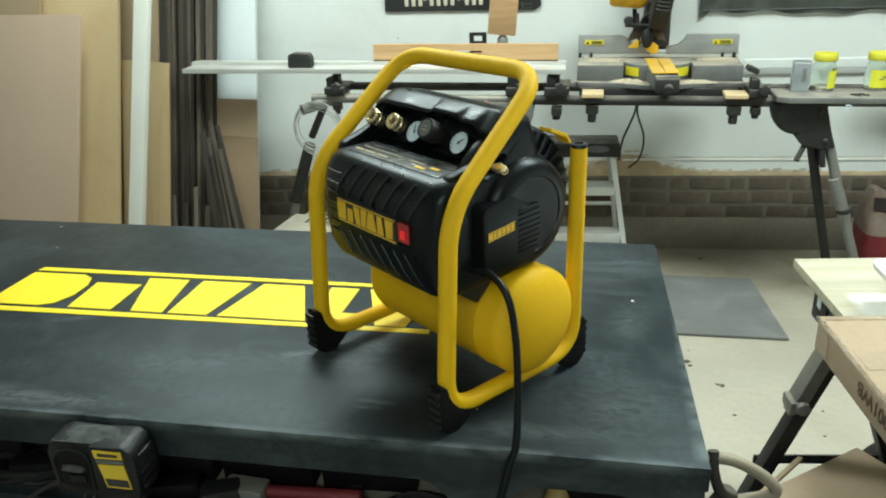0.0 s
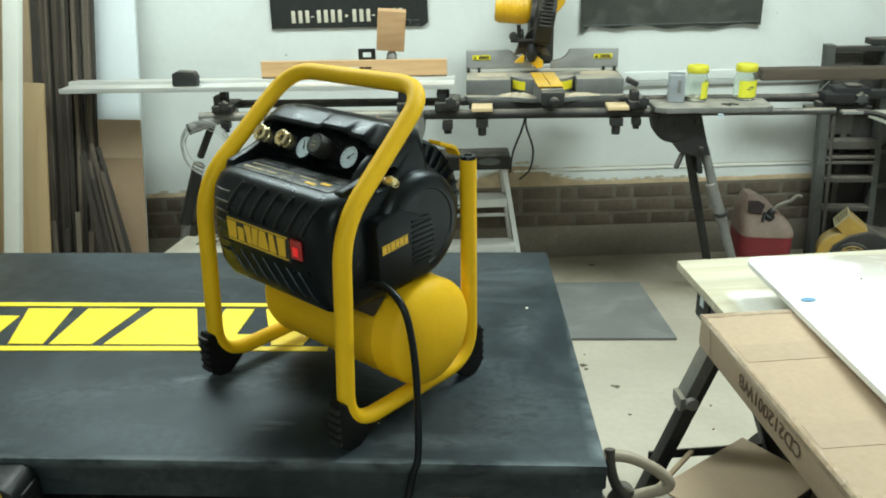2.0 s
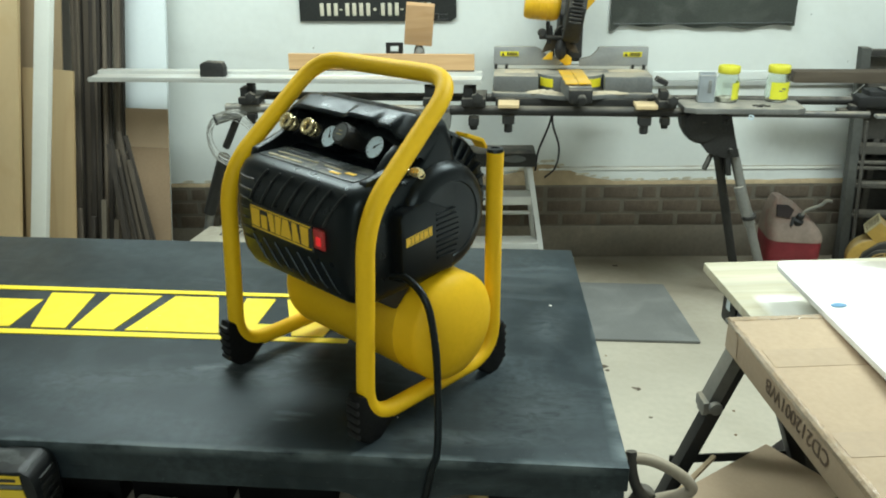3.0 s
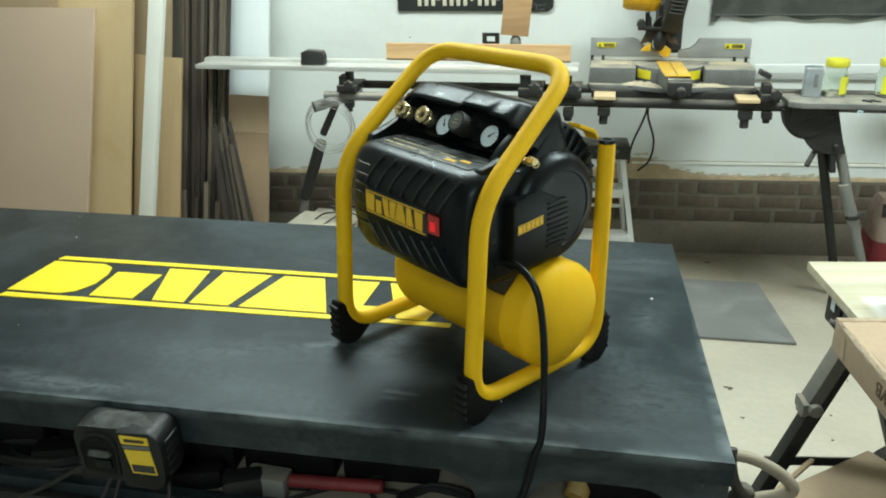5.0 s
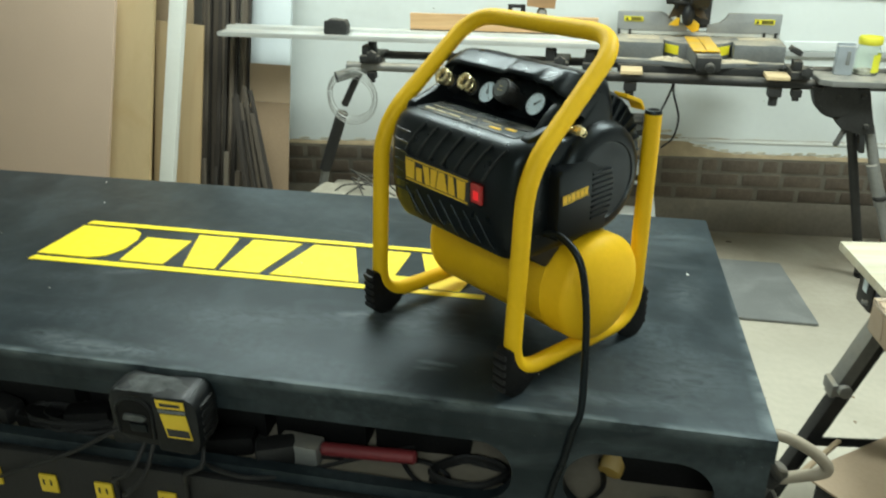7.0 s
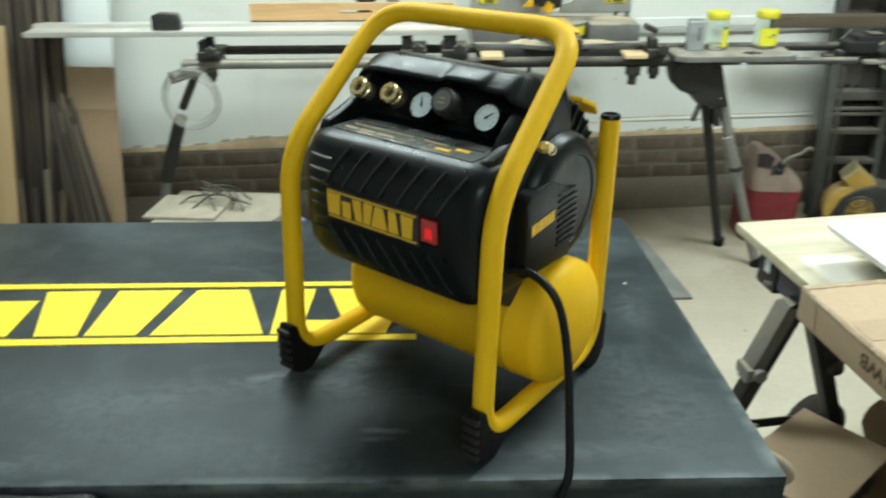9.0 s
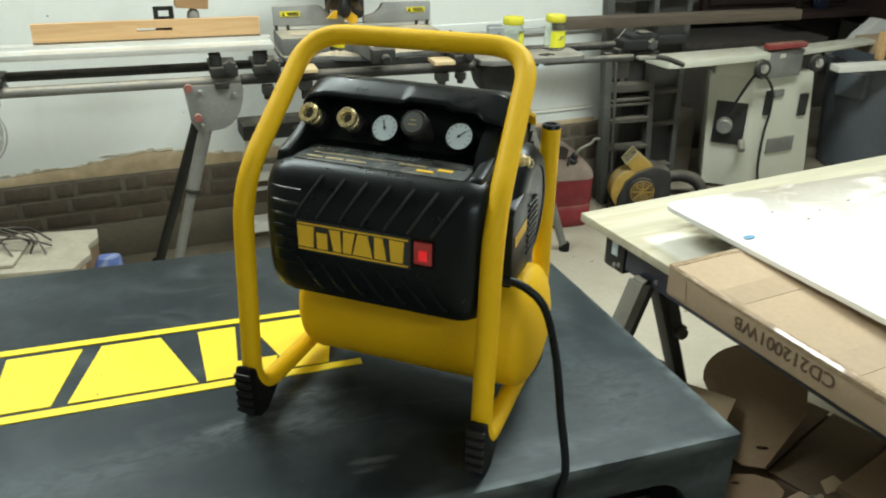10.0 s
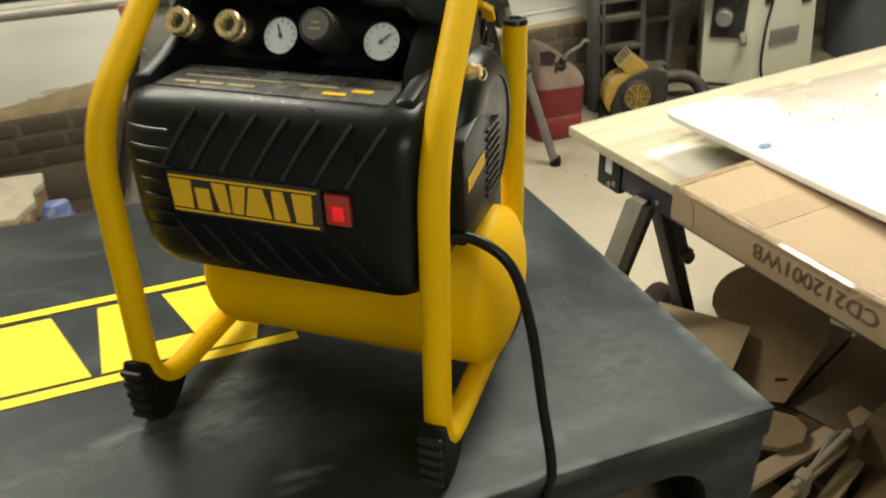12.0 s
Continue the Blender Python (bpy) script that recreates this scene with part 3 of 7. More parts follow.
    bm = BM()
    prism(bm, [(a * rnd.uniform(0.6, 1.2), b * rnd.uniform(0.6, 1.3)) for a, b in disc_poly(0, 0, r, 7)], "y", -0.0012, 0.002, 0, pose(x, 0, z))
    part("wall_mark", bm, M[rnd.choice(("label_grey", "footing", "old_wood"))], wall_back)
bm = BM()
rings = []
for i in range(60):
    x = 0.40 + 1.28 * i / 59
    h = 0.004 + 0.004 * noise.noise((x * 9, 2, 0)) + 0.003 * noise.noise((x * 40, 5, 0))
    rings.append([(x, 0.002, 0.402 + h), (x, -0.004, 0.401 + h), (x, -0.005, 0.397), (x, 0.002, 0.396)])
loft(bm, rings)
part("plaster_crack", bm, M["stud"], wall_back, "flaking plaster edge")
bm = BM()
rings = []
for i in range(80):
    x = 0.36 + 1.32 * i / 79
    h = max(0.0003, 0.0012 + 0.003 * noise.noise((x * 13, 7, 0)))
    w = 0.4095 + 0.002 * noise.noise((x * 6, 1, 0))
    rings.append([(x, 0.001, w + h), (x, -0.0018, w + h), (x, -0.0018, w), (x, 0.001, w)])
loft(bm, rings)
part("rust_line", bm, M["hardboard"], wall_back, "brown stained crack in the plaster")

# ---- the bench ----
bench = thing("workbench", "dark slate-grey painted workbench with dusty scuffed top", "workbench", pose(0, 0, 0))
BX0, BX1, BY0, BY1, BZ = -2.0, 0.436, 1.447, 2.122, BENCH_TOP
bm = BM()
prism(bm, [(BX0, BY0 - 0.002), (BX1, BY0 - 0.002), (0.4225, 1.78), (0.407, BY1), (BX0, BY1)], "z", 0.765, BZ, 0.003)
part("tabletop", bm, M["bench"], bench, "dark slate-grey painted top with dusty scuffs")
bm = BM()
pierced(bm, [(BX0 + 0.01, 0.40), (BX1 - 0.004, 0.40), (BX1 - 0.004, 0.766), (BX0 + 0.01, 0.766)],
        [capsule(-1.9, 0.125, 0.648, 0.744), capsule(0.19, 0.376, 0.648, 0.748)], "y", BY0, BY0 + 0.019)
part("front_apron", bm, M["bench"], bench, "dark painted front with long rounded openings")
for nm, x0, x1, y0, y1, z0, z1 in (("back_apron", BX0, BX1 - 0.036, BY1 - 0.019, BY1 - 0.002, 0.40, 0.764), ("end_panel", BX1 - 0.042, BX1 - 0.026, BY0 + 0.02, BY1 - 0.02, 0.02, 0.764),
                                   ("end_panel", BX0, BX0 + 0.018, BY0 + 0.02, BY1 - 0.02, 0.02, 0.764)):
    bm = BM()
    box(bm, x0, x1, y0, y1, z0, z1, 0.002)
    part(nm, bm, M["bench"], bench)
bm = BM()
box(bm, BX0 + 0.02, BX1 - 0.024, BY0 + 0.02, BY1 - 0.02, 0.612, 0.63, 0)
part("inner_shelf", bm, M["bench_in"], bench, "unpainted plywood inner shelf")
bm = BM()
box(bm, 0.148, 0.166, BY0 + 0.02, BY1 - 0.02, 0.631, 0.764, 0)
part("divider", bm, M["bench"], bench)
for x in (BX0 + 0.05, BX1 - 0.09):
    for y in (BY0 + 0.06, BY1 - 0.13):
        bm = BM()
        box(bm, x, x + 0.07, y, y + 0.07, 0.0, 0.61, 0.004)
        part("leg", bm, M["bench"], bench)


def painted(pts, name="painted_mark", mt="paint_yellow", label=""):
    one = BM()
    prism(one, pts, "z", BZ + 0.0002, BZ + 0.0014)
    part(name, one, M[mt], bench, label)


# the emblem on the top: two bars with slanted blocks between them
painted([(-0.757, 1.713), (0.042, 1.721), (0.042, 1.734), (-0.752, 1.729)], "emblem_bar", label="bright yellow painted bar")
painted([(-0.748, 1.873), (0.035, 1.874), (0.035, 1.886), (-0.743, 1.888)], "emblem_bar", label="bright yellow painted bar")
L0, L1 = 1.738, 1.864
for pts in (((-0.757, L0), (-0.655, L0), (-0.630, L0 + 0.012), (-0.613, L0 + 0.045), (-0.612, L0 + 0.085), (-0.622, L1 - 0.012), (-0.642, L1), (-0.748, L1)),
            ((-0.597, L0), (-0.515, L0), (-0.512, L0 + 0.098), (-0.600, L0 + 0.098)),
            ((-0.478, L0), (-0.420, L0), (-0.432, L1), (-0.511, L1)), ((-0.410, L0), (-0.340, L0), (-0.311, L1), (-0.404, L1)),
            ((-0.321, L0), (-0.167, L0), (-0.211, L1), (-0.287, L1)),
            ((-0.157, L0), (-0.068, L0), (-0.063, L0 + 0.035), (-0.115, L0 + 0.035), (-0.110, L1), (-0.161, L1)),
            ((-0.05, L0), (0.0, L0), (0.03, L1), (-0.09, L1))):
    painted(pts, "emblem_block", label="bright yellow slanted painted block")

rnd = random.Random(11)
for i in range(11):
    x, y = rnd.uniform(-0.9, 0.42), rnd.uniform(1.47, 2.1)
    s = rnd.uniform(0.0006, 0.0013)
    if i == 0:
        x, y, s = 0.357, 1.872, 0.0022
    painted([(x - s, y - s * 0.7), (x + s, y - s), (x + s * 1.1, y + s * 0.8), (x - s * 0.6, y + s)], "crumb", "crumb")

# wall charger that hangs on the front
chg = thing("battery_charger", "black battery charger with a yellow label, hung on the bench front", "charger", pose(-0.340, BY0, 0.745))
bm = BM()
prism(bm, [(-0.002, -0.041), (0.044, -0.043), (0.056, -0.037), (0.062, -0.022), (0.063, 0.026), (0.058, 0.042), (0.047, 0.049), (-0.002, 0.047)], "y", -0.056, -0.001, 0.014)
part("housing", bm, M["charger_dust"], chg, "dusty black charger housing")
bm = BM()
prism(bm, [(-0.048, -0.037), (-0.002, -0.042), (-0.002, 0.046), (-0.052, 0.049), (-0.066, 0.042), (-0.071, 0.026), (-0.070, -0.010), (-0.062, -0.028)], "y", -0.048, -0.001, 0.015)
part("battery_dock", bm, M["charger_dust"], chg, "dusty black battery dock")
arch = [(-0.060 + 0.027 - 0.027 * math.cos(math.pi * k / 10) * 1.0, 0.012 + 0.024 * math.sin(math.pi * k / 10)) for k in range(11)]
bm = BM()
prism(bm, [(-0.056, -0.024), (-0.010, -0.028)] + arch[::-1], "y", -0.0495, -0.044, 0.001)
dock = part("dock_recess", bm, M["rubber"], chg, "black arched battery recess")
bm = BM()
tube(bm, [(x, -0.0492, z) for x, z in [(-0.058, -0.022)] + arch + [(-0.008, -0.026)]], 0.0026, 8)
part("recess_rim", bm, M["charger_dust"], chg, "worn rim of the recess")
bm = BM()
prism(bm, [(-0.050, 0.002), (-0.022, 0.000), (-0.014, 0.006), (-0.020, 0.011), (-0.046, 0.011)], "y", -0.0535, -0.0490, 0.0015)
part("contact_tab", bm, M["dust_grey"], dock, "dusty grey contact tab")
bm = BM()
box(bm, -0.040, -0.016, -0.0530, -0.0492, -0.016, -0.003, 0.002)
part("terminal_block", bm, M["black"], dock)
bm = BM()
prism(bm, [(0.008, 0.031), (0.047, 0.032), (0.046, 0.043), (0.006, 0.043)], "y", -0.0575, -0.0555)
part("label_top", bm, M["outlet_yellow"], chg, "yellow label with a black emblem")
bm = BM()
prism(bm, [(0.013, 0.035), (0.041, 0.0355), (0.041, 0.0395), (0.013, 0.0395)], "y", -0.0585, -0.0576)
part("label_bar", bm, M["ink"], chg)
bm = BM()
prism(bm, [(0.009, 0.024), (0.047, 0.025), (0.047, 0.030), (0.008, 0.029)], "y", -0.0575, -0.0555)
part("label_stripe", bm, M["label_grey"], chg)
bm = BM()
prism(bm, [(0.017, -0.014), (0.052, -0.014), (0.047, 0.023), (0.010, 0.022)], "y", -0.0575, -0.0555)
part("label_body", bm, M["outlet_yellow"], chg, "yellow label with dark print")
bm = BM()
prism(bm, [(0.019, -0.011), (0.050, -0.011), (0.0485, 0.000), (0.0175, 0.000)], "y", -0.0585, -0.0576)
part("label_print", bm, M["ink"], chg)
for i in range(5):
    bm = BM()
    box(bm, 0.0600, 0.0640, -0.044, -0.012, -0.022 + i * 0.012, -0.016 + i * 0.012, 0.001)
    part("vent_rib", bm, M["black_soft"], chg)
bm = BM()
rings = []
for i in range(15):
    x = -0.056 + 0.108 * i / 14
    edge = math.sin(math.pi * min(1, max(0, i / 14))) ** 0.4
    ring = []
    for k in range(9):
        y = -0.006 - 0.042 * k / 8
        ring.append((x, y, 0.0462 + edge * math.sin(math.pi * k / 8) * (0.0040 + 0.0045 * noise.noise((x * 60, y * 70, 3)))))
    rings.append(ring + [(x, -0.048, 0.0455), (x, -0.006, 0.0455)])
loft(bm, rings)
part("dust_skin", bm, M["dust_grey"], chg, "uneven skin of pale grey dust")
for pts in (((-0.030, -0.030, -0.035), (-0.045, -0.06, -0.075), (-0.085, -0.05, -0.11), (-0.103, -0.024, -0.145), (-0.107, -0.022, -0.30)),
            ((-0.062, -0.020, -0.030), (-0.095, -0.035, -0.045), (-0.150, -0.040, -0.078), (-0.22, -0.035, -0.115), (-0.30, -0.024, -0.16)),
            ((-0.02, -0.030, -0.035), (-0.03, -0.055, -0.085), (-0.060, -0.06, -0.12), (-0.088, -0.032, -0.16), (-0.090, -0.024, -0.30)),
            ((0.05, -0.03, -0.037), (0.055, -0.05, -0.060), (0.025, -0.045, -0.085), (0.010, -0.025, -0.125), (0.003, -0.022, -0.20))):
    bm = BM()
    tube(bm, glide(pts), 0.0033, 8)
    part("cord", bm, M["black_soft"], chg)

# outlets along the front below the opening
strip = thing("outlet_strip", "black strip of yellow power outlets along the bench front", "outlet strip", pose(0, BY0, 0.57))
bm = BM()
box(bm, -1.9, 0.10, -0.016, -0.001, -0.06, 0.062, 0.004)
part("strip_body", bm, M["black_soft"], strip, "dusty black outlet strip")
for i, x in enumerate((-0.752, -0.657, -0.562, -0.470, -0.368, -0.282, -0.192, -0.102)):
    bm = BM()
    box(bm, x - 0.0145, x + 0.0145, -0.021, -0.0165, -0.005, 0.027, 0.002)
    o = part("outlet", bm, M["outlet_yellow"], strip, "yellow outlet face")
    bm = BM()
    for dx in (-0.006, 0.006):
        box(bm, x + dx - 0.0011, x + dx + 0.0011, -0.0225, -0.0212, 0.010, 0.019, 0)
    part("slots", bm, M["ink"], o)
    if i in (4, 5):
        bm = BM()
        box(bm, x - 0.016, x + 0.009, -0.05, -0.0225, -0.014, 0.016, 0.004)
        part("plug", bm, M["steel_grey"], strip, "grey plug")

# things on the inner shelf
ham = thing("pry_bar", "red-handled tool lying on the inner shelf", "tool", pose(-0.135, 1.497, 0.645, 0, 0, -4))
bm = BM()
rod(bm, (-0.02, 0, 0.010), (0.12, 0.01, 0.016), 0.010, 12, 0.003)
part("grip", bm, M["handle_red"], ham, "dull red rubber grip")
bm = BM()
box(bm, -0.085, -0.02, -0.018, 0.016, -0.014, 0.02, 0.005)
part("head", bm, M["steel_grey"], ham)
coil = BM()
pts = [(0.05 * math.cos(a * 0.5) * (1 + 0.2 * math.sin(a)), 0.03 * math.sin(a * 0.5), 0.006 + 0.012 * abs(math.sin(a * 0.21))) for a in range(60)]
tube(coil, pts, 0.004, 6)
solo("coiled_cord", coil, M["black_soft"], "coiled black cord on the inner shelf", "cord", pose(0.06, 1.50, 0.632))
solo("coiled_cord", (lambda b: (tube(b, [((0.06 + 0.018 * math.sin(a * 0.23)) * math.cos(a * 0.5), (0.03 + 0.008 * math.sin(a * 0.37)) * math.sin(a * 0.5), 0.007 + 0.012 * abs(math.sin(a * 0.17))) for a in range(70)], 0.005, 6), b)[1])(BM()),
     M["black_soft"], "coiled black cord on the inner shelf", "cord", pose(-0.56, 1.505, 0.632))
bm = BM()
box(bm, -0.05, 0.05, -0.04, 0.04, 0, 0.05, 0.012)
solo("sander_case", bm, M["black_dusty"], "dusty black tool case on the inner shelf", "case", pose(-0.42, 1.505, 0.6305, 0, 0, 8))
bm = BM()
prism(bm, disc_poly(0, 0, 0.045, 20), "x", -0.02, 0.02, 0.004)
solo("tape_roll", bm, M["black_dusty"], "dusty black roll standing on the inner shelf", "roll", pose(0.33, 1.60, 0.676, 0, 0, 30))
bt = thing("glue_bottle", "small yellow bottle lying among tools on the inner shelf", "bottle", pose(0.250, 1.535, 0.648, 0, 62, 70))
bm = BM()
lathe(bm, [(0.001, 0), (0.016, 0.001), (0.017, 0.006), (0.017, 0.06), (0.008, 0.072), (0.007, 0.078)], None, 18)
part("bottle_body", bm, M["blower_yellow"], bt)
bm = BM()
lathe(bm, [(0.008, 0.077), (0.008, 0.09), (0.003, 0.098), (0.001, 0.098)], None, 14)
part("bottle_cap", bm, M["black_soft"], bt)
bm = BM()
prism(bm, [(-0.022, -0.012), (0.018, -0.016), (0.024, 0.012), (-0.012, 0.018)], "z", 0, 0.006, 0.001)
solo("paper_pad", bm, M["galv"], "small grey metal plate on the inner shelf", "plate", pose(0.325, 1.50, 0.6305, 0, 0, 14))
# case-shaped black boxes, added to make the back of the inner shelf dark
rnd = random.Random(12)
x = -1.75
while x < 0.36:
    w, h = rnd.uniform(0.11, 0.19), rnd.uniform(0.105, 0.128)
    if not 0.146 < x + w < 0.30:
        tc = thing("tool_case", "black box added to darken the back of the inner shelf", "tool case", pose(x, 1.535 + rnd.uniform(-0.012, 0.015), 0.6305, 0, 0, rnd.uniform(-3, 3)), group="cases on the inner shelf")
        bm = BM()
        box(bm, 0, w, 0, 0.13, 0, h * 0.6, 0.006)
        part("case_body", bm, M["rubber"], tc)
        bm = BM()
        box(bm, 0.002, w - 0.002, 0.001, 0.129, h * 0.6 + 0.001, h, 0.006)
        part("case_lid", bm, M["rubber"], tc)
        bm = BM()
        box(bm, w * 0.42, w * 0.58, -0.005, 0.001, h * 0.5, h * 0.72, 0.001)
        part("case_latch", bm, M["black_soft"], tc)
    x += w + 0.012
rnd = random.Random(31)
for k in range(17):
    x = -1.15 + 0.078 * k
    if -0.20 < x < 0.10:
        continue
    bm = BM()
    w, h = rnd.uniform(0.025, 0.05), rnd.uniform(0.020, 0.040)
    box(bm, -w, w * 0.7, -0.018, 0.018, 0, h, 0.009)
    rod(bm, (w * 0.4, 0, 0.014), (w * 0.4 + rnd.uniform(0.05, 0.09), rnd.uniform(-0.03, 0.03), 0.012), 0.008, 10, 0.002)
    solo("hand_tool", bm, M["rubber" if k % 3 else "black_soft"], "dusty black hand tool on the inner shelf", "tool", pose(x, 1.497 + rnd.uniform(-0.008, 0.012), 0.6305, 0, 0, rnd.uniform(-25, 25)), "tools on the inner shelf")
for k, x in enumerate((-0.62, -0.20, 0.03)):
    bm = BM()
    pts = [(0.0, 0.0, 0.004)]
    for i in range(9):
        pts.append((0.03 * i * math.cos(0.6 * i + k), 0.02 + 0.012 * i * math.sin(0.9 * i), 0.005 + 0.008 * (i % 2)))
    tube(bm, glide(pts), 0.0035, 6)
    solo("loose_cord", bm, M["black_soft"], "loose black cord lying on the inner shelf", "cord", pose(x, 1.48, 0.6305))

# ---- the compressor ----
comp = thing("air_compressor", "yellow and black portable air compressor with tubular roll cage", "compressor", pose(0.05, 1.533, 0.8, 0, 0, -38.7))
UL, UR = -0.197, 0.0855
R = 0.0114
cage = [(UR, 0.238, 0.323), (UR, 0.236, 0.0265), (UR, -0.003, 0.0275), (UR, 0.012, 0.293), (UR - 0.0145, 0.180, 0.4255),
        (UL + 0.001, 0.180, 0.4215), (UL, 0.012, 0.288), (UL, -0.003, 0.0265), (UL, 0.236, 0.0265), (UL, 0.238, 0.323)]
bm = BM()
tube(bm, fillet(cage, 0.050, 10), R, 20)
frame_tube = part("cage", bm, M["tube_yellow"], comp, "glossy yellow bent steel tube")
for u in (UL, UR):
    bm = BM()
    lathe(bm, [(R * 0.93, 0.3215), (R * 1.02, 0.324), (R * 0.9, 0.3275), (R * 0.55, 0.328), (R * 0.5, 0.3262)], pose(u, 0.238, 0), 20)
    part("end_cap", bm, M["black"], comp)


def foot(u, v, back):
    """A treaded rubber foot on the outer side of a lower bend of the cage."""
    b = BM()
    s = -1 if back else 1
    prof = [(v + s * a, w) for a, w in ((-0.004, 0.0), (0.014, 0.0), (0.028, 0.010), (0.042, 0.0235), (0.030, 0.0285), (0.0165, 0.037), (0.0065, 0.047), (0.0, 0.057),
                                        (-0.003, 0.069), (-0.0155, 0.0755), (-0.0200, 0.060), (-0.0205, 0.024), (-0.0165, 0.010))]
    prism(b, prof, "x", u - 0.0106, u + 0.0106, 0.0045)
    ob = part("foot", b, M["rubber"], comp, "black treaded rubber foot")
    for k in range(5):
        w = 0.018 + 0.0115 * k
        b = BM()
        box(b, u - 0.0104, u + 0.0104, v - s * 0.0190 - 0.0026, v - s * 0.0190 + 0.0026, w - 0.0036, w + 0.0036, 0.002)
        # paler bars stand in for highlights on the rubber
        part("tread", b, M["tread"], ob, "tread bar with its highlight in the colour")


for u in (UL, UR):
    foot(u, -0.003, False)
    foot(u, 0.236, True)

# tank with domed ends
TV, TW, TR = 0.1465, 0.105, 0.0749
prof = []
for i in range(9):
    a = math.pi / 2 * i / 8
    prof.append((TR * math.sin(a), -0.164 - 0.028 * math.cos(a)))
prof += [(TR, -0.163), (TR + 0.0012, -0.158), (TR, -0.153), (TR, 0.056), (TR + 0.0012, 0.059), (TR, 0.062), (TR, 0.0895)]
for i in range(1, 9):
    a = math.pi / 2 * i / 8
    prof.append((TR * math.cos(a), 0.0895 + 0.028 * math.sin(a)))
bm = BM()
lathe(bm, prof, aim((0, TV, TW), (1, 0, 0)), 48)
part("tank", bm, M["tank_yellow"], comp, "glossy yellow steel air tank with domed ends")

# front shroud, lofted along u from one section
SEC = [(0.030, 0.170), (0.010, 0.178), (0.0015, 0.195), (-0.002, 0.225), (-0.002, 0.262), (-0.0005, 0.286), (0.005, 0.304), (0.014, 0.316), (0.028, 0.3235),
       (0.086, 0.3220), (0.100, 0.324), (0.126, 0.360), (0.118, 0.3675), (0.102, 0.3700), (0.0985, 0.3738), (0.0995, 0.3765), (0.1025, 0.3788), (0.121, 0.3878), (0.1245, 0.3892), (0.1285, 0.3893), (0.158, 0.3835), (0.1655, 0.380), (0.177, 0.355),
       (0.184, 0.320), (0.186, 0.235), (0.180, 0.185), (0.160, 0.170)]
SEC = [(v, w - 0.002) for v, w in SEC]


def section(u, f):
    """One section; the lip of the hood (points 11 to 16) arches over the knob and dips past it."""
    cv, cw = 0.09, 0.265
    lift = 0.0040 / (1 + math.exp(-(u + 0.044) / 0.0016)) - 0.0048 / (1 + math.exp(-(u - 0.007) / 0.0020)) - 0.0085 / (1 + math.exp(-(u - 0.041) / 0.0022))
    return [(u, cv + (v - cv) * f, cw + (w + (lift if 11 <= i <= 16 else 0) - cw) * f) for i, (v, w) in enumerate(SEC)]


bm = BM()
loft(bm, [section(u, f) for u, f in ((-0.167, 0.80), (-0.1655, 0.88), (-0.160, 0.945), (-0.150, 0.982), (-0.138, 1.0), (-0.10, 1.0), *((-0.08 + 0.002 * k, 1.0) for k in range(64)), (0.050, 1.0), (0.060, 0.985), (0.069, 0.95), (0.074, 0.89), (0.0755, 0.82))])
shroud = part("shroud", bm, M["black"], comp, "glossy black moulded plastic shroud")


def front_v(w):
    for (v0, w0), (v1, w1) in zip(SEC[1:8], SEC[2:9]):
        if w0 <= w <= w1:
            return v0 + (v1 - v0) * (w - w0) / (w1 - w0)
    return 0.0


for i in range(7):
    u = -0.098 + 0.0252 * i
    bm = BM()
    tube(bm, [(u - 0.027 * t, front_v(0.313 - 0.042 * t) - 0.0012, 0.313 - 0.042 * t) for t in (0, 0.2, 0.4, 0.6, 0.8, 1)], 0.0017, 8)
    part("rib", bm, M["rib_worn_shine"], shroud)
    u = -0.125 + 0.0235 * i
    bm = BM()
    tube(bm, [(u + 0.026 * t, front_v(0.223 - 0.036 * t) - 0.0002, 0.223 - 0.036 * t) for t in (0, 0.25, 0.5, 0.75, 1)], 0.0016, 8)
    part("rib", bm, M["black"], shroud)
for i in range(7):
    w = 0.216 + 0.0135 * i
    bm = BM()
    tube(bm, [(-0.119, front_v(w) - 0.0004, w), (-0.138, front_v(w) - 0.0002, w), (-0.148, front_v(w) + 0.0016, w), (-0.1575, front_v(w) + 0.0060, w)], 0.0016, 8)
    # only the top ribs take the paler tone, for the highlights there
    part("vent_rib", bm, M["rib_worn_shine" if i > 3 else "black"], shroud)

# emblem on the front: two bars and slanted blocks
bm = BM()
box(bm, -0.1235, 0.0045, -0.0034, -0.001, 0.232, 0.2675, 0.0005)
plate = part("emblem", bm, M["ink"], comp, "black emblem plate with amber blocks")
for w0, w1 in ((0.2345, 0.2363), (0.2632, 0.265)):
    bm = BM()
    box(bm, -0.122, 0.002, -0.0044, -0.0036, w0, w1, 0)
    part("emblem_bar", bm, M["gold"], plate)
for a0, a1, b0, b1, h in ((-0.1215, -0.1045, -0.1220, -0.1030, 1), (-0.1000, -0.0880, -0.1000, -0.0880, 0.76), (-0.0810, -0.0720, -0.0850, -0.0730, 1), (-0.0700, -0.0610, -0.0690, -0.0560, 1),
                          (-0.0590, -0.0370, -0.0530, -0.0420, 1), (-0.0345, -0.0215, -0.0345, -0.0255, 1), (-0.0165, -0.0035, -0.0180, -0.0020, 1)):
    bm = BM()
    w1 = 0.2380 + 0.0238 * h
    prism(bm, [(a0, 0.2380), (a1, 0.2380), (b1, w1), (b0, w1)], "y", -0.0046, -0.0036)
    part("emblem_block", bm, M["gold"], plate)

# rocker switch
bm = BM()
box(bm, 0.0065, 0.0295, -0.0052, -0.001, 0.2385, 0.2665, 0.0012)
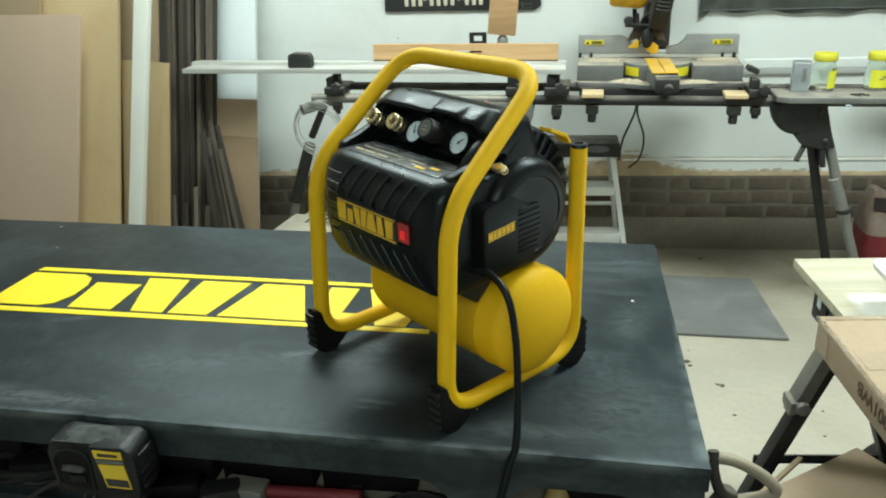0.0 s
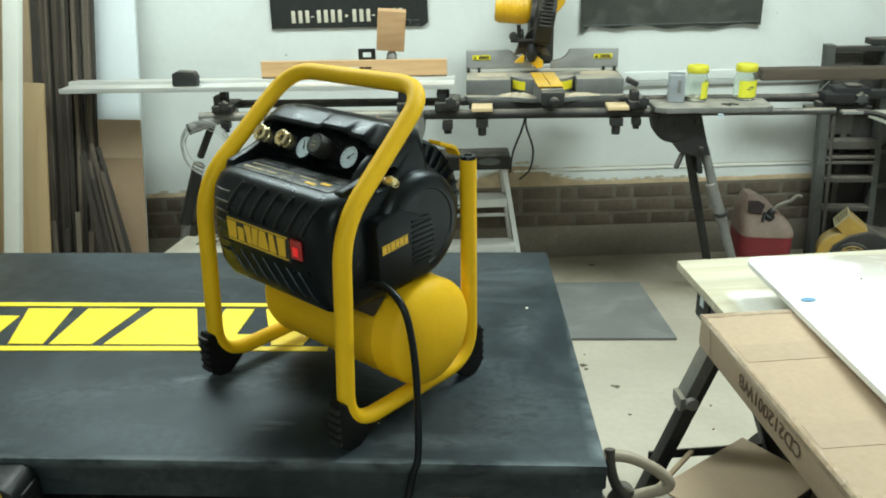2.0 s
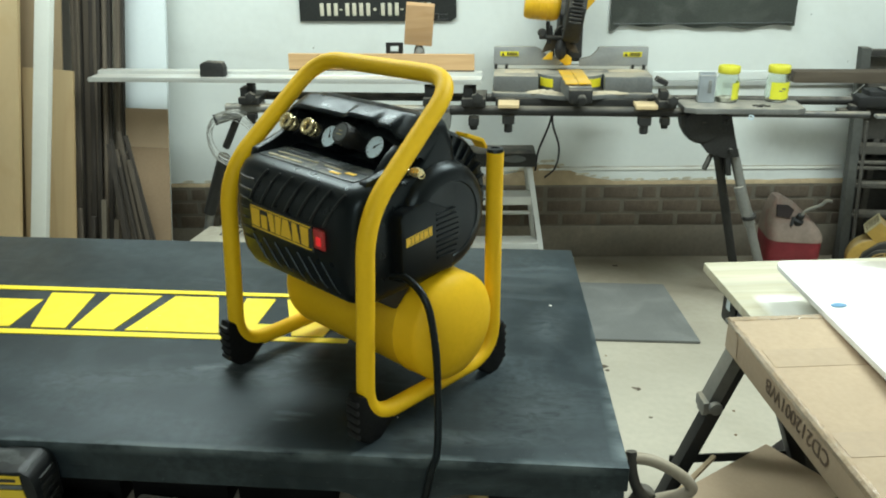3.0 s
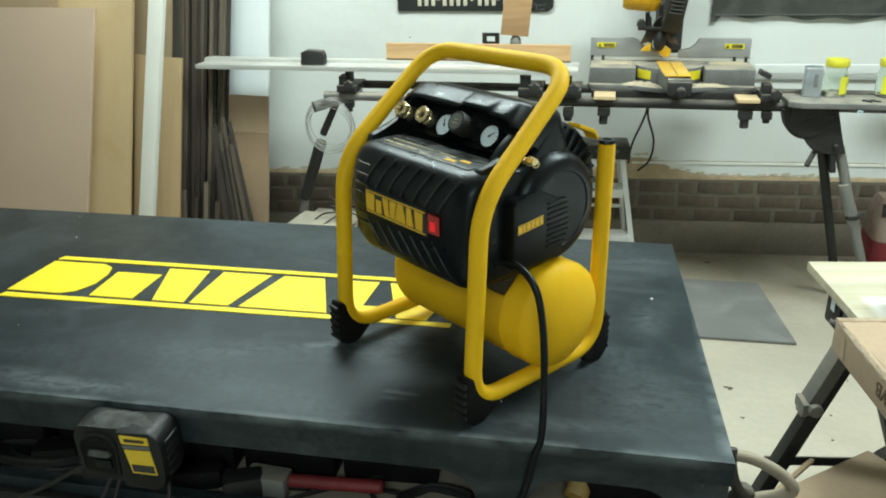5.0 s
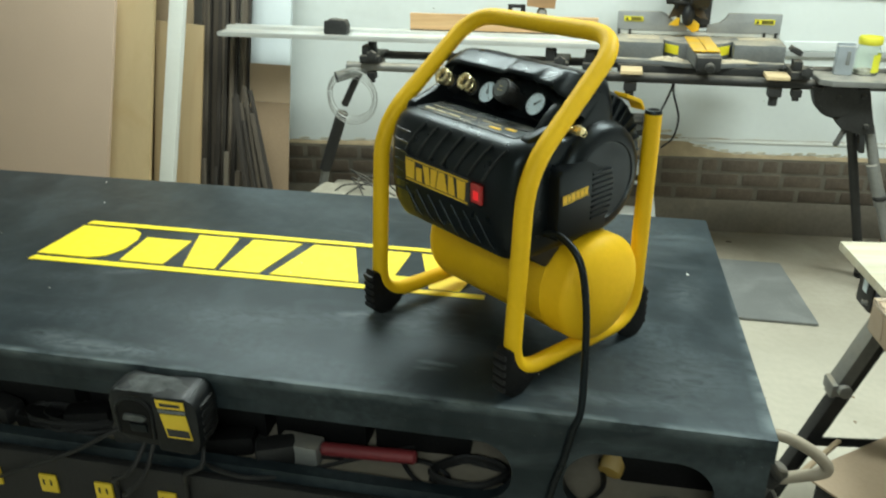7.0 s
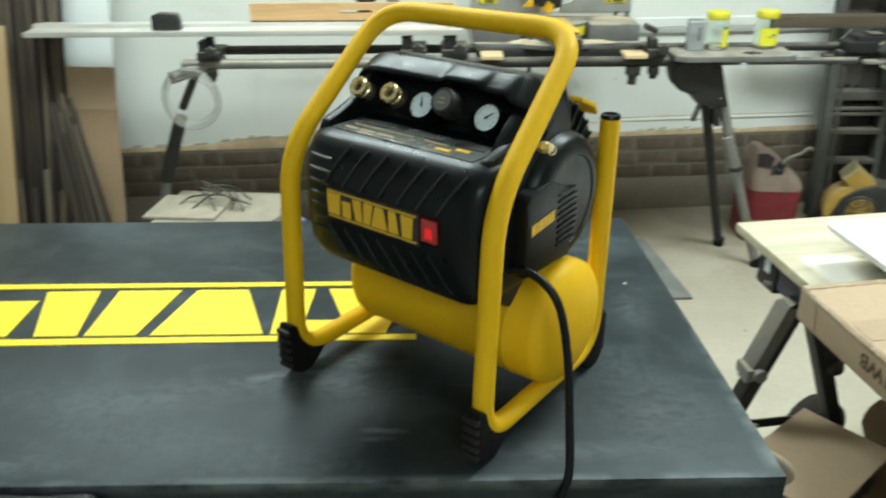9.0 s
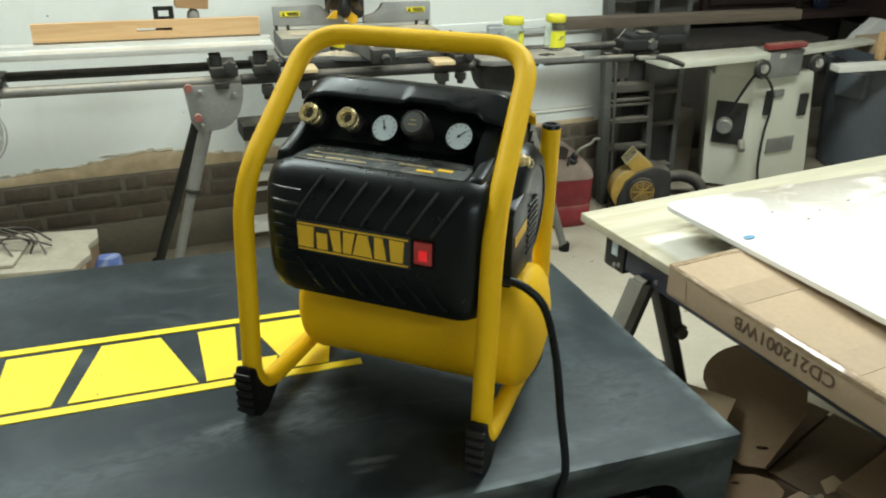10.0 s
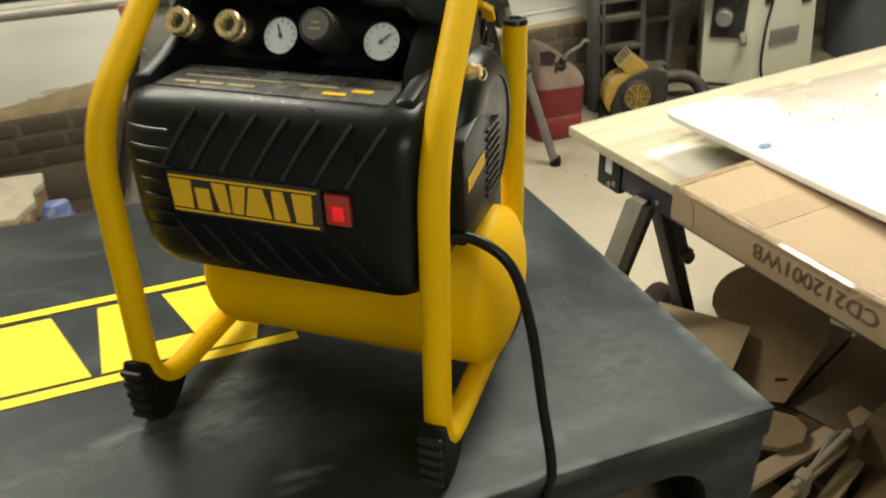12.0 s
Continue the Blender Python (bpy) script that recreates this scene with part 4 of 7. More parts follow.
sw = part("switch", bm, M["clear"], comp, "lit red rocker switch under a clear cover")
bm = BM()
box(bm, 0.0085, 0.0275, -0.0046, -0.002, 0.2405, 0.2645, 0.001)
part("lens", bm, M["lens_red"], sw)
bm = BM()
box(bm, 0.0140, 0.0230, -0.0062, -0.0044, 0.2450, 0.2565, 0.001)
part("rocker", bm, M["lamp_red"], sw, "glowing red rocker")

# label shelf
bm = BM()
box(bm, -0.142, 0.047, 0.029, 0.076, 0.3195, 0.3228, 0.0006)
lab = part("label", bm, M["label_worn"], comp, "worn grey label with amber and dark print")
for u0, u1, v0, v1, mt in ((-0.130, -0.112, 0.036, 0.040, "label_tan"), (-0.108, -0.088, 0.036, 0.040, "label_tan"), (-0.084, -0.062, 0.036, 0.040, "label_tan"),
                           (-0.128, -0.045, 0.050, 0.052, "label_tan"), (-0.03, 0.0, 0.048, 0.052, "label_tan"), (-0.006, 0.012, 0.036, 0.041, "gold"), (0.014, 0.03, 0.044, 0.050, "gold"),
                           (-0.05, -0.012, 0.058, 0.061, "ink"), (-0.12, -0.07, 0.060, 0.063, "ink"), (0.004, 0.04, 0.056, 0.062, "ink")):
    bm = BM()
    box(bm, u0, u1, v0, v1, 0.3229, 0.3236, 0)
    part("print_bar", bm, M[mt], lab)
bm = BM()
prism(bm, [(0.026, 0.312), (0.032, 0.327), (0.056, 0.334), (0.080, 0.342), (0.098, 0.358), (0.108, 0.374), (0.15, 0.376), (0.15, 0.30)], "x", -0.1625, -0.1485, 0.004)
part("shoulder", bm, M["black_side"], comp)
bm = BM()
prism(bm, [(0.026, 0.312), (0.034, 0.325), (0.066, 0.330), (0.092, 0.342), (0.108, 0.366), (0.15, 0.372), (0.15, 0.30)], "x", 0.0515, 0.0655, 0.004)
part("shoulder", bm, M["black_side"], comp)

FACE = Vector((0, -0.83, 0.56)).normalized()


def coupler(u, v, w):
    base = Vector((u, v, w))
    m = aim(base - FACE * 0.034, FACE) @ Matrix.Diagonal((0.90, 0.90, 1, 1))
    b = BM()
    lathe(b, [(0.0095, 0.012), (0.0095, 0.019), (0.0112, 0.0195), (0.0116, 0.0205), (0.0116, 0.024), (0.0104, 0.025), (0.0104, 0.027), (0.0124, 0.028), (0.0128, 0.029),
              (0.0128, 0.033), (0.0115, 0.0345), (0.0080, 0.0345), (0.0066, 0.033), (0.0062, 0.028), (0.002, 0.028)], m, 24)
    ob = part("coupler", b, M["brass"], comp, "polished brass quick coupler")
    b = BM()
    lathe(b, [(0.0058, 0.0282), (0.0058, 0.0284), (0.0001, 0.0284)], m, 16)
    part("bore", b, M["ink"], ob)
    b = BM()
    rod(b, base - FACE * 0.06, base - FACE * 0.0185, 0.0118, 16, 0.001)
    part("boss", b, M["black_soft"], comp)


coupler(-0.150, 0.080, 0.356)
coupler(-0.104, 0.080, 0.356)


def gauge(u, v, w, turn, r=0.0146):
    m = aim(Vector((u, v, w)) - FACE * 0.020, FACE)
    b = BM()
    lathe(b, [(r * 0.9, -0.03), (r * 1.04, 0.004), (r * 1.06, 0.019), (r * 1.0, 0.0215), (r * 0.96, 0.0200)], m, 32)
    ob = part("gauge", b, M["black"], comp, "round pressure gauge with a white dial")
    b = BM()
    lathe(b, [(r * 0.96, 0.0198), (r * 0.96, 0.0205), (0.0001, 0.0205)], m, 32)
    part("dial", b, M["dial"], ob)
    for k in range(11):
        a = radians(-135 + 27 * k)
        b = BM()
        box(b, -0.00025, 0.00025, r * 0.70, r * 0.86, 0.0206, 0.0209, 0, m @ pose(0, 0, 0, 0, 0, math.degrees(a)))
        part("tick", b, M["ink"], ob)
    b = BM()
    box(b, -0.0006, 0.0006, -r * 0.2, r * 0.62, 0.0208, 0.0213, 0, m @ pose(0, 0, 0, 0, 0, turn))
    lathe(b, [(0.0016, 0.0206), (0.0016, 0.0216)], m, 10)
    part("needle", b, M["ink"], ob)


gauge(-0.0605, 0.084, 0.348, 20)
gauge(0.022, 0.087, 0.348, -48)
m = aim(Vector((-0.0230, 0.071, 0.362)) - FACE * 0.045, FACE) @ Matrix.Diagonal((0.80, 0.80, 1, 1))
bm = BM()
lathe(bm, [(0.012, 0), (0.012, 0.02), (0.0165, 0.022), (0.0178, 0.026), (0.0178, 0.042), (0.0166, 0.045), (0.0140, 0.0452), (0.0138, 0.0446)], m, 28)
knob = part("regulator_knob", bm, M["black_soft"], comp, "black ribbed regulator knob with pale print")
for k in range(18):
    bm = BM()
    box(bm, 0.0172, 0.0185, -0.0008, 0.0008, 0.027, 0.042, 0, m @ pose(0, 0, 0, 0, 0, 20 * k))
    part("grip_rib", bm, M["black_soft"], knob)
bm = BM()
lathe(bm, [(0.0135, 0.0445), (0.0135, 0.0456), (0.0001, 0.0456)], m, 24)
part("knob_cap", bm, M["label_grey"], knob)
for k, (a, c) in enumerate(((-0.006, 0.006), (-0.004, 0.004))):
    bm = BM()
    box(bm, a, c, -0.004 + 0.006 * k, -0.0022 + 0.006 * k, 0.0457, 0.0461, 0, m)
    part("print_bar", bm, M["label_tan"], knob)

# motor side: finned shroud, round cover, square bump with an emblem
CV, CW = 0.143, 0.262


def clipped(r, low, n=48):
    return [(v, max(w, low)) for v, w in disc_poly(CV, CW, r, n)]


bm = BM()
loft(bm, [[(u, CV + (v - CV) * f, CW + (w - CW) * f) for v, w in clipped(0.103, 0.186)] for u, f in ((0.046, 1.0), (0.052, 1.0), (0.059, 0.985), (0.064, 0.95))])
part("motor_shroud", bm, M["black"], comp, "black rounded motor shroud")
for k in range(17):
    a = radians(-5 + 10.6 * k)
    bm = BM()
    box(bm, 0.060, 0.0685, -0.0016, 0.0016, 0.074, 0.097, 0.0006, Matrix.Translation((0, CV, CW)) @ Matrix.Rotation(a - math.pi / 2, 4, "X"))
    part("fin", bm, M["black"], comp)
DV, DW, DR = 0.146, 0.255, 0.072
bm = BM()
rings = []
for u, f in ((0.055, 1.03), (0.070, 1.025), (0.079, 1.0), (0.0855, 0.95), (0.0895, 0.88), (0.0915, 0.79), (0.092, 0.70), (0.0905, 0.685), (0.0905, 0.4)):
    rings.append([(u, DV + (v - DV) * f, max(DW + (w - DW) * f, 0.182)) for v, w in disc_poly(DV, DW, DR, 48)])
loft(bm, rings)
cover = part("fan_cover", bm, M["black_side"], comp, "round black fan cover with louvres")
bm = BM()
prism(bm, [(0.062, 0.195), (0.150, 0.190), (0.160, 0.262), (0.118, 0.285), (0.104, 0.292), (0.066, 0.284), (0.060, 0.278)], "x", 0.055, 0.0925, 0.004)
part("side_box", bm, M["black_side"], comp, "black square side housing")
for k in range(9):
    w = 0.212 + 0.0072 * k
    half = 0.020 + 0.006 * math.sin(math.pi * k / 8)
    bm = BM()
    box(bm, 0.0905, 0.0945, 0.120, 0.134 + half, w - 0.0014, w + 0.0014, 0.0006)
    part("louvre", bm, M["black_side"], cover)
bm = BM()
prism(bm, [(0.067, 0.241), (0.112, 0.2450), (0.112, 0.2570), (0.067, 0.253)], "x", 0.0925, 0.0932)
plate = part("emblem", bm, M["ink"], comp)
for a, b in ((0.0675, 0.0745), (0.0760, 0.0805), (0.0820, 0.0890), (0.0905, 0.0960), (0.0975, 0.1040), (0.1055, 0.111)):
    bm = BM()
    k = 0.089
    prism(bm, [(a, 0.2432 + k * (a - 0.067)), (b, 0.2432 + k * (b - 0.067)), (b, 0.2512 + k * (b - 0.067)), (a, 0.2512 + k * (a - 0.067))], "x", 0.0933, 0.0938)
    part("emblem_block", bm, M["gold"], plate)
for w0 in (0.2414, 0.2520):
    bm = BM()
    prism(bm, [(0.067, w0), (0.112, w0 + 0.004), (0.112, w0 + 0.005), (0.067, w0 + 0.001)], "x", 0.0933, 0.0938)
    part("emblem_bar", bm, M["gold"], plate)
bm = BM()
rod(bm, (0.055, 0.088, 0.324), (0.094, 0.090, 0.331), 0.0042, 12)
lathe(bm, [(0.0062, 0), (0.0062, 0.006), (0.0048, 0.008), (0.0048, 0.012), (0.002, 0.012)], aim((0.086, 0.0895, 0.3295), (1, 0, 0.12)), 6)
valve = part("safety_valve", bm, M["brass"], comp, "small brass safety valve")
bm = BM()
tube(bm, [aim((0.099, 0.089, 0.3285), (1, -0.5, 0.2)) @ Vector((0.0042 * math.cos(a * 0.4), 0.0042 * math.sin(a * 0.4), 0)) for a in range(17)], 0.0007, 6)
part("pull_ring", bm, M["brass"], valve)
# dark underside between shroud and tank
bm = BM()
prism(bm, [(0.030, 0.205), (0.040, 0.172), (0.070, 0.150), (0.120, 0.196), (0.170, 0.190), (0.18, 0.24), (0.05, 0.24)], "x", -0.13, 0.070, 0.004)
part("saddle", bm, M["black_soft"], comp)
bm = BM()
prism(bm, [(0.205, 0.345), (0.236, 0.332), (0.243, 0.322), (0.246, 0.324), (0.238, 0.337), (0.206, 0.350)], "x", 0.045, 0.066, 0.001)
part("strap", bm, M["tube_yellow"], comp, "yellow steel strap")

# power cable: out of the motor side, over the bench edge
cw = comp.matrix_world.inverted() @ SIZE
bm = BM()
tube(bm, glide([cw @ Vector(p) for p in ((0.135, 1.535, 1.000), (0.163, 1.524, 1.004), (0.190, 1.503, 0.983), (0.202, 1.488, 0.930), (0.206, 1.470, 0.860), (0.206, 1.449, 0.808), (0.199, 1.4425, 0.785),
                                             (0.190, 1.4405, 0.74), (0.173, 1.440, 0.66), (0.160, 1.440, 0.5), (0.16, 1.43, 0.2), (0.17, 1.40, 0.012), (0.30, 1.30, 0.008))], 10), 0.0046, 12)
part("power_cable", bm, M["black"], comp, "black rubber power cable")

# ---- the saw stand along the back wall ----
stand = thing("saw_stand", "dusty grey tubular mitre saw stand on folding legs", "saw stand", pose(0, 0, 0))
for y, z, x0, x1, r, mt in ((3.50, 0.762, -0.76, 0.06, 0.0165, "galv"), (3.50, 0.762, 0.061, 0.93, 0.0175, "black_dusty"), (3.50, 0.760, 0.931, 1.50, 0.0125, "pipe_dark"),
                            (3.585, 0.790, -0.70, 1.52, 0.0150, "black_dusty")):
    bm = BM()
    rod(bm, (x0, y, z), (x1, y, z), r, 16, 0.002)
    part("beam", bm, M[mt], stand)
bm = BM()
rod(bm, (-0.79, 3.47, 0.725), (-0.62, 3.53, 0.772), 0.020, 16, 0.003)
part("roller_arm", bm, M["steel_grey"], stand, "grey tube end with a dark plug")
bm = BM()
lathe(bm, [(0.0205, 0), (0.0205, 0.006), (0.019, 0.007)], aim((-0.7905, 3.4697, 0.7247), (-0.17, -0.06, -0.047)), 16)
part("tube_plug", bm, M["black_soft"], stand)


def stand_leg_set(cx, flip):
    """A quarter-disc bracket with a black and a grey leg."""
    b = BM()
    s = -1 if flip else 1
    pts = [(cx - s * 0.095, 0.755), (cx + s * 0.085, 0.755), (cx + s * 0.090, 0.735)]
    pts += [(cx + s * (0.0 + 0.088 * math.cos(radians(a))) , 0.728 - 0.122 * math.sin(radians(a))) for a in range(15, 91, 15)]
    pts += [(cx - s * 0.060, 0.600), (cx - s * 0.082, 0.640)]
    prism(b, pts, "y", 3.478, 3.530, 0.004)
    part("bracket", b, M["steel_grey" if not flip else "black_dusty"], stand, "dusty quarter-round leg bracket")
    for px, pz in ((-0.045, 0.735), (0.06, 0.72), (-0.05, 0.625)):
        b = BM()
        lathe(b, [(0.008, 0), (0.008, 0.006), (0.005, 0.009)], aim((cx + s * px, 3.479, pz), (0, -1, 0)), 10)
        part("bolt", b, M["steel_grey"], stand)
    b = BM()
    box(b, cx + s * 0.025 - 0.022, cx + s * 0.025 + 0.022, 3.466, 3.479, 0.742, 0.762, 0.003)
    part("catch", b, M["black_dusty"], stand)


stand_leg_set(-0.025, False)
bm = BM()
prism(bm, [(0.858, 0.758), (1.036, 0.758), (1.052, 0.700), (1.078, 0.612), (1.030, 0.606), (0.968, 0.624), (0.944, 0.654)]
      + [(0.945 + 0.078 * math.cos(radians(a)), 0.735 - 0.078 * math.sin(radians(a))) for a in range(80, 171, 15)], "y", 3.474, 3.532, 0.005)
part("bracket", bm, M["black_dusty"], stand, "dusty black leg bracket with a rounded end")
bm = BM()
prism(bm, disc_poly(0.945, 0.728, 0.062, 28), "y", 3.468, 3.4735, 0.002)
part("bracket_disc", bm, M["black_dusty"], stand)
for px, pz in ((0.945, 0.728), (1.020, 0.735), (1.045, 0.635)):
    bm = BM()
    lathe(bm, [(0.009, -0.006), (0.009, 0.005), (0.006, 0.008)], aim((px, 3.473, pz), (0, -1, 0)), 10)
    part("bolt", bm, M["black_dusty"], stand)
bm = BM()
box(bm, 1.034, 1.052, 3.477, 3.520, 0.540, 0.612, 0.002, Matrix.Translation((1.04, 0, 0.6)) @ Matrix.Rotation(radians(-9), 4, "Y") @ Matrix.Translation((-1.04, 0, -0.6)))
part("leg_channel", bm, M["black_dusty"], stand)
for (p, q, r, mt) in (((-0.075, 3.53, 0.66), (-0.280, 3.78, 0.012), 0.017, "black_dusty"), ((-0.055, 3.50, 0.64), (-0.130, 3.49, 0.40), 0.021, "galv"), ((-0.125, 3.49, 0.42), (-0.245, 3.476, 0.012), 0.016, "galv"),
                      ((1.000, 3.51, 0.66), (1.190, 3.66, 0.012), 0.016, "black_dusty"), ((1.062, 3.50, 0.63), (1.112, 3.497, 0.475), 0.017, "galv"), ((1.098, 3.497, 0.50), (1.152, 3.49, 0.355), 0.021, "galv"), ((1.140, 3.49, 0.39), (1.269, 3.478, 0.012), 0.016, "galv")):
    bm = BM()
    rod(bm, p, q, r, 14, 0.002)
    part("leg", bm, M[mt], stand)
for x, y in ((-0.247, 3.476), (1.271, 3.478), (-0.281, 3.781), (1.191, 3.661)):
    bm = BM()
    lathe(bm, [(0.021, 0), (0.021, 0.03), (0.018, 0.034)], pose(x, y, 0), 14)
    part("leg_foot", bm, M["rubber"], stand)
for x, z in ((-0.128, 0.405), (1.145, 0.385)):
    bm = BM()
    lathe(bm, [(0.0235, -0.008), (0.025, -0.006), (0.025, 0.006), (0.0235, 0.008)], aim((x, 3.49, z), (-0.29 if x < 0 else 0.29, 0, -1)), 16)
    part("collar", bm, M["black_dusty"], stand)
bm = BM()
rod(bm, (0.990, 3.495, 0.622), (0.962, 3.478, 0.562), 0.0095, 12, 0.003)
part("lever", bm, M["black_dusty"], stand)
for x in (-0.105, -0.085):
    bm = BM()
    lathe(bm, [(0.011, 0), (0.013, 0.004), (0.012, 0.02)], aim((x, 3.476, 0.752 if x < -0.1 else 0.655), (0, -1, 0)), 14)
    part("release_knob", bm, M["knob_red"], stand, "faded red release knob")


def clamp_mount(cx, wide=0.075):
    """A black clamp that rides on the beams, with a star knob."""
    top = thing("stand_clamp", "dusty black clamp with a star knob on the stand beams", "clamp", pose(cx, 3.5, 0.78), group="clamps on the saw stand")
    b = BM()
    box(b, -wide / 2, wide / 2, -0.03, 0.11, 0.0, 0.026, 0.004)
    part("clamp_body", b, M["black_dusty"], top)
    b = BM()
    box(b, -wide / 2 + 0.006, -wide / 2 + 0.034, -0.015, 0.04, 0.026, 0.058, 0.003)
    part("post", b, M["black_dusty"], top)
    b = BM()
    prism(b, [((0.021 if k % 2 else 0.015) * math.cos(k * math.pi / 6), (0.021 if k % 2 else 0.015) * math.sin(k * math.pi / 6)) for k in range(12)], "y", -0.052, -0.030, 0.003, pose(0.014, 0, 0.030))
    part("star_knob", b, M["black_dusty"], top)
    b = BM()
    box(b, -0.016, 0.016, -0.018, 0.02, -0.062, -0.036, 0.004)
    rod(b, (0, 0, -0.075), (0, 0, -0.06), 0.012, 10)
    part("lower_knob", b, M["black_dusty"], top)
    return top


one = clamp_mount(-0.665)
for x in (0.01, 0.145):
    copy_thing(one, SIZE @ pose(x, 3.5, 0.78))
end = clamp_mount(0.815, 0.062)
bm = BM()
box(bm, -0.052, -0.010, -0.020, 0.020, 0.066, 0.084, 0.004, pose(0, 0, 0, 0, 26, 0) @ Matrix.Translation((-0.030, 0, -0.004)))
part("clamp_arm", bm, M["black_dusty"], end, "tilted black clamp arm")
for x in (0.269, 0.745):
    bm = BM()
    box(bm, -0.037, 0.037, -0.04, 0.045, 0, 0.013, 0.002)
    solo("wood_pad", bm, M["ply"], "small pale wooden pad on the stand beam", "wood block", pose(x, 3.5, 0.7785), group="pads under the saw")
    bm = BM()
    box(bm, -0.022, 0.022, -0.02, 0.02, -0.03, 0, 0.003)
    rod(bm, (0, 0, -0.062), (0, 0, -0.03), 0.015, 10, 0.002)
    solo("pad_screw", bm, M["black_dusty"], "black screw knob under the stand beam", "knob", pose(x, 3.5, 0.747), group="screw knobs under the beam")

# straightedge along the stand
rail = thing("guide_rail", "long dusty aluminium guide rail lying on the stand clamps", "guide rail", pose(0, 0, 0))
bm = BM()
prism(bm, [(3.475, 0.860), (3.56, 0.860), (3.56, 0.866), (3.60, 0.866), (3.60, 0.884), (3.555, 0.884), (3.555, 0.872), (3.475, 0.872)], "x", -1.255, 0.172, 0.001)
part("rail_body", bm, M["alu"], rail)
bm = BM()
box(bm, -1.252, 0.171, 3.4735, 3.4765, 0.8575, 0.8745, 0.0005)
part("rail_lip", bm, M["alu"], rail, "bright front lip")
for x in (-0.665, -0.02, 0.14):
    bm = BM()
    box(bm, x - 0.010, x + 0.012, 3.50, 3.54, 0.806, 0.8598, 0.002)
    part("rail_foot", bm, M["black_dusty"], rail)
bm = BM()
prism(bm, [(-0.045, 0.0), (0.045, 0.0), (0.048, 0.03), (0.040, 0.052), (-0.020, 0.055), (-0.042, 0.046)], "y", -0.02, 0.02, 0.006)
tape = solo("tape_measure", bm, M["black_dusty"], "dusty black tape measure on the guide rail", "tape measure", pose(-0.80, 3.52, 0.8725))
pl = thing("pine_board", "pale pine board with a slot, standing on the rail", "board", pose(0, 0, 0))
bm = BM()
pierced(bm, [(-0.535, 0.8845), (0.142, 0.8845), (0.142, 0.944), (-0.535, 0.944)], [[(-0.235, 0.912), (-0.13, 0.912), (-0.13, 0.921), (-0.235, 0.921)]], "y", 3.577, 3.597)
part("board", bm, M["pine"], pl)
# dark strip laid on to paint the shade along the lower edge
bm = BM()
box(bm, -0.535, 0.142, 3.5755, 3.5765, 0.8847, 0.8890, 0)
part("edge_shade", bm, M["old_beam"], pl, "dark strip painted for the shaded lower edge")
sq = thing("square_gauge", "small black square gauge behind the pine board", "gauge", pose(-0.150, 3.62, 0.885) @ Matrix.Diagonal((0.86, 1, 0.96, 1)))
bm = BM()
pierced(bm, [(-0.036, 0.0), (0.036, 0.0), (0.036, 0.098), (-0.036, 0.098)], [[(-0.018, 0.066), (0.018, 0.066), (0.018, 0.086), (-0.018, 0.086)]], "y", -0.006, 0.006)
part("frame_plate", bm, M["clip_black"], sq)
bl = thing("wood_block", "tilted pine block with a binder clip on a steel cone", "wood block", pose(-0.06, 3.62, 0.885))
bm = BM()
lathe(bm, [(0.02, 0), (0.02, 0.06), (0.018, 0.074), (0.006, 0.092), (0.004, 0.10)], None, 16)
part("cone", bm, M["steel_grey"], bl)
bm = BM()
box(bm, -0.050, 0.050, -0.02, 0.025, 0, 0.142, 0.002, pose(-0.004, 0, 0.090, 8, 5, 6))
part("block", bm, M["pine_block"], bl)
bm = BM()
box(bm, 0.046, 0.072, -0.012, 0.012, 0.172, 0.196, 0.003)
clip = part("binder_clip", bm, M["clip_black"], bl)
for dz in (0.176, 0.192):
    bm = BM()
    tube(bm, [(0.07, -0.008, dz), (0.10, -0.008, dz + 0.002), (0.104, 0, dz + 0.002), (0.10, 0.008, dz + 0.002), (0.07, 0.008, dz)], 0.0015, 6)
    part("wire", bm, M["clip_black"], clip)

# ---- mitre saw ----
ARM = pose(0, 0, 0, 0, 0, 3)
saw = thing("mitre_saw", "dusty grey and yellow sliding mitre saw on the stand", "mitre saw", pose(0.491, 3.735, 0))
bm = BM()
prism(bm, [(-0.285, -0.155), (-0.275, -0.175), (-0.12, -0.185), (-0.05, -0.215), (0.05, -0.215), (0.12, -0.185), (0.280, -0.175), (0.292, -0.155), (0.292, 0.10), (-0.285, 0.10)], "z", 0.795, 0.812, 0.003)
part("base", bm, M["saw_cast"], saw, "dusty cast base")
for x0, x1 in ((-0.280, -0.118), (0.118, 0.287)):
    bm = BM()
    box(bm, x0, x1, -0.150, 0.05, 0.812, 0.868, 0.005)
    part("side_table", bm, M["saw_cast"], saw)
bm = BM()
prism(bm, disc_poly(0, -0.03, 0.128, 36), "z", 0.812, 0.867, 0.003)
part("turntable", bm, M["saw_cast"], saw)
for a0 in (212, 298):
    bm = BM()
    pts = disc_poly(0, -0.03, 0.1305, 8, a0 - 0, a0 + 27)
    inner = disc_poly(0, -0.03, 0.127, 8, a0 - 0, a0 + 27)[::-1]
    prism(bm, pts + inner, "z", 0.826, 0.856)
    part("scale_label", bm, M["warn_yellow"], saw, "yellow scale label")
bm = BM()
prism(bm, [(-0.050, -0.10), (0.050, -0.10), (0.044, -0.31), (-0.034, -0.315)], "z", 0.815, 0.862, 0.004, ARM)
arm = part("mitre_arm", bm, M["saw_cast"], saw)
for x0, x1 in ((-0.044, -0.0015), (0.0015, 0.044)):
    bm = BM()
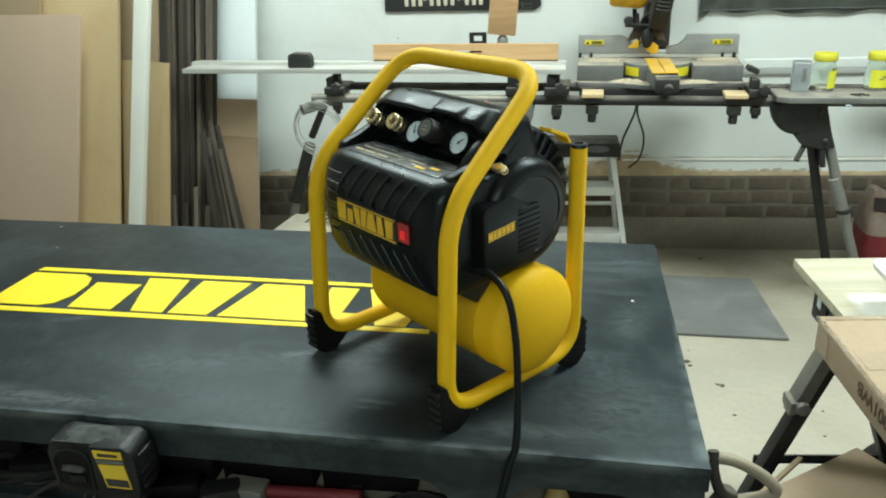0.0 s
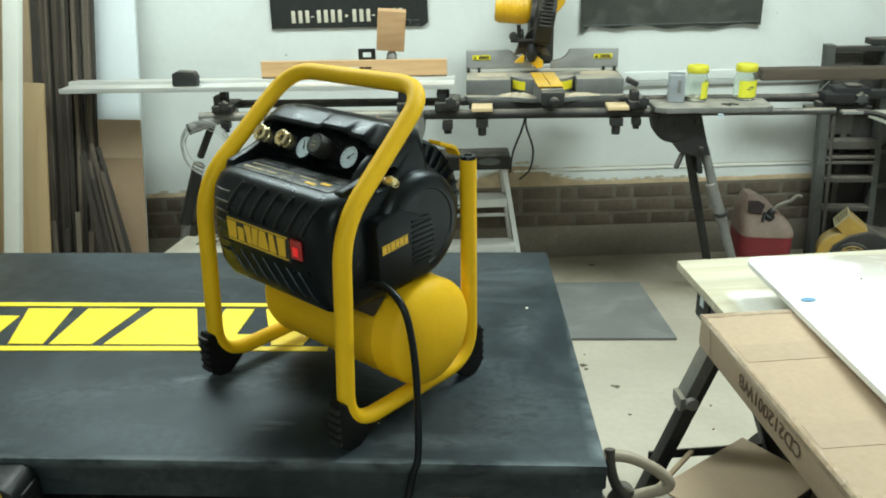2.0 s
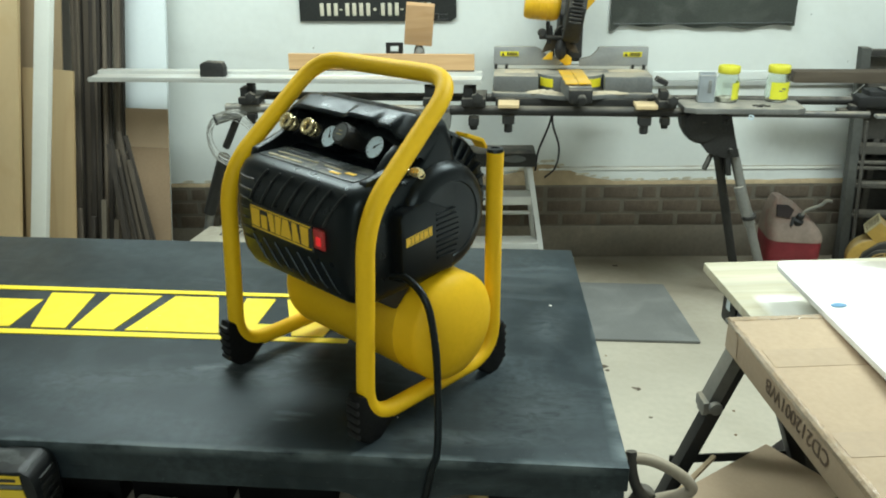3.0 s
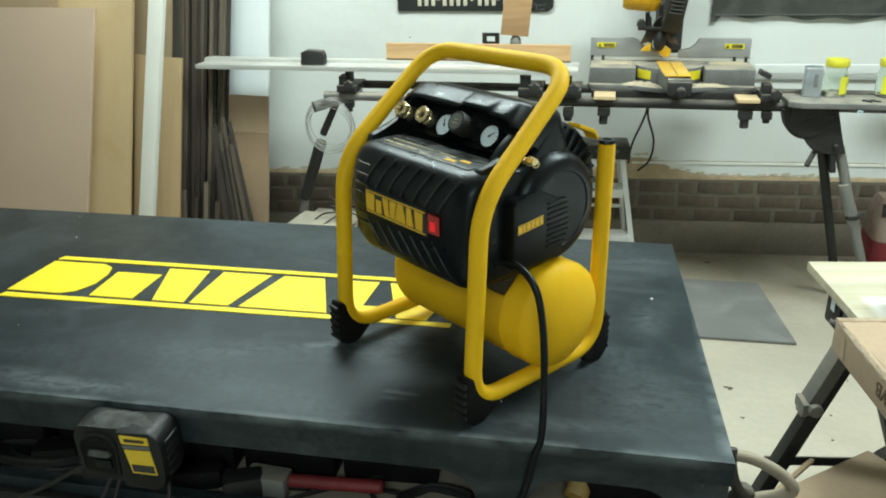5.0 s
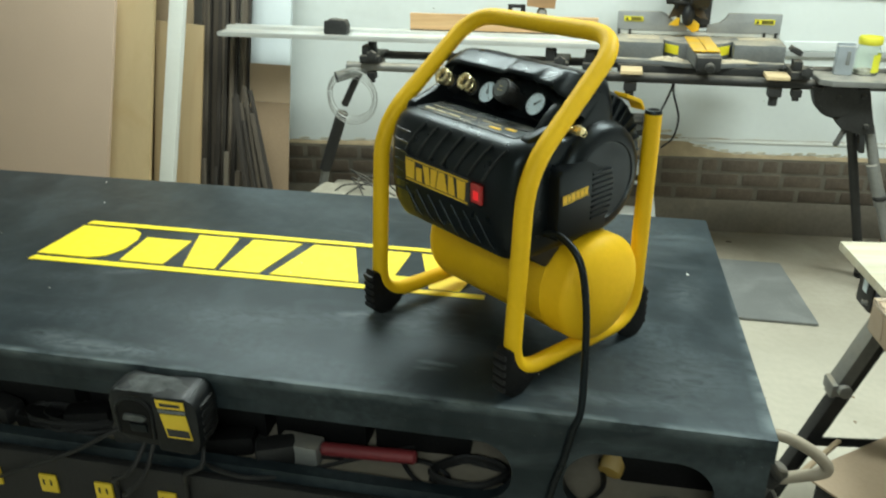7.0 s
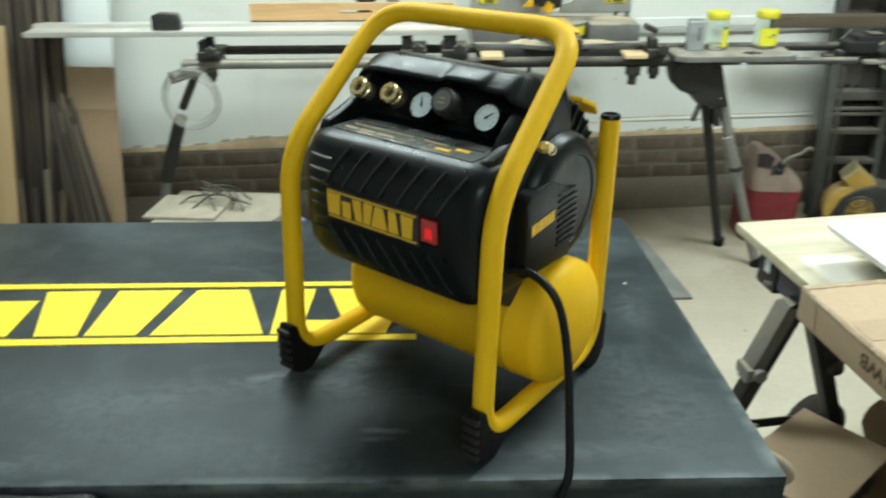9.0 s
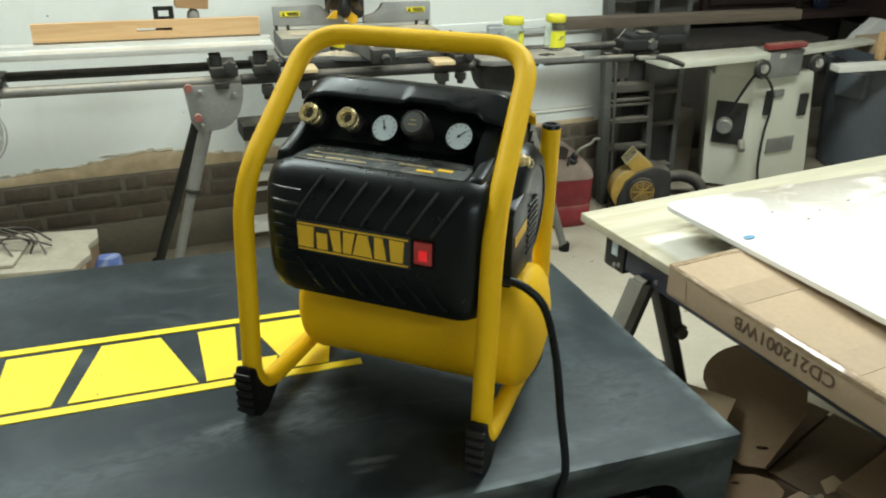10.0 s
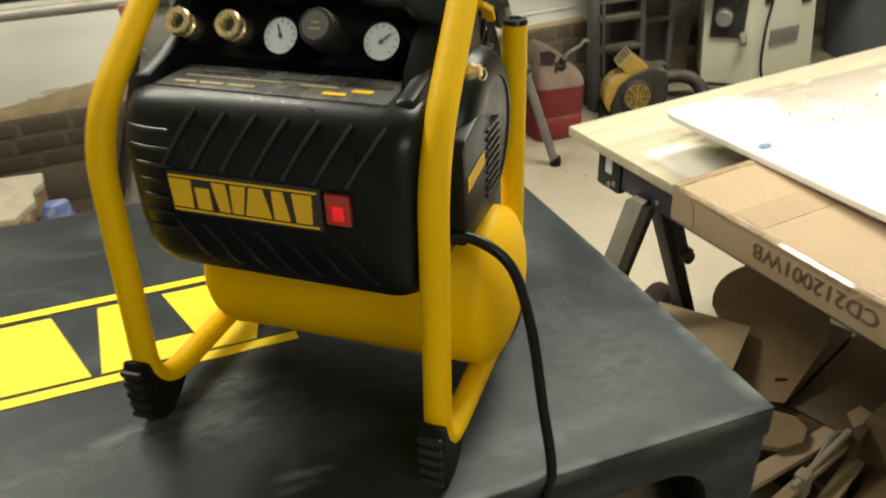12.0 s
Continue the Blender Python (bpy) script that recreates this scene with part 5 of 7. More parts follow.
    box(bm, x0, x1, -0.295, -0.02, 0.8675, 0.8705, 0.001, ARM)
    part("kerf_plate", bm, M["saw_yellow"], saw, "yellow kerf plate")
bm = BM()
box(bm, -0.036, 0.042, -0.345, -0.305, 0.812, 0.858, 0.006, ARM)
part("mitre_lock", bm, M["black_dusty"], saw)
bm = BM()
rod(bm, ARM @ Vector((0.005, -0.345, 0.830)), ARM @ Vector((0.005, -0.37, 0.826)), 0.016, 14, 0.004)
part("lock_knob", bm, M["black_dusty"], saw)


def mound(x0, x1, y0, y1, z, h, seed):
    """A low uneven heap of sawdust."""
    b = BM()
    n, m = 22, 8
    rows = []
    for a in range(m + 1):
        row = []
        for c in range(n + 1):
            u, v = c / n, a / m
            k = (math.sin(math.pi * u) * math.sin(math.pi * v)) ** 0.6 if 0 < u < 1 and 0 < v < 1 else 0
            e = 1 + 0.7 * noise.noise((u * 6 + seed, v * 4, seed))
            row.append(b.verts.new((x0 + (x1 - x0) * u + 0.006 * noise.noise((v * 5, seed, u * 9)), y0 + (y1 - y0) * v + 0.008 * noise.noise((u * 7, seed, 0)), z + h * k * max(0.1, e))))
        rows.append(row)
    for a in range(m):
        for c in range(n):
            b.faces.new((rows[a][c], rows[a][c + 1], rows[a + 1][c + 1], rows[a + 1][c]))
    return b


for k, (x0, x1, y0, y1, z, h) in enumerate(((-0.16, -0.045, -0.184, -0.148, 0.8122, 0.010), (0.055, 0.20, -0.184, -0.150, 0.8122, 0.008), (-0.24, -0.13, -0.09, -0.01, 0.8682, 0.004),
                                            (0.14, 0.27, -0.06, 0.0, 0.8682, 0.005))):
    part("sawdust", mound(x0, x1, y0, y1, z, h, k * 3.1), M["sawdust_pale"], saw, "pale sawdust lying on the saw")
for pts in ([(-0.283, 0.882), (-0.035, 0.882), (-0.035, 0.905), (-0.085, 0.918), (-0.112, 0.942), (-0.13, 0.949), (-0.283, 0.949)],
            [(0.285, 0.880), (0.035, 0.880), (0.035, 0.905), (0.075, 0.914), (0.095, 0.932), (0.105, 0.949), (0.285, 0.949)]):
    bm = BM()
    prism(bm, pts, "y", 0.0, 0.022, 0.002)
    part("fence", bm, M["saw_grey"], saw, "grey painted sliding fence")
bm = BM()
box(bm, -0.283, 0.288, 0.002, 0.03, 0.8685, 0.8815, 0.001)
part("fence_base", bm, M["alu"], saw)
for x in (-0.225, 0.228):
    bm = BM()
    box(bm, x - 0.034, x + 0.034, -0.003, -0.0005, 0.915, 0.932, 0)
    lb = part("warning_label", bm, M["warn_yellow"], saw, "yellow warning label")
    bm = BM()
    prism(bm, [(x - 0.030, 0.918), (x - 0.018, 0.918), (x - 0.024, 0.929)], "y", -0.0042, -0.0032)
    for k in range(3):
        box(bm, x - 0.010, x + 0.028, -0.0042, -0.0032, 0.9185 + 0.004 * k, 0.9205 + 0.004 * k, 0)
    part("print_bar", bm, M["ink"], lb)
for x in (-0.275, -0.235, 0.232, 0.272):
    bm = BM()
    box(bm, x - 0.005, x + 0.005, -0.004, 0.004, 0.868, 0.886, 0.001)
    part("fence_screw", bm, M["black_dusty"], saw)
bm = BM()
box(bm, -0.27, 0.27, -0.185, -0.12, 0.768, 0.7945, 0.003)
part("mount_bracket", bm, M["black_dusty"], saw, "black mounting bracket")
# arm, guard, blade housing, motor
bm = BM()
prism(bm, [(0.02, 0.90), (0.10, 0.88), (0.20, 0.90), (0.24, 1.10), (0.20, 1.30), (0.13, 1.30), (0.10, 1.10), (0.02, 1.02)], "x", -0.045, 0.045, 0.012)
part("support_arm", bm, M["black_dusty"], saw, "dusty dark support arm")
bm = BM()
prism(bm, [(-0.12, 1.04), (-0.08, 0.985), (-0.02, 0.965), (0.03, 0.99), (0.05, 1.06), (0.04, 1.16), (-0.02, 1.22), (-0.10, 1.18), (-0.14, 1.10)], "x", -0.035, 0.028, 0.008, Matrix.Translation((0.0, 0, 1.0)) @ pose(0, 0, 0, 0, 7, 0) @ Matrix.Translation((0, 0, -1.0)))
part("blade_guard", bm, M["black_dusty"], saw, "dusty dark blade guard")
for k in range(12):
    bm = BM()
    box(bm, -0.026, 0.016, -0.150, -0.12, 1.05 + 0.013 * k, 1.056 + 0.013 * k, 0.001, Matrix.Translation((0.0, 0, 1.0)) @ pose(0, 0, 0, 0, 7, 0) @ Matrix.Translation((0, 0, -1.0)))
    part("guard_rib", bm, M["black_dusty"], saw)
bm = BM()
lathe(bm, [(0.036, 0), (0.050, 0.008), (0.055, 0.02), (0.055, 0.115), (0.048, 0.128), (0.03, 0.130)], aim((-0.045, -0.03, 1.10), (-1, 0, 0.08)), 24)
motor = part("motor", bm, M["saw_yellow"], saw, "yellow ribbed motor housing")
for k in range(6):
    bm = BM()
    lathe(bm, [(0.0565, -0.003), (0.0580, -0.001), (0.0580, 0.001), (0.0565, 0.003)], aim((-0.075 - 0.015 * k, -0.03, 1.103 + 0.0012 * k), (-1, 0, 0.08)), 24)
    part("motor_rib", bm, M["saw_yellow"], motor)
bm = BM()
prism(bm, [(0.04, 1.08), (0.075, 1.12), (0.085, 1.20), (0.06, 1.24), (0.03, 1.2)], "y", -0.07, 0.02, 0.006)
part("handle_shell", bm, M["saw_yellow"], saw, "yellow handle shell")
for pts in ([(-0.103, 0.910), (-0.068, 0.908), (-0.066, 0.936), (-0.078, 0.934)], [(-0.044, 0.908), (-0.019, 0.888), (0.002, 0.892), (0.004, 0.914), (-0.019, 0.931), (-0.04, 0.925)]):
    bm = BM()
    prism(bm, pts, "y", -0.045, -0.022, 0.002)
    part("lower_guard", bm, M["saw_yellow"], saw, "yellow lower blade guard")
bm = BM()
bmesh.ops.create_uvsphere(bm, u_segments=20, v_segments=12, radius=1.0, matrix=Matrix.Translation((-0.038, -0.035, 0.945)) @ Matrix.Diagonal((0.022, 0.03, 0.038, 1)))
part("blade_cover", bm, M["black_soft"], saw, "black blade cover")
bm = BM()
prism(bm, [(-0.106, 0.930), (-0.085, 0.978), (0.005, 0.978), (0.032, 0.928), (0.0, 0.936), (-0.03, 0.96), (-0.07, 0.94)], "y", -0.020, 0.0, 0.003)
part("guard_skirt", bm, M["old_beam"], saw, "rusty brown guard skirt")
for a, b in (((-0.088, -0.03, 1.045), (-0.081, -0.03, 0.965)), ((0.025, -0.03, 1.072), (0.001, -0.03, 0.962)), ((-0.118, -0.035, 0.990), (0.004, -0.035, 0.984))):
    bm = BM()
    rod(bm, a, b, 0.008, 10, 0.002)
    part("guard_link", bm, M["black_dusty"], saw)
bm = BM()
prism(bm, disc_poly(-0.02, 0.985, 0.045, 28), "y", -0.018, 0.02, 0.004)
part("pivot_head", bm, M["black_dusty"], saw)
for x, z, r in ((-0.108, 1.006, 0.015), (0.012, 0.985, 0.010), (-0.030, 1.015, 0.009)):
    bm = BM()
    lathe(bm, [(r, 0), (r * 1.1, 0.01), (r * 0.8, 0.022)], aim((x, -0.035, z), (0, -1, 0)), 14)
    part("adjust_knob", bm, M["black_dusty"], saw)
bm = BM()
tube(bm, glide([(-0.065, 0.20, 1.0), (-0.05, 0.16, 0.85), (-0.045, 0.10, 0.72), (-0.05, 0.10, 0.64), (-0.02, 0.10, 0.54), (-0.03, 0.12, 0.45), (-0.07, 0.14, 0.40)]), 0.004, 8)
tube(bm, glide([(-0.065, 0.21, 1.0), (-0.055, 0.17, 0.80), (-0.055, 0.11, 0.66), (-0.10, 0.12, 0.52), (-0.11, 0.14, 0.43)]), 0.004, 8)
part("saw_cord", bm, M["black_soft"], saw)

# tray with jars
bm = BM()
prism(bm, [(0.868, 3.440), (0.905, 3.420), (1.235, 3.424), (1.268, 3.446), (1.272, 3.610), (1.240, 3.632), (0.890, 3.632), (0.858, 3.605)], "z", 0.774, 0.793, 0.003)
tray = solo("tray", bm, M["tray_grey"], "dusty grey tray with cut corners on the stand", "tray")
bm = BM()
for x, y, a in ((1.108, 3.47, 20), (1.118, 3.455, -30), (1.132, 3.475, 5), (1.145, 3.462, -12)):
    box(bm, -0.010, 0.010, -0.003, 0.003, 0, 0.005, 0.001, pose(x, y, 0.7932, 0, 0, a))
solo("loose_screws", bm, M["black_dusty"], "few loose dark screws on the tray", "screws", kind="stuff")
hc = thing("hanging_clip", "small white plastic clip hanging from the tray edge", "clip", pose(1.083, 3.419, 0.758, 0, 12, 0) @ Matrix.Scale(0.72, 4))
bm = BM()
pierced(bm, [(-0.012, 0.0), (0.012, 0.0), (0.012, 0.022), (-0.012, 0.022)], [[(-0.006, 0.007), (0.006, 0.007), (0.006, 0.016), (-0.006, 0.016)]], "y", -0.003, 0.0)
part("clip_plate", bm, M["dial"], hc)


def jar(cx, cy, bits, facing):
    j = thing("jar", "clear plastic jar with yellow lid and label on the tray", "jar", pose(cx, cy, 0.7935, 0, 0, facing) @ Matrix.Diagonal((0.90, 0.90, 0.965, 1)), group="jars on the tray")
    b = BM()
    lathe(b, [(0.040, 0.0), (0.043, 0.004), (0.043, 0.074), (0.0415, 0.082), (0.036, 0.092), (0.0355, 0.103), (0.0340, 0.103), (0.0345, 0.091), (0.0400, 0.081), (0.0415, 0.073), (0.0415, 0.006), (0.038, 0.003)], None, 28)
    g = part("jar_wall", b, M["clear"], j, "clear plastic wall")
    g.visible_shadow = False
    b = BM()
    lathe(b, [(0.0385, 0.0035), (0.0400, 0.006), (0.0395, bits), (0.02, bits + 0.004), (0.001, bits)], None, 20)
    part("contents", b, M["screws"], j, "small screws")
    b = BM()
    lathe(b, [(0.040, 0.102), (0.0415, 0.104), (0.0415, 0.122), (0.039, 0.127), (0.001, 0.127)], None, 32)
    part("lid", b, M["jar_lid"], j, "yellow screw lid")
    b = BM()
    pts = disc_poly(0, 0, 0.0438, 14, -145, -35) + disc_poly(0, 0, 0.0432, 14, -145, -35)[::-1]
    prism(b, pts, "z", 0.012, 0.072)
    lb2 = part("label", b, M["jar_label"], j, "yellow label")
    b = BM()
    for z, a0, a1 in ((0.048, -92, -68), (0.040, -104, -84), (0.044, -80, -74)):
        prism(b, disc_poly(0, 0, 0.0443, 6, a0, a1) + disc_poly(0, 0, 0.0439, 6, a0, a1)[::-1], "z", z, z + 0.004)
    part("print_bar", b, M["label_grey"], lb2)


jar(1.026, 3.545, 0.018, 66)
jar(1.199, 3.56, 0.012, 8)
sb = thing("metal_tin", "small silver-blue metal tin standing on the tray", "tin", pose(0.952, 3.53, 0.7935, 0, 0, -4))
bm = BM()
box(bm, -0.028, 0.028, -0.020, 0.020, 0, 0.100, 0.005)
tin = part("tin_body", bm, M["tin"], sb, "brushed silver-blue tin")
bm = BM()
box(bm, -0.0285, 0.0285, -0.0205, 0.0205, 0.092, 0.0965, 0.001)
part("tin_seam", bm, M["alu"], sb)
bm = BM()
box(bm, 0.002, 0.014, -0.0215, -0.0198, 0.034, 0.078, 0.0005)
part("tin_label", bm, M["steel_grey"], tin, "narrow grey label")

# wire coil and the splayed leg at the end of the stand
bm = BM()
pts = []
rnd = random.Random(4)
for i in range(190):
    a = i * 0.2
    r = 0.088 + 0.012 * math.sin(a * 0.31) + 0.004 * math.sin(a * 1.7)
    pts.append((r * math.cos(a), -0.012 + 0.024 * noise.noise((a * 0.1, 0, 0)), 0.105 * math.sin(a) / 0.1 * r * 0.98 - 0.0))
tube(bm, pts, 0.0014, 6)
solo("wire_coil", bm, M["hose_grey"], "loose coil of grey wire hung on the stand end", "wire coil", pose(-0.735, 3.47, 0.655, 0, 0, 0))
sl = thing("splayed_leg", "dusty black telescopic leg under the stand end", "stand leg", pose(0, 0, 0))
bm = BM()
rod(bm, (-0.805, 3.55, 0.570), (-0.905, 3.58, 0.32), 0.023, 14, 0.004)
part("outer_tube", bm, M["black_dusty"], sl)
bm = BM()
rod(bm, (-0.895, 3.578, 0.345), (-0.985, 3.605, 0.0), 0.017, 12)
part("inner_tube", bm, M["galv"], sl)
bm = BM()
rod(bm, (-0.795, 3.549, 0.60), (-0.70, 3.52, 0.775), 0.014, 12)
part("brace", bm, M["black_dusty"], sl)

# ---- banners on the wall ----
ban = thing("banner", "black cloth banner with cream lettering hung on the wall", "banner", WALL)
bm = BM()
prism(bm, [(-0.568, 1.021), (0.030, 1.016), (0.052, 1.031), (0.045, 1.9), (-0.56, 1.9)], "y", -0.010, -0.004, 0.001)
part("cloth", bm, M["banner"], ban)
x = -0.492
for grp in (3, 0, 4, -1, 3, 0, 4):
    if grp == 0:
        bm = BM()
        box(bm, x, x + 0.012, -0.0125, -0.0105, 1.061, 1.066, 0)
        part("print_bar", bm, M["cream"], ban)
        x += 0.018
        continue
    if grp < 0:
        bm = BM()
        prism(bm, disc_poly(x + 0.012, 1.064, 0.006, 12), "y", -0.0125, -0.0105)
        part("print_dot", bm, M["cream"], ban)
        x += 0.03
        continue
    for k in range(grp):
        bm = BM()
        box(bm, x + 0.006, x + 0.021, -0.0125, -0.0105, 1.040, 1.088, 0.001)
        part("print_bar", bm, M["cream"], ban)
        x += 0.0275
tarp = thing("dark_banner", "grey-black dusty cloth banner hung on the wall", "banner", WALL)
bm = BM()
rings = []
for i in range(41):
    s = i / 40
    xx = 0.66 + 0.725 * s
    low = 0.988 + 0.006 * math.sin(s * 7) + 0.006 * math.sin(s * 23) - (0.016 if s < 0.04 else 0)
    d = 0.004 * math.sin(s * 18)
    rings.append([(xx, -0.016 + d, low), (xx, -0.010 + d, low + 0.3), (xx, -0.010, 1.9), (xx, -0.005, 1.9), (xx, -0.006 + d, low + 0.3), (xx, -0.011 + d, low)])
loft(bm, rings)
part("cloth", bm, M["banner_grey"], tarp)
bm = BM()
for x0, x1 in ((0.672, 1.372),):
    box(bm, x0, x1, -0.0235, -0.0205, 1.000, 1.003, 0)
part("hem_stitch", bm, M["label_grey"], tarp)

# ---- boards that lean on the left of the wall ----


def leaning(name, label, cat, mt, x0, x1, y0, lean, h, thick, roll=0.0, group=""):
    """A board whose foot stands on the floor at y0, and which leans back by some degrees and sideways by roll."""
    b = BM()
    w = (x1 - x0) / 2
    box(b, -w, w, 0, thick, 0, h, 0.0015)
    lift = w * abs(math.sin(radians(roll))) + 0.001
    return solo(name, b, M[mt], label, cat, Matrix.Translation((x0 + w, y0, lift)) @ pose(0, 0, 0, -lean) @ Matrix.Rotation(radians(roll), 4, "Y"), group)


bm = BM()
prism(bm, [(-0.452, 0), (0.452, 0), (0.452, 1.113), (-0.452, 1.005)], "y", 0, 0.018, 0.0015)
solo("mdf_sheet", bm, M["mdf"], "pinkish-brown fibreboard sheet leaning on plywood", "board", Matrix.Translation((-2.168, 3.20, 0.055)) @ pose(0, 0, 0, -11.0) @ Matrix.Rotation(radians(6.9), 4, "Y"))
leaning("hardboard_sheet", "tan hardboard sheet leaning between fibreboard and plywood", "board", "hardboard", -2.775, -1.912, 3.25, 10.9, 2.0, 0.010, 7.0)
leaning("plywood_sheet", "pale plywood sheet leaning against the wall", "board", "ply", -2.80, -1.582, 3.30, 10.8, 2.1, 0.018, 5.0)
leaning("white_stud", "narrow white painted strip leaning on the boards", "wood strip", "stud", -1.489, -1.434, 3.18, 11.3, 2.0, 0.03, 6.3)
leaning("hardboard_strip", "tan board strip leaning against the wall", "board", "osb", -1.59, -1.392, 3.35, 11.3, 0.905, 0.012, 3.7)
leaning("brown_panel", "tall brown hardboard panel leaning against the wall", "board", "hardboard", -1.66, -1.47, 3.42, 10.5, 2.0, 0.010, 4.0)
leaning("grey_panel", "tall grey panel leaning against the wall", "board", "panel_drab", -1.55, -1.39, 3.50, 9.5, 2.0, 0.010, 4.0)
rnd = random.Random(8)
for i in range(21):
    x = -1.436 + 0.0088 * i + rnd.uniform(-0.004, 0.004)
    w = rnd.uniform(0.010, 0.026)
    tone = ("old_wood", "old_wood_dark", "old_wood", "old_wood_pale", "old_wood_dark", "old_wood", "old_wood_dark")[i % 7]
    leaning("wood_strip", "dark weathered wooden strip leaning in a bundle", "wood strip", tone, x, x + w, 3.432 + rnd.uniform(0, 0.07), 10.2 + rnd.uniform(-0.9, 0.9),
            1.9 + rnd.uniform(-0.45, 0.25), rnd.uniform(0.010, 0.02), 3.4 + 0.5 * i / 20 + rnd.uniform(-0.45, 0.45), "bundle of dark strips")
for i, (x, h) in enumerate(((-1.405, 0.37), (-1.36, 0.34), (-1.31, 0.41), (-1.275, 0.33))):
    leaning("wood_strip", "short weathered strip leaning in front of the bundle", "wood strip", ("old_wood", "old_wood_dark", "old_wood_pale")[i % 3], x, x + rnd.uniform(0.014, 0.022),
            3.40 + rnd.uniform(0, 0.02), 10.5, h, 0.012, 3.0 + rnd.uniform(-2, 2), "bundle of dark strips")
for i in range(11):
    x = -1.150 + 0.0130 * i
    leaning("wood_strip", "short dark strip slanting beside the bundle", "wood strip", ("old_wood_dark", "old_wood_dark", "old_wood")[i % 3], x, x + rnd.uniform(0.010, 0.018), 3.345 + 0.006 * (i % 4), 9.0,
            0.66 - 0.030 * (i % 5) + rnd.uniform(-0.03, 0.03), 0.010, -5.0 - 0.55 * i + rnd.uniform(-1.0, 1.0), "bundle of dark strips")
leaning("white_foam_panel", "tall white foam panel leaning against the wall", "foam panel", "foam_white", -1.272, -1.083, 3.53, 11.2, 2.0, 0.02, 1.9)
cb = thing("cardboard_piece", "tan cardboard, rail shadow painted on its lower part, leaning on the white foam panel", "cardboard", pose(-1.126, 3.45, 0.003, -11.3) @ Matrix.Rotation(radians(1.4), 4, "Y"))
bm = BM()
box(bm, -0.085, 0.083, 0, 0.006, 0.60, 0.745, 0.001)
part("upper_section", bm, M["card"], cb)
# lower part: soft shadow from the guide rail, done as darker card
bm = BM()
box(bm, -0.084, 0.082, 0.0005, 0.0065, 0, 0.5995, 0.0005)
part("shaded_section", bm, M["card_rail_shade"], cb, "lower section in darker tan for the rail's shadow")

# cardboard tray with papers on the floor near the wall
fb = thing("carton_tray", "torn pale carton with papers beside the wall", "carton", pose(-0.62, 3.50, 0, 0, 0, -5))
bm = BM()
box(bm, -0.24, 0.155, -0.17, 0.10, 0, 0.24, 0.004)
part("carton", bm, M["card_dark_shaded"], fb)
bm = BM()
prism(bm, [(-0.26, -0.19), (0.13, -0.20), (0.15, -0.14), (0.168, -0.10), (0.15, -0.03), (0.172, 0.03), (0.16, 0.10), (-0.26, 0.11)], "z", 0.241, 0.262, 0.003)
part("top_sheet", bm, M["paper"], fb, "torn pale sheet")
bm = BM()
rings = []
for k in range(11):
    z = 0.245 * k / 10
    r = 0.060 * math.sin(math.pi * (0.16 + 0.74 * k / 10)) ** 0.5
    rings.append([(r * (1 + 0.35 * noise.noise((math.cos(a * 0.2618) * 2.2, math.sin(a * 0.2618) * 2.2, z * 22))) * math.cos(a * 0.2618),
                   r * 0.8 * (1 + 0.35 * noise.noise((math.cos(a * 0.2618) * 3, math.sin(a * 0.2618) * 3, z * 30 + 5))) * math.sin(a * 0.2618), z) for a in range(24)])
loft(bm, rings)
solo("blue_bag", bm, M["bag_blue"], "crumpled blue and white plastic bag on the floor", "bag", pose(-0.410, 3.385, 0, 0, 0, -5))
bm = BM()
rnd = random.Random(3)
for k in range(5):
    tube(bm, glide([(-0.10 + 0.05 * k + rnd.uniform(-0.03, 0.03), rnd.uniform(-0.08, 0.05), 0.006), (-0.05 + rnd.uniform(-0.06, 0.06), rnd.uniform(-0.06, 0.06), 0.035 + 0.012 * k),
                    (0.05 + rnd.uniform(-0.05, 0.05), rnd.uniform(-0.05, 0.05), 0.06), (0.10 + rnd.uniform(-0.03, 0.06), rnd.uniform(-0.08, 0.05), 0.008)]), 0.0032, 7)
solo("cable_tangle", bm, M["black_dusty"], "tangle of dark dusty cables on the torn sheet", "cables", pose(-0.72, 3.47, 0.262))
bm = BM()
prism(bm, [(-0.15, -0.10), (0.10, -0.12), (0.13, 0.06), (-0.12, 0.10)], "z", 0, 0.012, 0.003)
solo("white_scrap", bm, M["paper"], "crumpled white paper scraps on the torn sheet", "paper", pose(-0.78, 3.46, 0.2625))

# ---- aluminium step ladder behind the bench ----
lad = thing("step_ladder", "white-grey aluminium step ladder with black top cap", "step ladder", pose(0.22, 3.80, 0, 0, 0, 4))
for s in (-1, 1):
    bm = BM()
    loft(bm, [[(s * 0.206 - 0.010, -0.167, 0), (s * 0.206 + 0.010, -0.167, 0), (s * 0.206 + 0.010, -0.135, 0), (s * 0.206 - 0.010, -0.135, 0)],
              [(s * 0.130 - 0.010, -0.012, 0.50), (s * 0.130 + 0.010, -0.012, 0.50), (s * 0.130 + 0.010, 0.02, 0.50), (s * 0.130 - 0.010, 0.02, 0.50)]])
    part("rail", bm, M["alu"], lad)
    bm = BM()
    rod(bm, (s * 0.12, 0.03, 0.50), (s * 0.185, 0.10, 0.0), 0.010, 8)
    part("rear_rail", bm, M["alu"], lad)
for z, y in ((0.19, -0.103), (0.368, -0.048)):
    bm = BM()
    box(bm, -0.196 + 0.152 * z, 0.196 - 0.152 * z, y - 0.042, y + 0.042, z - 0.036, z, 0.003)
    part("step", bm, M["alu"], lad)
bm = BM()
rod(bm, (-0.150, 0.064, 0.245), (0.150, 0.064, 0.245), 0.009, 8)
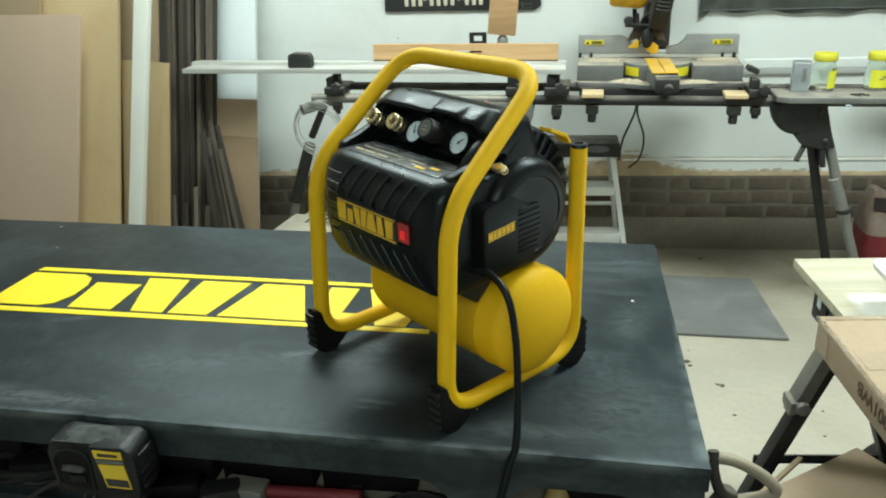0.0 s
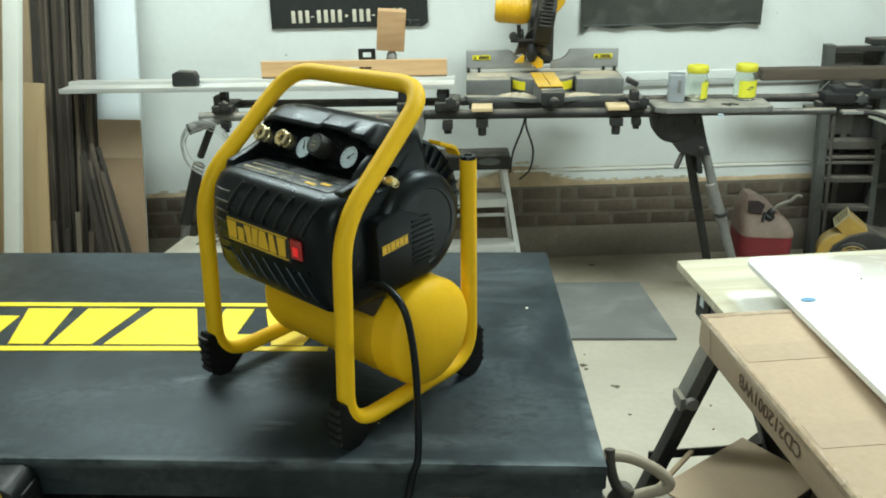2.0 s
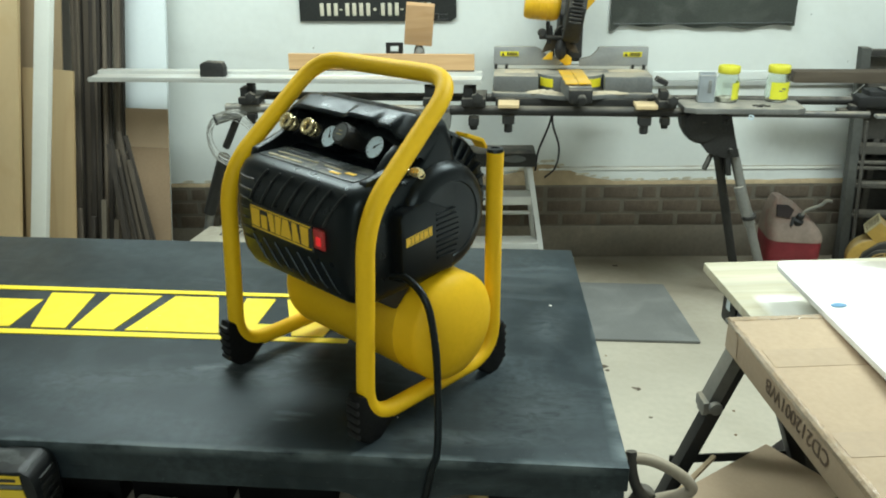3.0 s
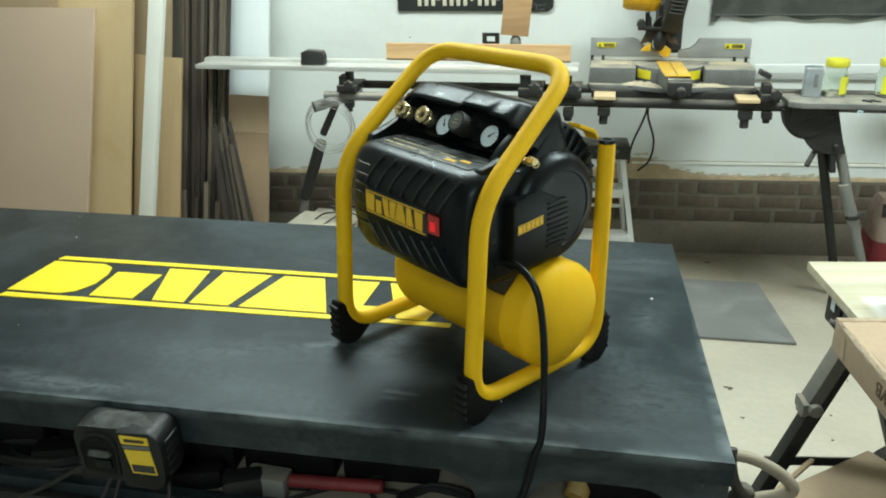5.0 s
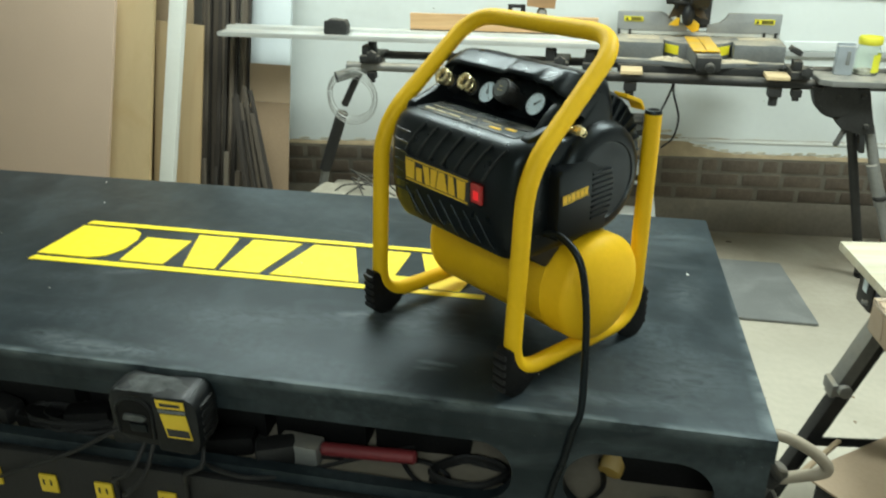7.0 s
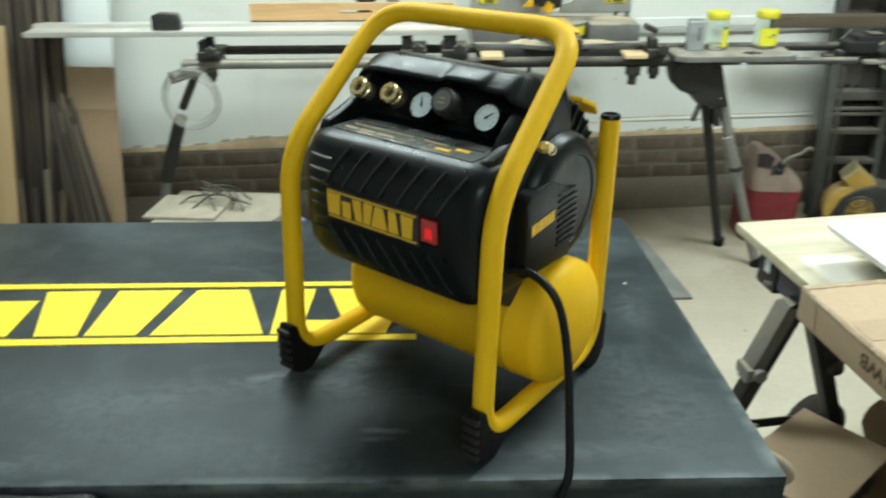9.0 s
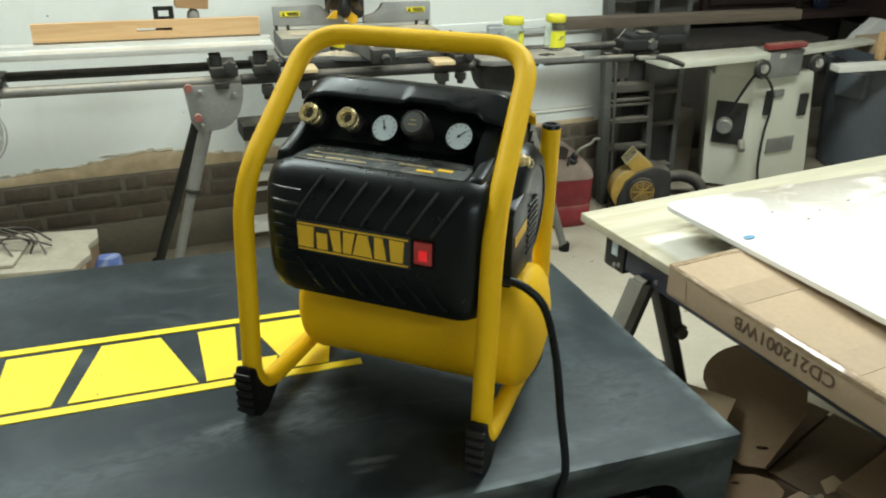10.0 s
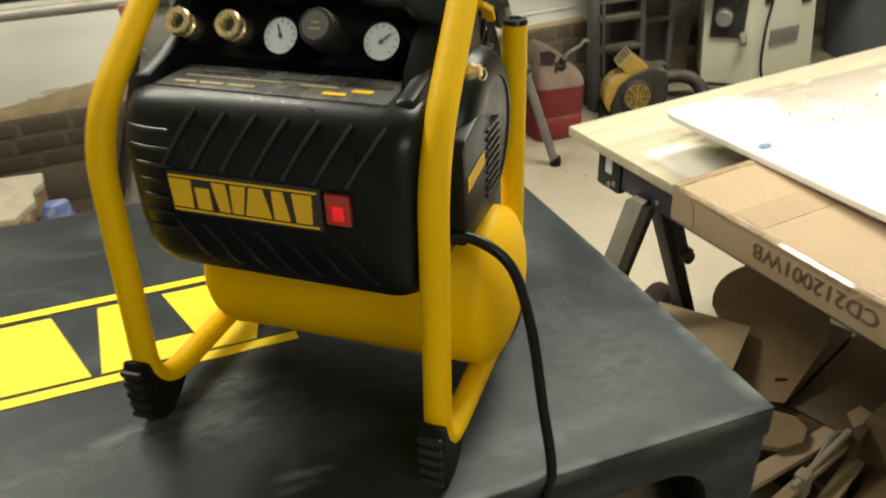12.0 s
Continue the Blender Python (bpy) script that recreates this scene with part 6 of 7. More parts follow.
part("rear_brace", bm, M["alu"], lad)
bm = BM()
box(bm, -0.155, 0.155, -0.07, 0.06, 0.482, 0.540, 0.008)
cap = part("top_cap", bm, M["black_dusty"], lad, "black plastic top cap with an oval emblem")
bm = BM()
prism(bm, [(0.07 + 0.045 * math.cos(a * 0.314), 0.517 + 0.014 * math.sin(a * 0.314)) for a in range(20)], "y", -0.0725, -0.0702)
part("emblem", bm, M["label_grey"], cap)

# ---- rubber mat ----
bm = BM()
prism(bm, [(0.30, 3.215), (0.962, 3.224), (0.908, 3.70), (0.28, 3.69)], "z", 0.0005, 0.012, 0.003)
solo("rubber_mat", bm, M["rubber_mat"], "dark grey rubber mat on the concrete floor", "mat")
rnd = random.Random(77)
for x, y, r in ((0.610, 3.046, 0.015), (0.620, 3.022, 0.010), (0.694, 2.918, 0.008), (0.706, 2.912, 0.011), (0.722, 2.755, 0.007), (0.737, 3.90, 0.016)):
    bm = BM()
    prism(bm, [(x + r * math.cos(a * 0.6) * rnd.uniform(0.5, 1.2), y + 0.8 * r * math.sin(a * 0.6) * rnd.uniform(0.5, 1.2)) for a in range(10)], "z", 0.0002, 0.0010)
    solo("floor_stain", bm, M["old_beam"], "small dark stain stuck on the concrete floor", "stain", group="stains on the floor")
rnd = random.Random(21)
bm = BM()
for i in range(24):
    x, y, s = rnd.uniform(0.45, 1.5), rnd.uniform(1.6, 3.8), rnd.uniform(0.002, 0.006)
    prism(bm, [(x + s * math.cos(a) * rnd.uniform(0.6, 1), y + s * math.sin(a) * rnd.uniform(0.5, 1)) for a in (0, 1, 2, 3, 4, 5)], "z", 0.0003, 0.002)
solo("floor_chips", bm, M["card_dark_shaded"], "small wood chips and dirt on the floor", "chips", kind="stuff")

# ---- gas can ----
gc = thing("gas_can", "dusty red plastic fuel can with a black spout", "fuel can", pose(1.397, 3.775, 0, 0, 0, 0) @ Matrix.Scale(1.07, 4))


def can_ring(x0, x1, half, z0, z1, power=0.4):
    """A rounded oblong ring whose height runs from z0 at its left end to z1 at its right."""
    ring = []
    for k in range(32):
        c, s = math.cos(math.pi * k / 16), math.sin(math.pi * k / 16)
        u = math.copysign(abs(c) ** power, c)
        ring.append(((x0 + x1) / 2 + (x1 - x0) / 2 * u, half * math.copysign(abs(s) ** power, s), (z0 + z1) / 2 + (z1 - z0) / 2 * u))
    return ring


bm = BM()
loft(bm, [can_ring(-0.090, 0.090, 0.087, 0, 0), can_ring(-0.098, 0.098, 0.095, 0.012, 0.012), can_ring(-0.098, 0.098, 0.095, 0.085, 0.085), can_ring(-0.095, 0.095, 0.092, 0.092, 0.092),
          can_ring(-0.098, 0.098, 0.095, 0.099, 0.099), can_ring(-0.098, 0.098, 0.095, 0.205, 0.198)])
part("can_body", bm, M["gas_red"], gc, "dull red can body")
bm = BM()
loft(bm, [can_ring(-0.100, 0.100, 0.097, 0.205, 0.198), can_ring(-0.100, 0.099, 0.096, 0.222, 0.214), can_ring(-0.098, 0.088, 0.088, 0.252, 0.236), can_ring(-0.092, 0.066, 0.072, 0.302, 0.262),
          can_ring(-0.086, 0.040, 0.054, 0.335, 0.287), can_ring(-0.078, 0.022, 0.042, 0.352, 0.303), can_ring(-0.062, 0.006, 0.026, 0.357, 0.318)])
shoulder = part("can_shoulder", bm, M["gas_dust"], gc, "sloping can top under pale dust")
# the grip's hollow is only a dark plate, with its shade as colour
bm = BM()
prism(bm, [(-0.030, -0.022), (0.018, -0.030), (0.034, 0.004), (0.012, 0.021), (-0.026, 0.022)], "y", -0.004, 0.004, 0.003, pose(-0.052, -0.0625, 0.313, -30, 0, 0))
part("grip_hollow_shade", bm, M["cabinet_red"], gc, "dark red plate for the shade inside the grip")
bm = BM()
lathe(bm, [(0.020, -0.012), (0.022, 0.0), (0.022, 0.014), (0.014, 0.018), (0.0125, 0.034), (0.009, 0.037)], aim((-0.004, -0.062, 0.270), (0.28, -0.35, 0.9)), 16)
collar = part("spout_collar", bm, M["black_soft"], gc)
bm = BM()
rod(bm, (-0.020, -0.070, 0.292), (-0.028, -0.086, 0.262), 0.006, 8, 0.002)
part("cap_tab", bm, M["black_soft"], collar)
bm = BM()
tube(bm, glide([(0.006, -0.074, 0.298), (0.018, -0.076, 0.318), (0.040, -0.076, 0.330), (0.066, -0.076, 0.340), (0.082, -0.076, 0.356), (0.094, -0.076, 0.358), (0.102, -0.076, 0.354)]), 0.0058, 10)
part("spout", bm, M["galv"], gc, "grey bent spout")

# ---- carpet blower ----
bw = thing("air_mover", "dusty yellow and black air mover on the floor", "blower", pose(1.725, 3.74, 0, 0, 0, -18) @ Matrix.Scale(0.82, 4))
bm = BM()
prism(bm, disc_poly(-0.008, 0.152, 0.120, 36), "y", -0.055, 0.055, 0.012)
part("scroll", bm, M["blower_yellow"], bw, "dusty yellow scroll housing")
bm = BM()
prism(bm, [(-0.062, 0.302), (-0.010, 0.364), (0.085, 0.290), (0.020, 0.220)], "y", -0.055, 0.055, 0.006)
outlet = part("outlet", bm, M["blower_yellow"], bw)
MOUTH = pose(-0.036, 0, 0.3335, 0, -50, 0)
bm = BM()
box(bm, -0.036, 0.036, -0.048, 0.048, 0.0005, 0.0030, 0, MOUTH)
part("mouth", bm, M["black"], outlet, "dark mouth behind the grille")
for k in range(4):
    bm = BM()
    box(bm, -0.024 + 0.016 * k - 0.0016, -0.024 + 0.016 * k + 0.0016, -0.048, 0.048, 0.003, 0.0062, 0, MOUTH)
    part("grille_bar", bm, M["blower_pale"], outlet)
for k in range(5):
    bm = BM()
    box(bm, -0.036, 0.036, -0.032 + 0.016 * k - 0.0014, -0.032 + 0.016 * k + 0.0014, 0.003, 0.0055, 0, MOUTH)
    part("grille_bar", bm, M["blower_pale"], outlet)
bm = BM()
tube(bm, [MOUTH @ Vector(p) for p in ((-0.040, -0.054, 0.002), (0.040, -0.054, 0.002), (0.040, 0.054, 0.002), (-0.040, 0.054, 0.002), (-0.040, -0.054, 0.002))], 0.006, 6)
part("outlet_rim", bm, M["blower_pale"], outlet)
bm = BM()
prism(bm, [(-0.090, 0.0), (0.15, 0.0), (0.19, 0.16), (0.17, 0.275), (0.080, 0.295), (0.000, 0.262), (-0.060, 0.205), (-0.092, 0.11)], "y", -0.075, 0.07, 0.014)
part("side_shell", bm, M["black_dusty"], bw, "dusty black side shell")
bm = BM()
lathe(bm, [(0.078, 0), (0.078, 0.010), (0.066, 0.014), (0.066, 0.006), (0.002, 0.006)], aim((0.030, -0.0745, 0.160), (0, -1, 0)), 28)
gr = part("intake_ring", bm, M["black_dusty"], bw)
for r in (0.02, 0.034, 0.048, 0.061):
    bm = BM()
    tube(bm, [(0.030 + r * math.cos(a * 0.3142), -0.087, 0.160 + r * math.sin(a * 0.3142)) for a in range(21)], 0.0026, 5)
    part("grille_ring", bm, M["blower_yellow"], gr)
for k in range(4):
    bm = BM()
    box(bm, -0.064, 0.064, -0.089, -0.085, -0.002, 0.002, 0, Matrix.Translation((0.030, 0, 0.160)) @ Matrix.Rotation(k * math.pi / 4, 4, "Y"))
    part("grille_spoke", bm, M["blower_yellow"], gr)
bm = BM()
box(bm, -0.12, 0.14, -0.07, 0.07, 0, 0.045, 0.01)
part("base_foot", bm, M["black_dusty"], bw)
bm = BM()
tube(bm, glide([(0.17, 0.05, 0.10), (0.26, 0.04, 0.13), (0.34, 0.03, 0.11), (0.38, 0.0, 0.05), (0.36, -0.05, 0.03), (0.24, -0.06, 0.035)]), 0.028, 10)
solo("dust_hose", bm, M["black_dusty"], "dusty black hose curled on the floor", "hose", pose(1.74, 3.85, 0, 0, 0, -18))
bm = BM()
box(bm, -0.18, 0.2, -0.08, 0.10, 0, 0.03, 0.006)
solo("floor_slab", bm, M["black_dusty"], "dusty dark board on the floor beside the machine", "board", pose(2.10, 3.78, 0, 0, 0, -10))

# ---- wooden ladders that lean by the wall's end ----


def slat_ladder(x0, x1, y0, y1, h, rungs, post=0.024, slant=0.0, bar=0.022):
    """Two side rails, flat rungs with dust on top and a bar across the head."""
    t = thing("wooden_ladder", "dusty dark wooden ladder leaning by the wall end", "ladder", pose(0, 0, 0), group="ladders by the wall end")
    for xa, w in ((x0, post), (x1 - 0.024, 0.024)):
        b = BM()
        loft(b, [[(xa + slant * z / h, y0 + (y1 - y0) * z / h, z), (xa + w + slant * z / h, y0 + (y1 - y0) * z / h, z),
                  (xa + w + slant * z / h, y0 + (y1 - y0) * z / h + 0.045, z), (xa + slant * z / h, y0 + (y1 - y0) * z / h + 0.045, z)] for z in (0, h * 0.5, h)])
        part("side_rail", b, M["rail_grey"], t)
    for z, thick in rungs:
        y = y0 + (y1 - y0) * z / h
        dx = slant * z / h
        b = BM()
        box(b, x0 + post + dx - 0.002, x1 - 0.022 + dx, y - 0.01, y + 0.05, z - thick, z, 0.002)
        part("rung", b, M["slat_grey"], t)
    if slant:
        b = BM()
        rod(b, (x0 + post + 0.012, y0 - 0.008, 0), (x0 + post + 0.012 + slant * 0.7, y0 + (y1 - y0) * 0.7 - 0.008, h * 0.7), 0.007, 8)
        part("inner_strip", b, M["slat_grey"], t)
    b = BM()
    box(b, x0 + post + slant - 0.002, x1 + 0.03 + slant, y1 + 0.004, y1 + 0.030, h - bar - 0.006, h - 0.006, 0.004)
    part("head_bar", b, M["dark_slat"], t)
    return t


tall = slat_ladder(1.648, 1.895, 3.87, 3.90, 0.925, ((0.13, 0.016), (0.27, 0.016), (0.398, 0.020), (0.466, 0.012), (0.486, 0.010), (0.550, 0.034)), 0.034, -0.050)
slat_ladder(1.86, 2.05, 3.92, 3.96, 0.90, ((0.15, 0.016), (0.35, 0.016), (0.50, 0.018), (0.66, 0.016)))
bm = BM()
box(bm, 1.660, 2.060, 3.962, 3.980, 0.0, 0.900, 0.002)
solo("dark_board", bm, M["dark_slat"], "dark board standing behind the ladder", "board")
bm = BM()
box(bm, 1.640, 1.765, 3.948, 3.960, 0.56, 0.886, 0.002, None)
box(bm, 1.655, 1.680, 3.948, 3.960, 0.0, 0.56, 0.002)
box(bm, 1.725, 1.750, 3.948, 3.960, 0.0, 0.56, 0.002)
solo("grey_panel", bm, M["slat_grey"], "grey dusty panel on two legs behind the ladder rungs", "panel")
bm = BM()
box(bm, 1.768, 2.02, 3.905, 3.975, 0.9205, 0.9445, 0.004)
solo("slim_case", bm, M["black_dusty"], "slim dark case lying on the ladder heads", "case")
# clutter on the stand end: black straps and clamps
st = thing("clamp_heap", "heap of dusty black clamps on the stand end", "clamps", pose(1.55, 3.545, 0.772))
for x0, x1, y0, y1, z0, z1, mt in ((-0.085, 0.020, -0.03, 0.05, 0.010, 0.044, "black_soft"), (-0.045, 0.075, -0.01, 0.07, 0.0, 0.060, "black_soft"), (0.0, 0.05, 0.0, 0.05, 0.060, 0.068, "black_dusty"),
                                   (0.070, 0.215, 0.0, 0.05, 0.018, 0.046, "black_soft"), (-0.10, -0.05, -0.02, 0.03, -0.012, 0.012, "black_dusty"), (-0.03, 0.04, -0.065, -0.03, -0.022, -0.010, "steel_grey"),
                                   (-0.13, 0.10, 0.01, 0.05, -0.024, -0.008, "black_dusty")):
    bm = BM()
    box(bm, x0, x1, y0, y1, z0, z1, 0.004)
    part("clamp_bar", bm, M[mt], st)
bm = BM()
prism(bm, [((0.024 if k % 2 else 0.016) * math.cos(k * math.pi / 6), (0.024 if k % 2 else 0.016) * math.sin(k * math.pi / 6)) for k in range(12)], "y", -0.024, 0.0, 0.004, pose(0.04, -0.012, 0.026))
part("clamp_grip", bm, M["pipe_dark"], st, "worn star grip")
bm = BM()
rod(bm, (-0.098, 0.0, 0.050), (-0.066, 0.0, 0.084), 0.0022, 6)
part("pin", bm, M["chrome"], st, "bright thin pin")
bm = BM()
tube(bm, glide([(0.02, -0.05, -0.014), (0.08, -0.055, -0.020), (0.14, -0.055, -0.040), (0.17, -0.055, -0.052)]), 0.010, 8)
part("strap", bm, M["black_dusty"], st, "bent handle")
bm = BM()
box(bm, 1.335, 2.52, 3.83, 3.90, 0.808, 0.850, 0.003)
solo("old_beam", bm, M["old_beam"], "long weathered wooden beam lying across the ladders", "beam", pose(0, -0.02, 0, 0, 0, 0))
# grey strip stands for the ledge's shaded underside
bm = BM()
box(bm, 0.85, 1.90, -0.014, -0.002, 0.752, 0.7735, 0.002)
solo("ledge_underside", bm, M["ledge_shade"], "grey strip painted as the shaded underside of the wall ledge", "batten", WALL, kind="structure")
bm = BM()
prism(bm, [(-0.001, 0.775), (-0.005, 0.775), (-0.005, 0.808), (-0.001, 0.811)], "x", 0.85, 1.90, 0.001)
solo("wall_ledge", bm, M["plaster"], "white painted ledge along the wall", "ledge", WALL, kind="structure")

# ---- jointer ----
jn = thing("jointer", "off-white jointer machine on a metal cabinet", "machine", pose(0, 0, 0))
low = [(2.411, 3.825), (2.782, 3.87), (2.80, 4.12), (2.36, 4.15), (2.246, 3.955)]
high = [(2.340, 3.825), (2.710, 3.87), (2.73, 4.12), (2.30, 4.15), (2.200, 3.955)]
bm = BM()
rings = []
for z, f in ((0.02, 0.99), (0.03, 1.0), (0.54, 1.0), (0.555, 0.985)):
    k = z / 0.55
    ring = [(a + (c - a) * k, b + (d - b) * k) for (a, b), (c, d) in zip(low, high)]
    mx, my = sum(p[0] for p in ring) / 5, sum(p[1] for p in ring) / 5
    rings.append([(mx + (x - mx) * f, my + (y - my) * f, z) for x, y in ring])
loft(bm, rings)
cabn = part("cabinet", bm, M["machine"], jn, "off-white painted steel cabinet")
for x, z, w, h, mt in ((2.425, 0.375, 0.038, 0.115, "black_dusty"), (2.645, 0.35, 0.05, 0.105, "black_dusty"), (2.475, 0.455, 0.055, 0.035, "steel_grey"), (2.485, 0.185, 0.165, 0.07, "steel_grey")):
    bm = BM()
    box(bm, 0, w, -0.012, 0.0, 0, h, 0.003, pose(x, 3.825 + (x - 2.41 + 0.07 * z / 0.55) * 0.121, z, 0, 0, 6.9))
    part("switch_plate", bm, M[mt], jn)
for k in range(4):
    bm = BM()
    box(bm, 0.02 + 0.034 * k, 0.040 + 0.034 * k, -0.0125, -0.0122, 0.02, 0.05, 0, pose(2.485, 3.825 + 0.1 * 0.121, 0.185, 0, 0, 6.9))
    part("print_bar", bm, M["galv"], jn)
gd = math.degrees(math.atan2(3.955 - 3.825, 2.215 - 2.372))
SIDE = pose(2.368, 3.825, 0, 0, 0, gd)
bm = BM()
box(bm, 0.025, 0.165, -0.004, 0.012, 0.235, 0.435, 0.004, SIDE)
hatch = part("hatch", bm, M["black_dusty"], jn, "dark open hatch")
bm = BM()
rod(bm, SIDE @ Vector((0.115, 0.005, 0.33)), SIDE @ Vector((0.115, 0.055, 0.325)), 0.036, 20, 0.006)
part("pulley", bm, M["steel_grey"], hatch)
bm = BM()
rod(bm, SIDE @ Vector((0.03, 0.005, 0.255)), SIDE @ Vector((0.02, 0.06, 0.225)), 0.016, 12, 0.004)
part("plug", bm, M["steel_grey"], jn)
bm = BM()
prism(bm, [(1.80, 3.70), (1.90, 3.70), (2.34, 3.745), (2.37, 3.90), (1.776, 3.85)], "z", 0.652, 0.682, 0.004)
part("infeed_bed", bm, M["machine"], jn, "pale dusty jointer bed")
bm = BM()
prism(bm, [(2.44, 3.80), (3.18, 3.97), (3.18, 4.05), (2.44, 3.92)], "z", 0.642, 0.664, 0.004)
part("outfeed_bed", bm, M["machine"], jn)
bm = BM()
prism(bm, [(2.35, 3.79), (2.59, 3.825), (2.60, 3.97), (2.36, 3.95)], "z", 0.553, 0.676, 0.008)
part("cutter_block", bm, M["steel_grey"], jn)
bm = BM()
prism(bm, [(2.205, 3.93), (2.33, 3.82), (2.36, 3.97), (2.25, 4.02)], "z", 0.553, 0.653, 0.01)
part("bed_support", bm, M["machine"], jn)
bm = BM()
prism(bm, [(2.355, 3.78), (2.58, 3.80), (2.59, 3.85), (2.36, 3.83)], "z", 0.685, 0.710, 0.008)
part("cutter_guard", bm, M["red_paint"], jn, "faded red cutter guard")
for x, y, z in ((2.289, 3.735, 0.622), (2.611, 3.77, 0.622)):
    bm = BM()
    lathe(bm, [(0.012, 0), (0.034, 0.004), (0.040, 0.012), (0.036, 0.024), (0.012, 0.028), (0.012, 0.012)], aim((x, y, z), (-0.1, -1, 0.1)), 24)
    part("handwheel", bm, M["black_dusty"], jn, "black handwheel")
    bm = BM()
    lathe(bm, [(0.012, 0.012), (0.020, 0.03), (0.008, 0.034)], aim((x, y, z), (-0.1, -1, 0.1)), 16)
    part("hub", bm, M["chrome"], jn)
bm = BM()
tube(bm, glide([(2.30, 3.74, 0.62), (2.36, 3.77, 0.57), (2.43, 3.80, 0.50), (2.45, 3.812, 0.40), (2.435, 3.81, 0.28), (2.44, 3.81, 0.12), (2.46, 3.80, 0.02)]), 0.006, 8)
tube(bm, glide([(2.29, 3.74, 0.62), (2.26, 3.78, 0.52), (2.25, 3.84, 0.40)]), 0.006, 8)
part("machine_cord", bm, M["black_soft"], jn)

# ---- waste bin and what lies on it ----
bn = thing("waste_bin", "large grey-blue plastic waste bin", "bin", pose(3.27, 4.02, 0))
bm = BM()
lathe(bm, [(0.20, 0.0), (0.21, 0.01), (0.255, 0.52), (0.275, 0.525), (0.275, 0.56), (0.26, 0.565), (0.245, 0.55), (0.20, 0.03)], None, 40)
part("bin_body", bm, M["bin_grey"], bn)
for a in (200, 290):
    bm = BM()
    box(bm, -0.07, 0.07, -0.02, 0.03, -0.09, 0.03, 0.008, Matrix.Rotation(radians(a + 90), 4, "Z") @ Matrix.Translation((0, -0.275, 0.49)))
    part("bin_handle", bm, M["bin_grey"], bn)
bm = BM()
prism(bm, [(-0.35, -0.20), (0.25, -0.24), (0.26, -0.17), (-0.34, -0.13)], "z", 0.0, 0.03, 0.003)
solo("white_plank", bm, M["stud"], "white painted plank lying across the bin", "plank", pose(3.10, 3.98, 0.566, 0, 0, 2))
bm = BM()
box(bm, 0.0, 0.25, -0.20, 0.10, 0, 0.07, 0.004)
solo("carton", bm, M["card"], "small tan carton on the plank", "carton", pose(3.12, 3.98, 0.5965, 0, 0, 3))
bm = BM()
box(bm, 0, 0.02, -0.16, -0.12, 0, 0.13, 0.002)
solo("stick", bm, M["pine"], "pale wooden stick standing in the bin", "stick", pose(3.04, 3.98, 0.5965, 0, -3, 0))

# ---- cabinets in the dark alcove ----
wc = thing("wall_cabinet", "dark red-brown wooden cabinet on the alcove wall", "cabinet", pose(0, 4.70, 0))
for i in range(3):
    bm = BM()
    box(bm, 2.02 + 0.62 * i, 2.62 + 0.62 * i, 0, 0.295, 0.70, 1.9, 0.004)
    cd = part("cabinet_body", bm, M["cabinet_red"], wc)
    bm = BM()
    box(bm, 2.05 + 0.62 * i, 2.59 + 0.62 * i, -0.02, -0.001, 0.73, 1.87, 0.006)
    part("cabinet_door", bm, M["cabinet_red"], cd)
bm = BM()
box(bm, 1.95, 3.30, 4.45, 4.99, 0.55, 0.58, 0.003)
solo("alcove_shelf", bm, M["dark_wall"], "dark wooden shelf in the alcove", "shelf", kind="structure")
bm = BM()
box(bm, 1.95, 3.30, 4.47, 4.50, 0.0, 0.55, 0.003)
solo("alcove_panel", bm, M["dark_wall"], "dark panel under the alcove shelf", "panel", kind="structure")
bm = BM()
rings = []
for k in range(9):
    z = 0.16 * k / 8
    r = 0.055 * math.sin(math.pi * (0.12 + 0.80 * k / 8)) ** 0.6
    rings.append([(r * math.cos(a * math.pi / 10) * (1 + 0.30 * noise.noise((math.cos(a * 0.314) * 2, math.sin(a * 0.314) * 2, z * 18))), r * 0.7 * math.sin(a * math.pi / 10) * (1 + 0.3 * noise.noise((a * 0.5, z * 20, 2))), z) for a in range(20)])
loft(bm, rings)
solo("blue_bag", bm, M["bag_dark"], "crumpled dark blue bag on a cabinet ledge", "bag", pose(3.36, 4.62, 0.7005))
bm = BM()
box(bm, 3.10, 3.62, 4.52, 4.679, 0.670, 0.700, 0.003)
solo("cabinet_ledge", bm, M["cabinet_red"], "dark wooden ledge along the cabinet foot", "ledge", kind="structure")
bm = BM()
prism(bm, [(3.34, 0.47), (3.84, 0.45), (3.84, 0.60), (3.66, 0.665), (3.55, 0.68), (3.44, 0.60)], "y", 4.36, 4.44, 0.01)
solo("pale_cover", bm, M["far_wall"], "pale dusty cover hanging at the alcove end", "cover", kind="structure")
sc = thing("side_cupboard", "dark wooden cupboard hung beside the alcove", "cupboard", pose(0, 0, 0))
bm = BM()
box(bm, 3.64, 3.899, 3.7, 4.98, 0.615, 1.95, 0.004)
part("cupboard_body", bm, M["cabinet_red"], sc)
for y0 in (3.715, 4.35):
    bm = BM()
    box(bm, 3.622, 3.6395, y0, y0 + 0.615, 0.635, 1.93, 0.005)
    part("cupboard_door", bm, M["cabinet_red"], sc)

# ---- table on sawhorses ----
TB = pose(0.735, 2.412, 0, 0, 0, 7.8)
tb = thing("work_table_board", "pale plywood board lying on two sawhorses", "table board", TB)
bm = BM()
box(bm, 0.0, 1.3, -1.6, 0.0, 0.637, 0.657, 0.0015)
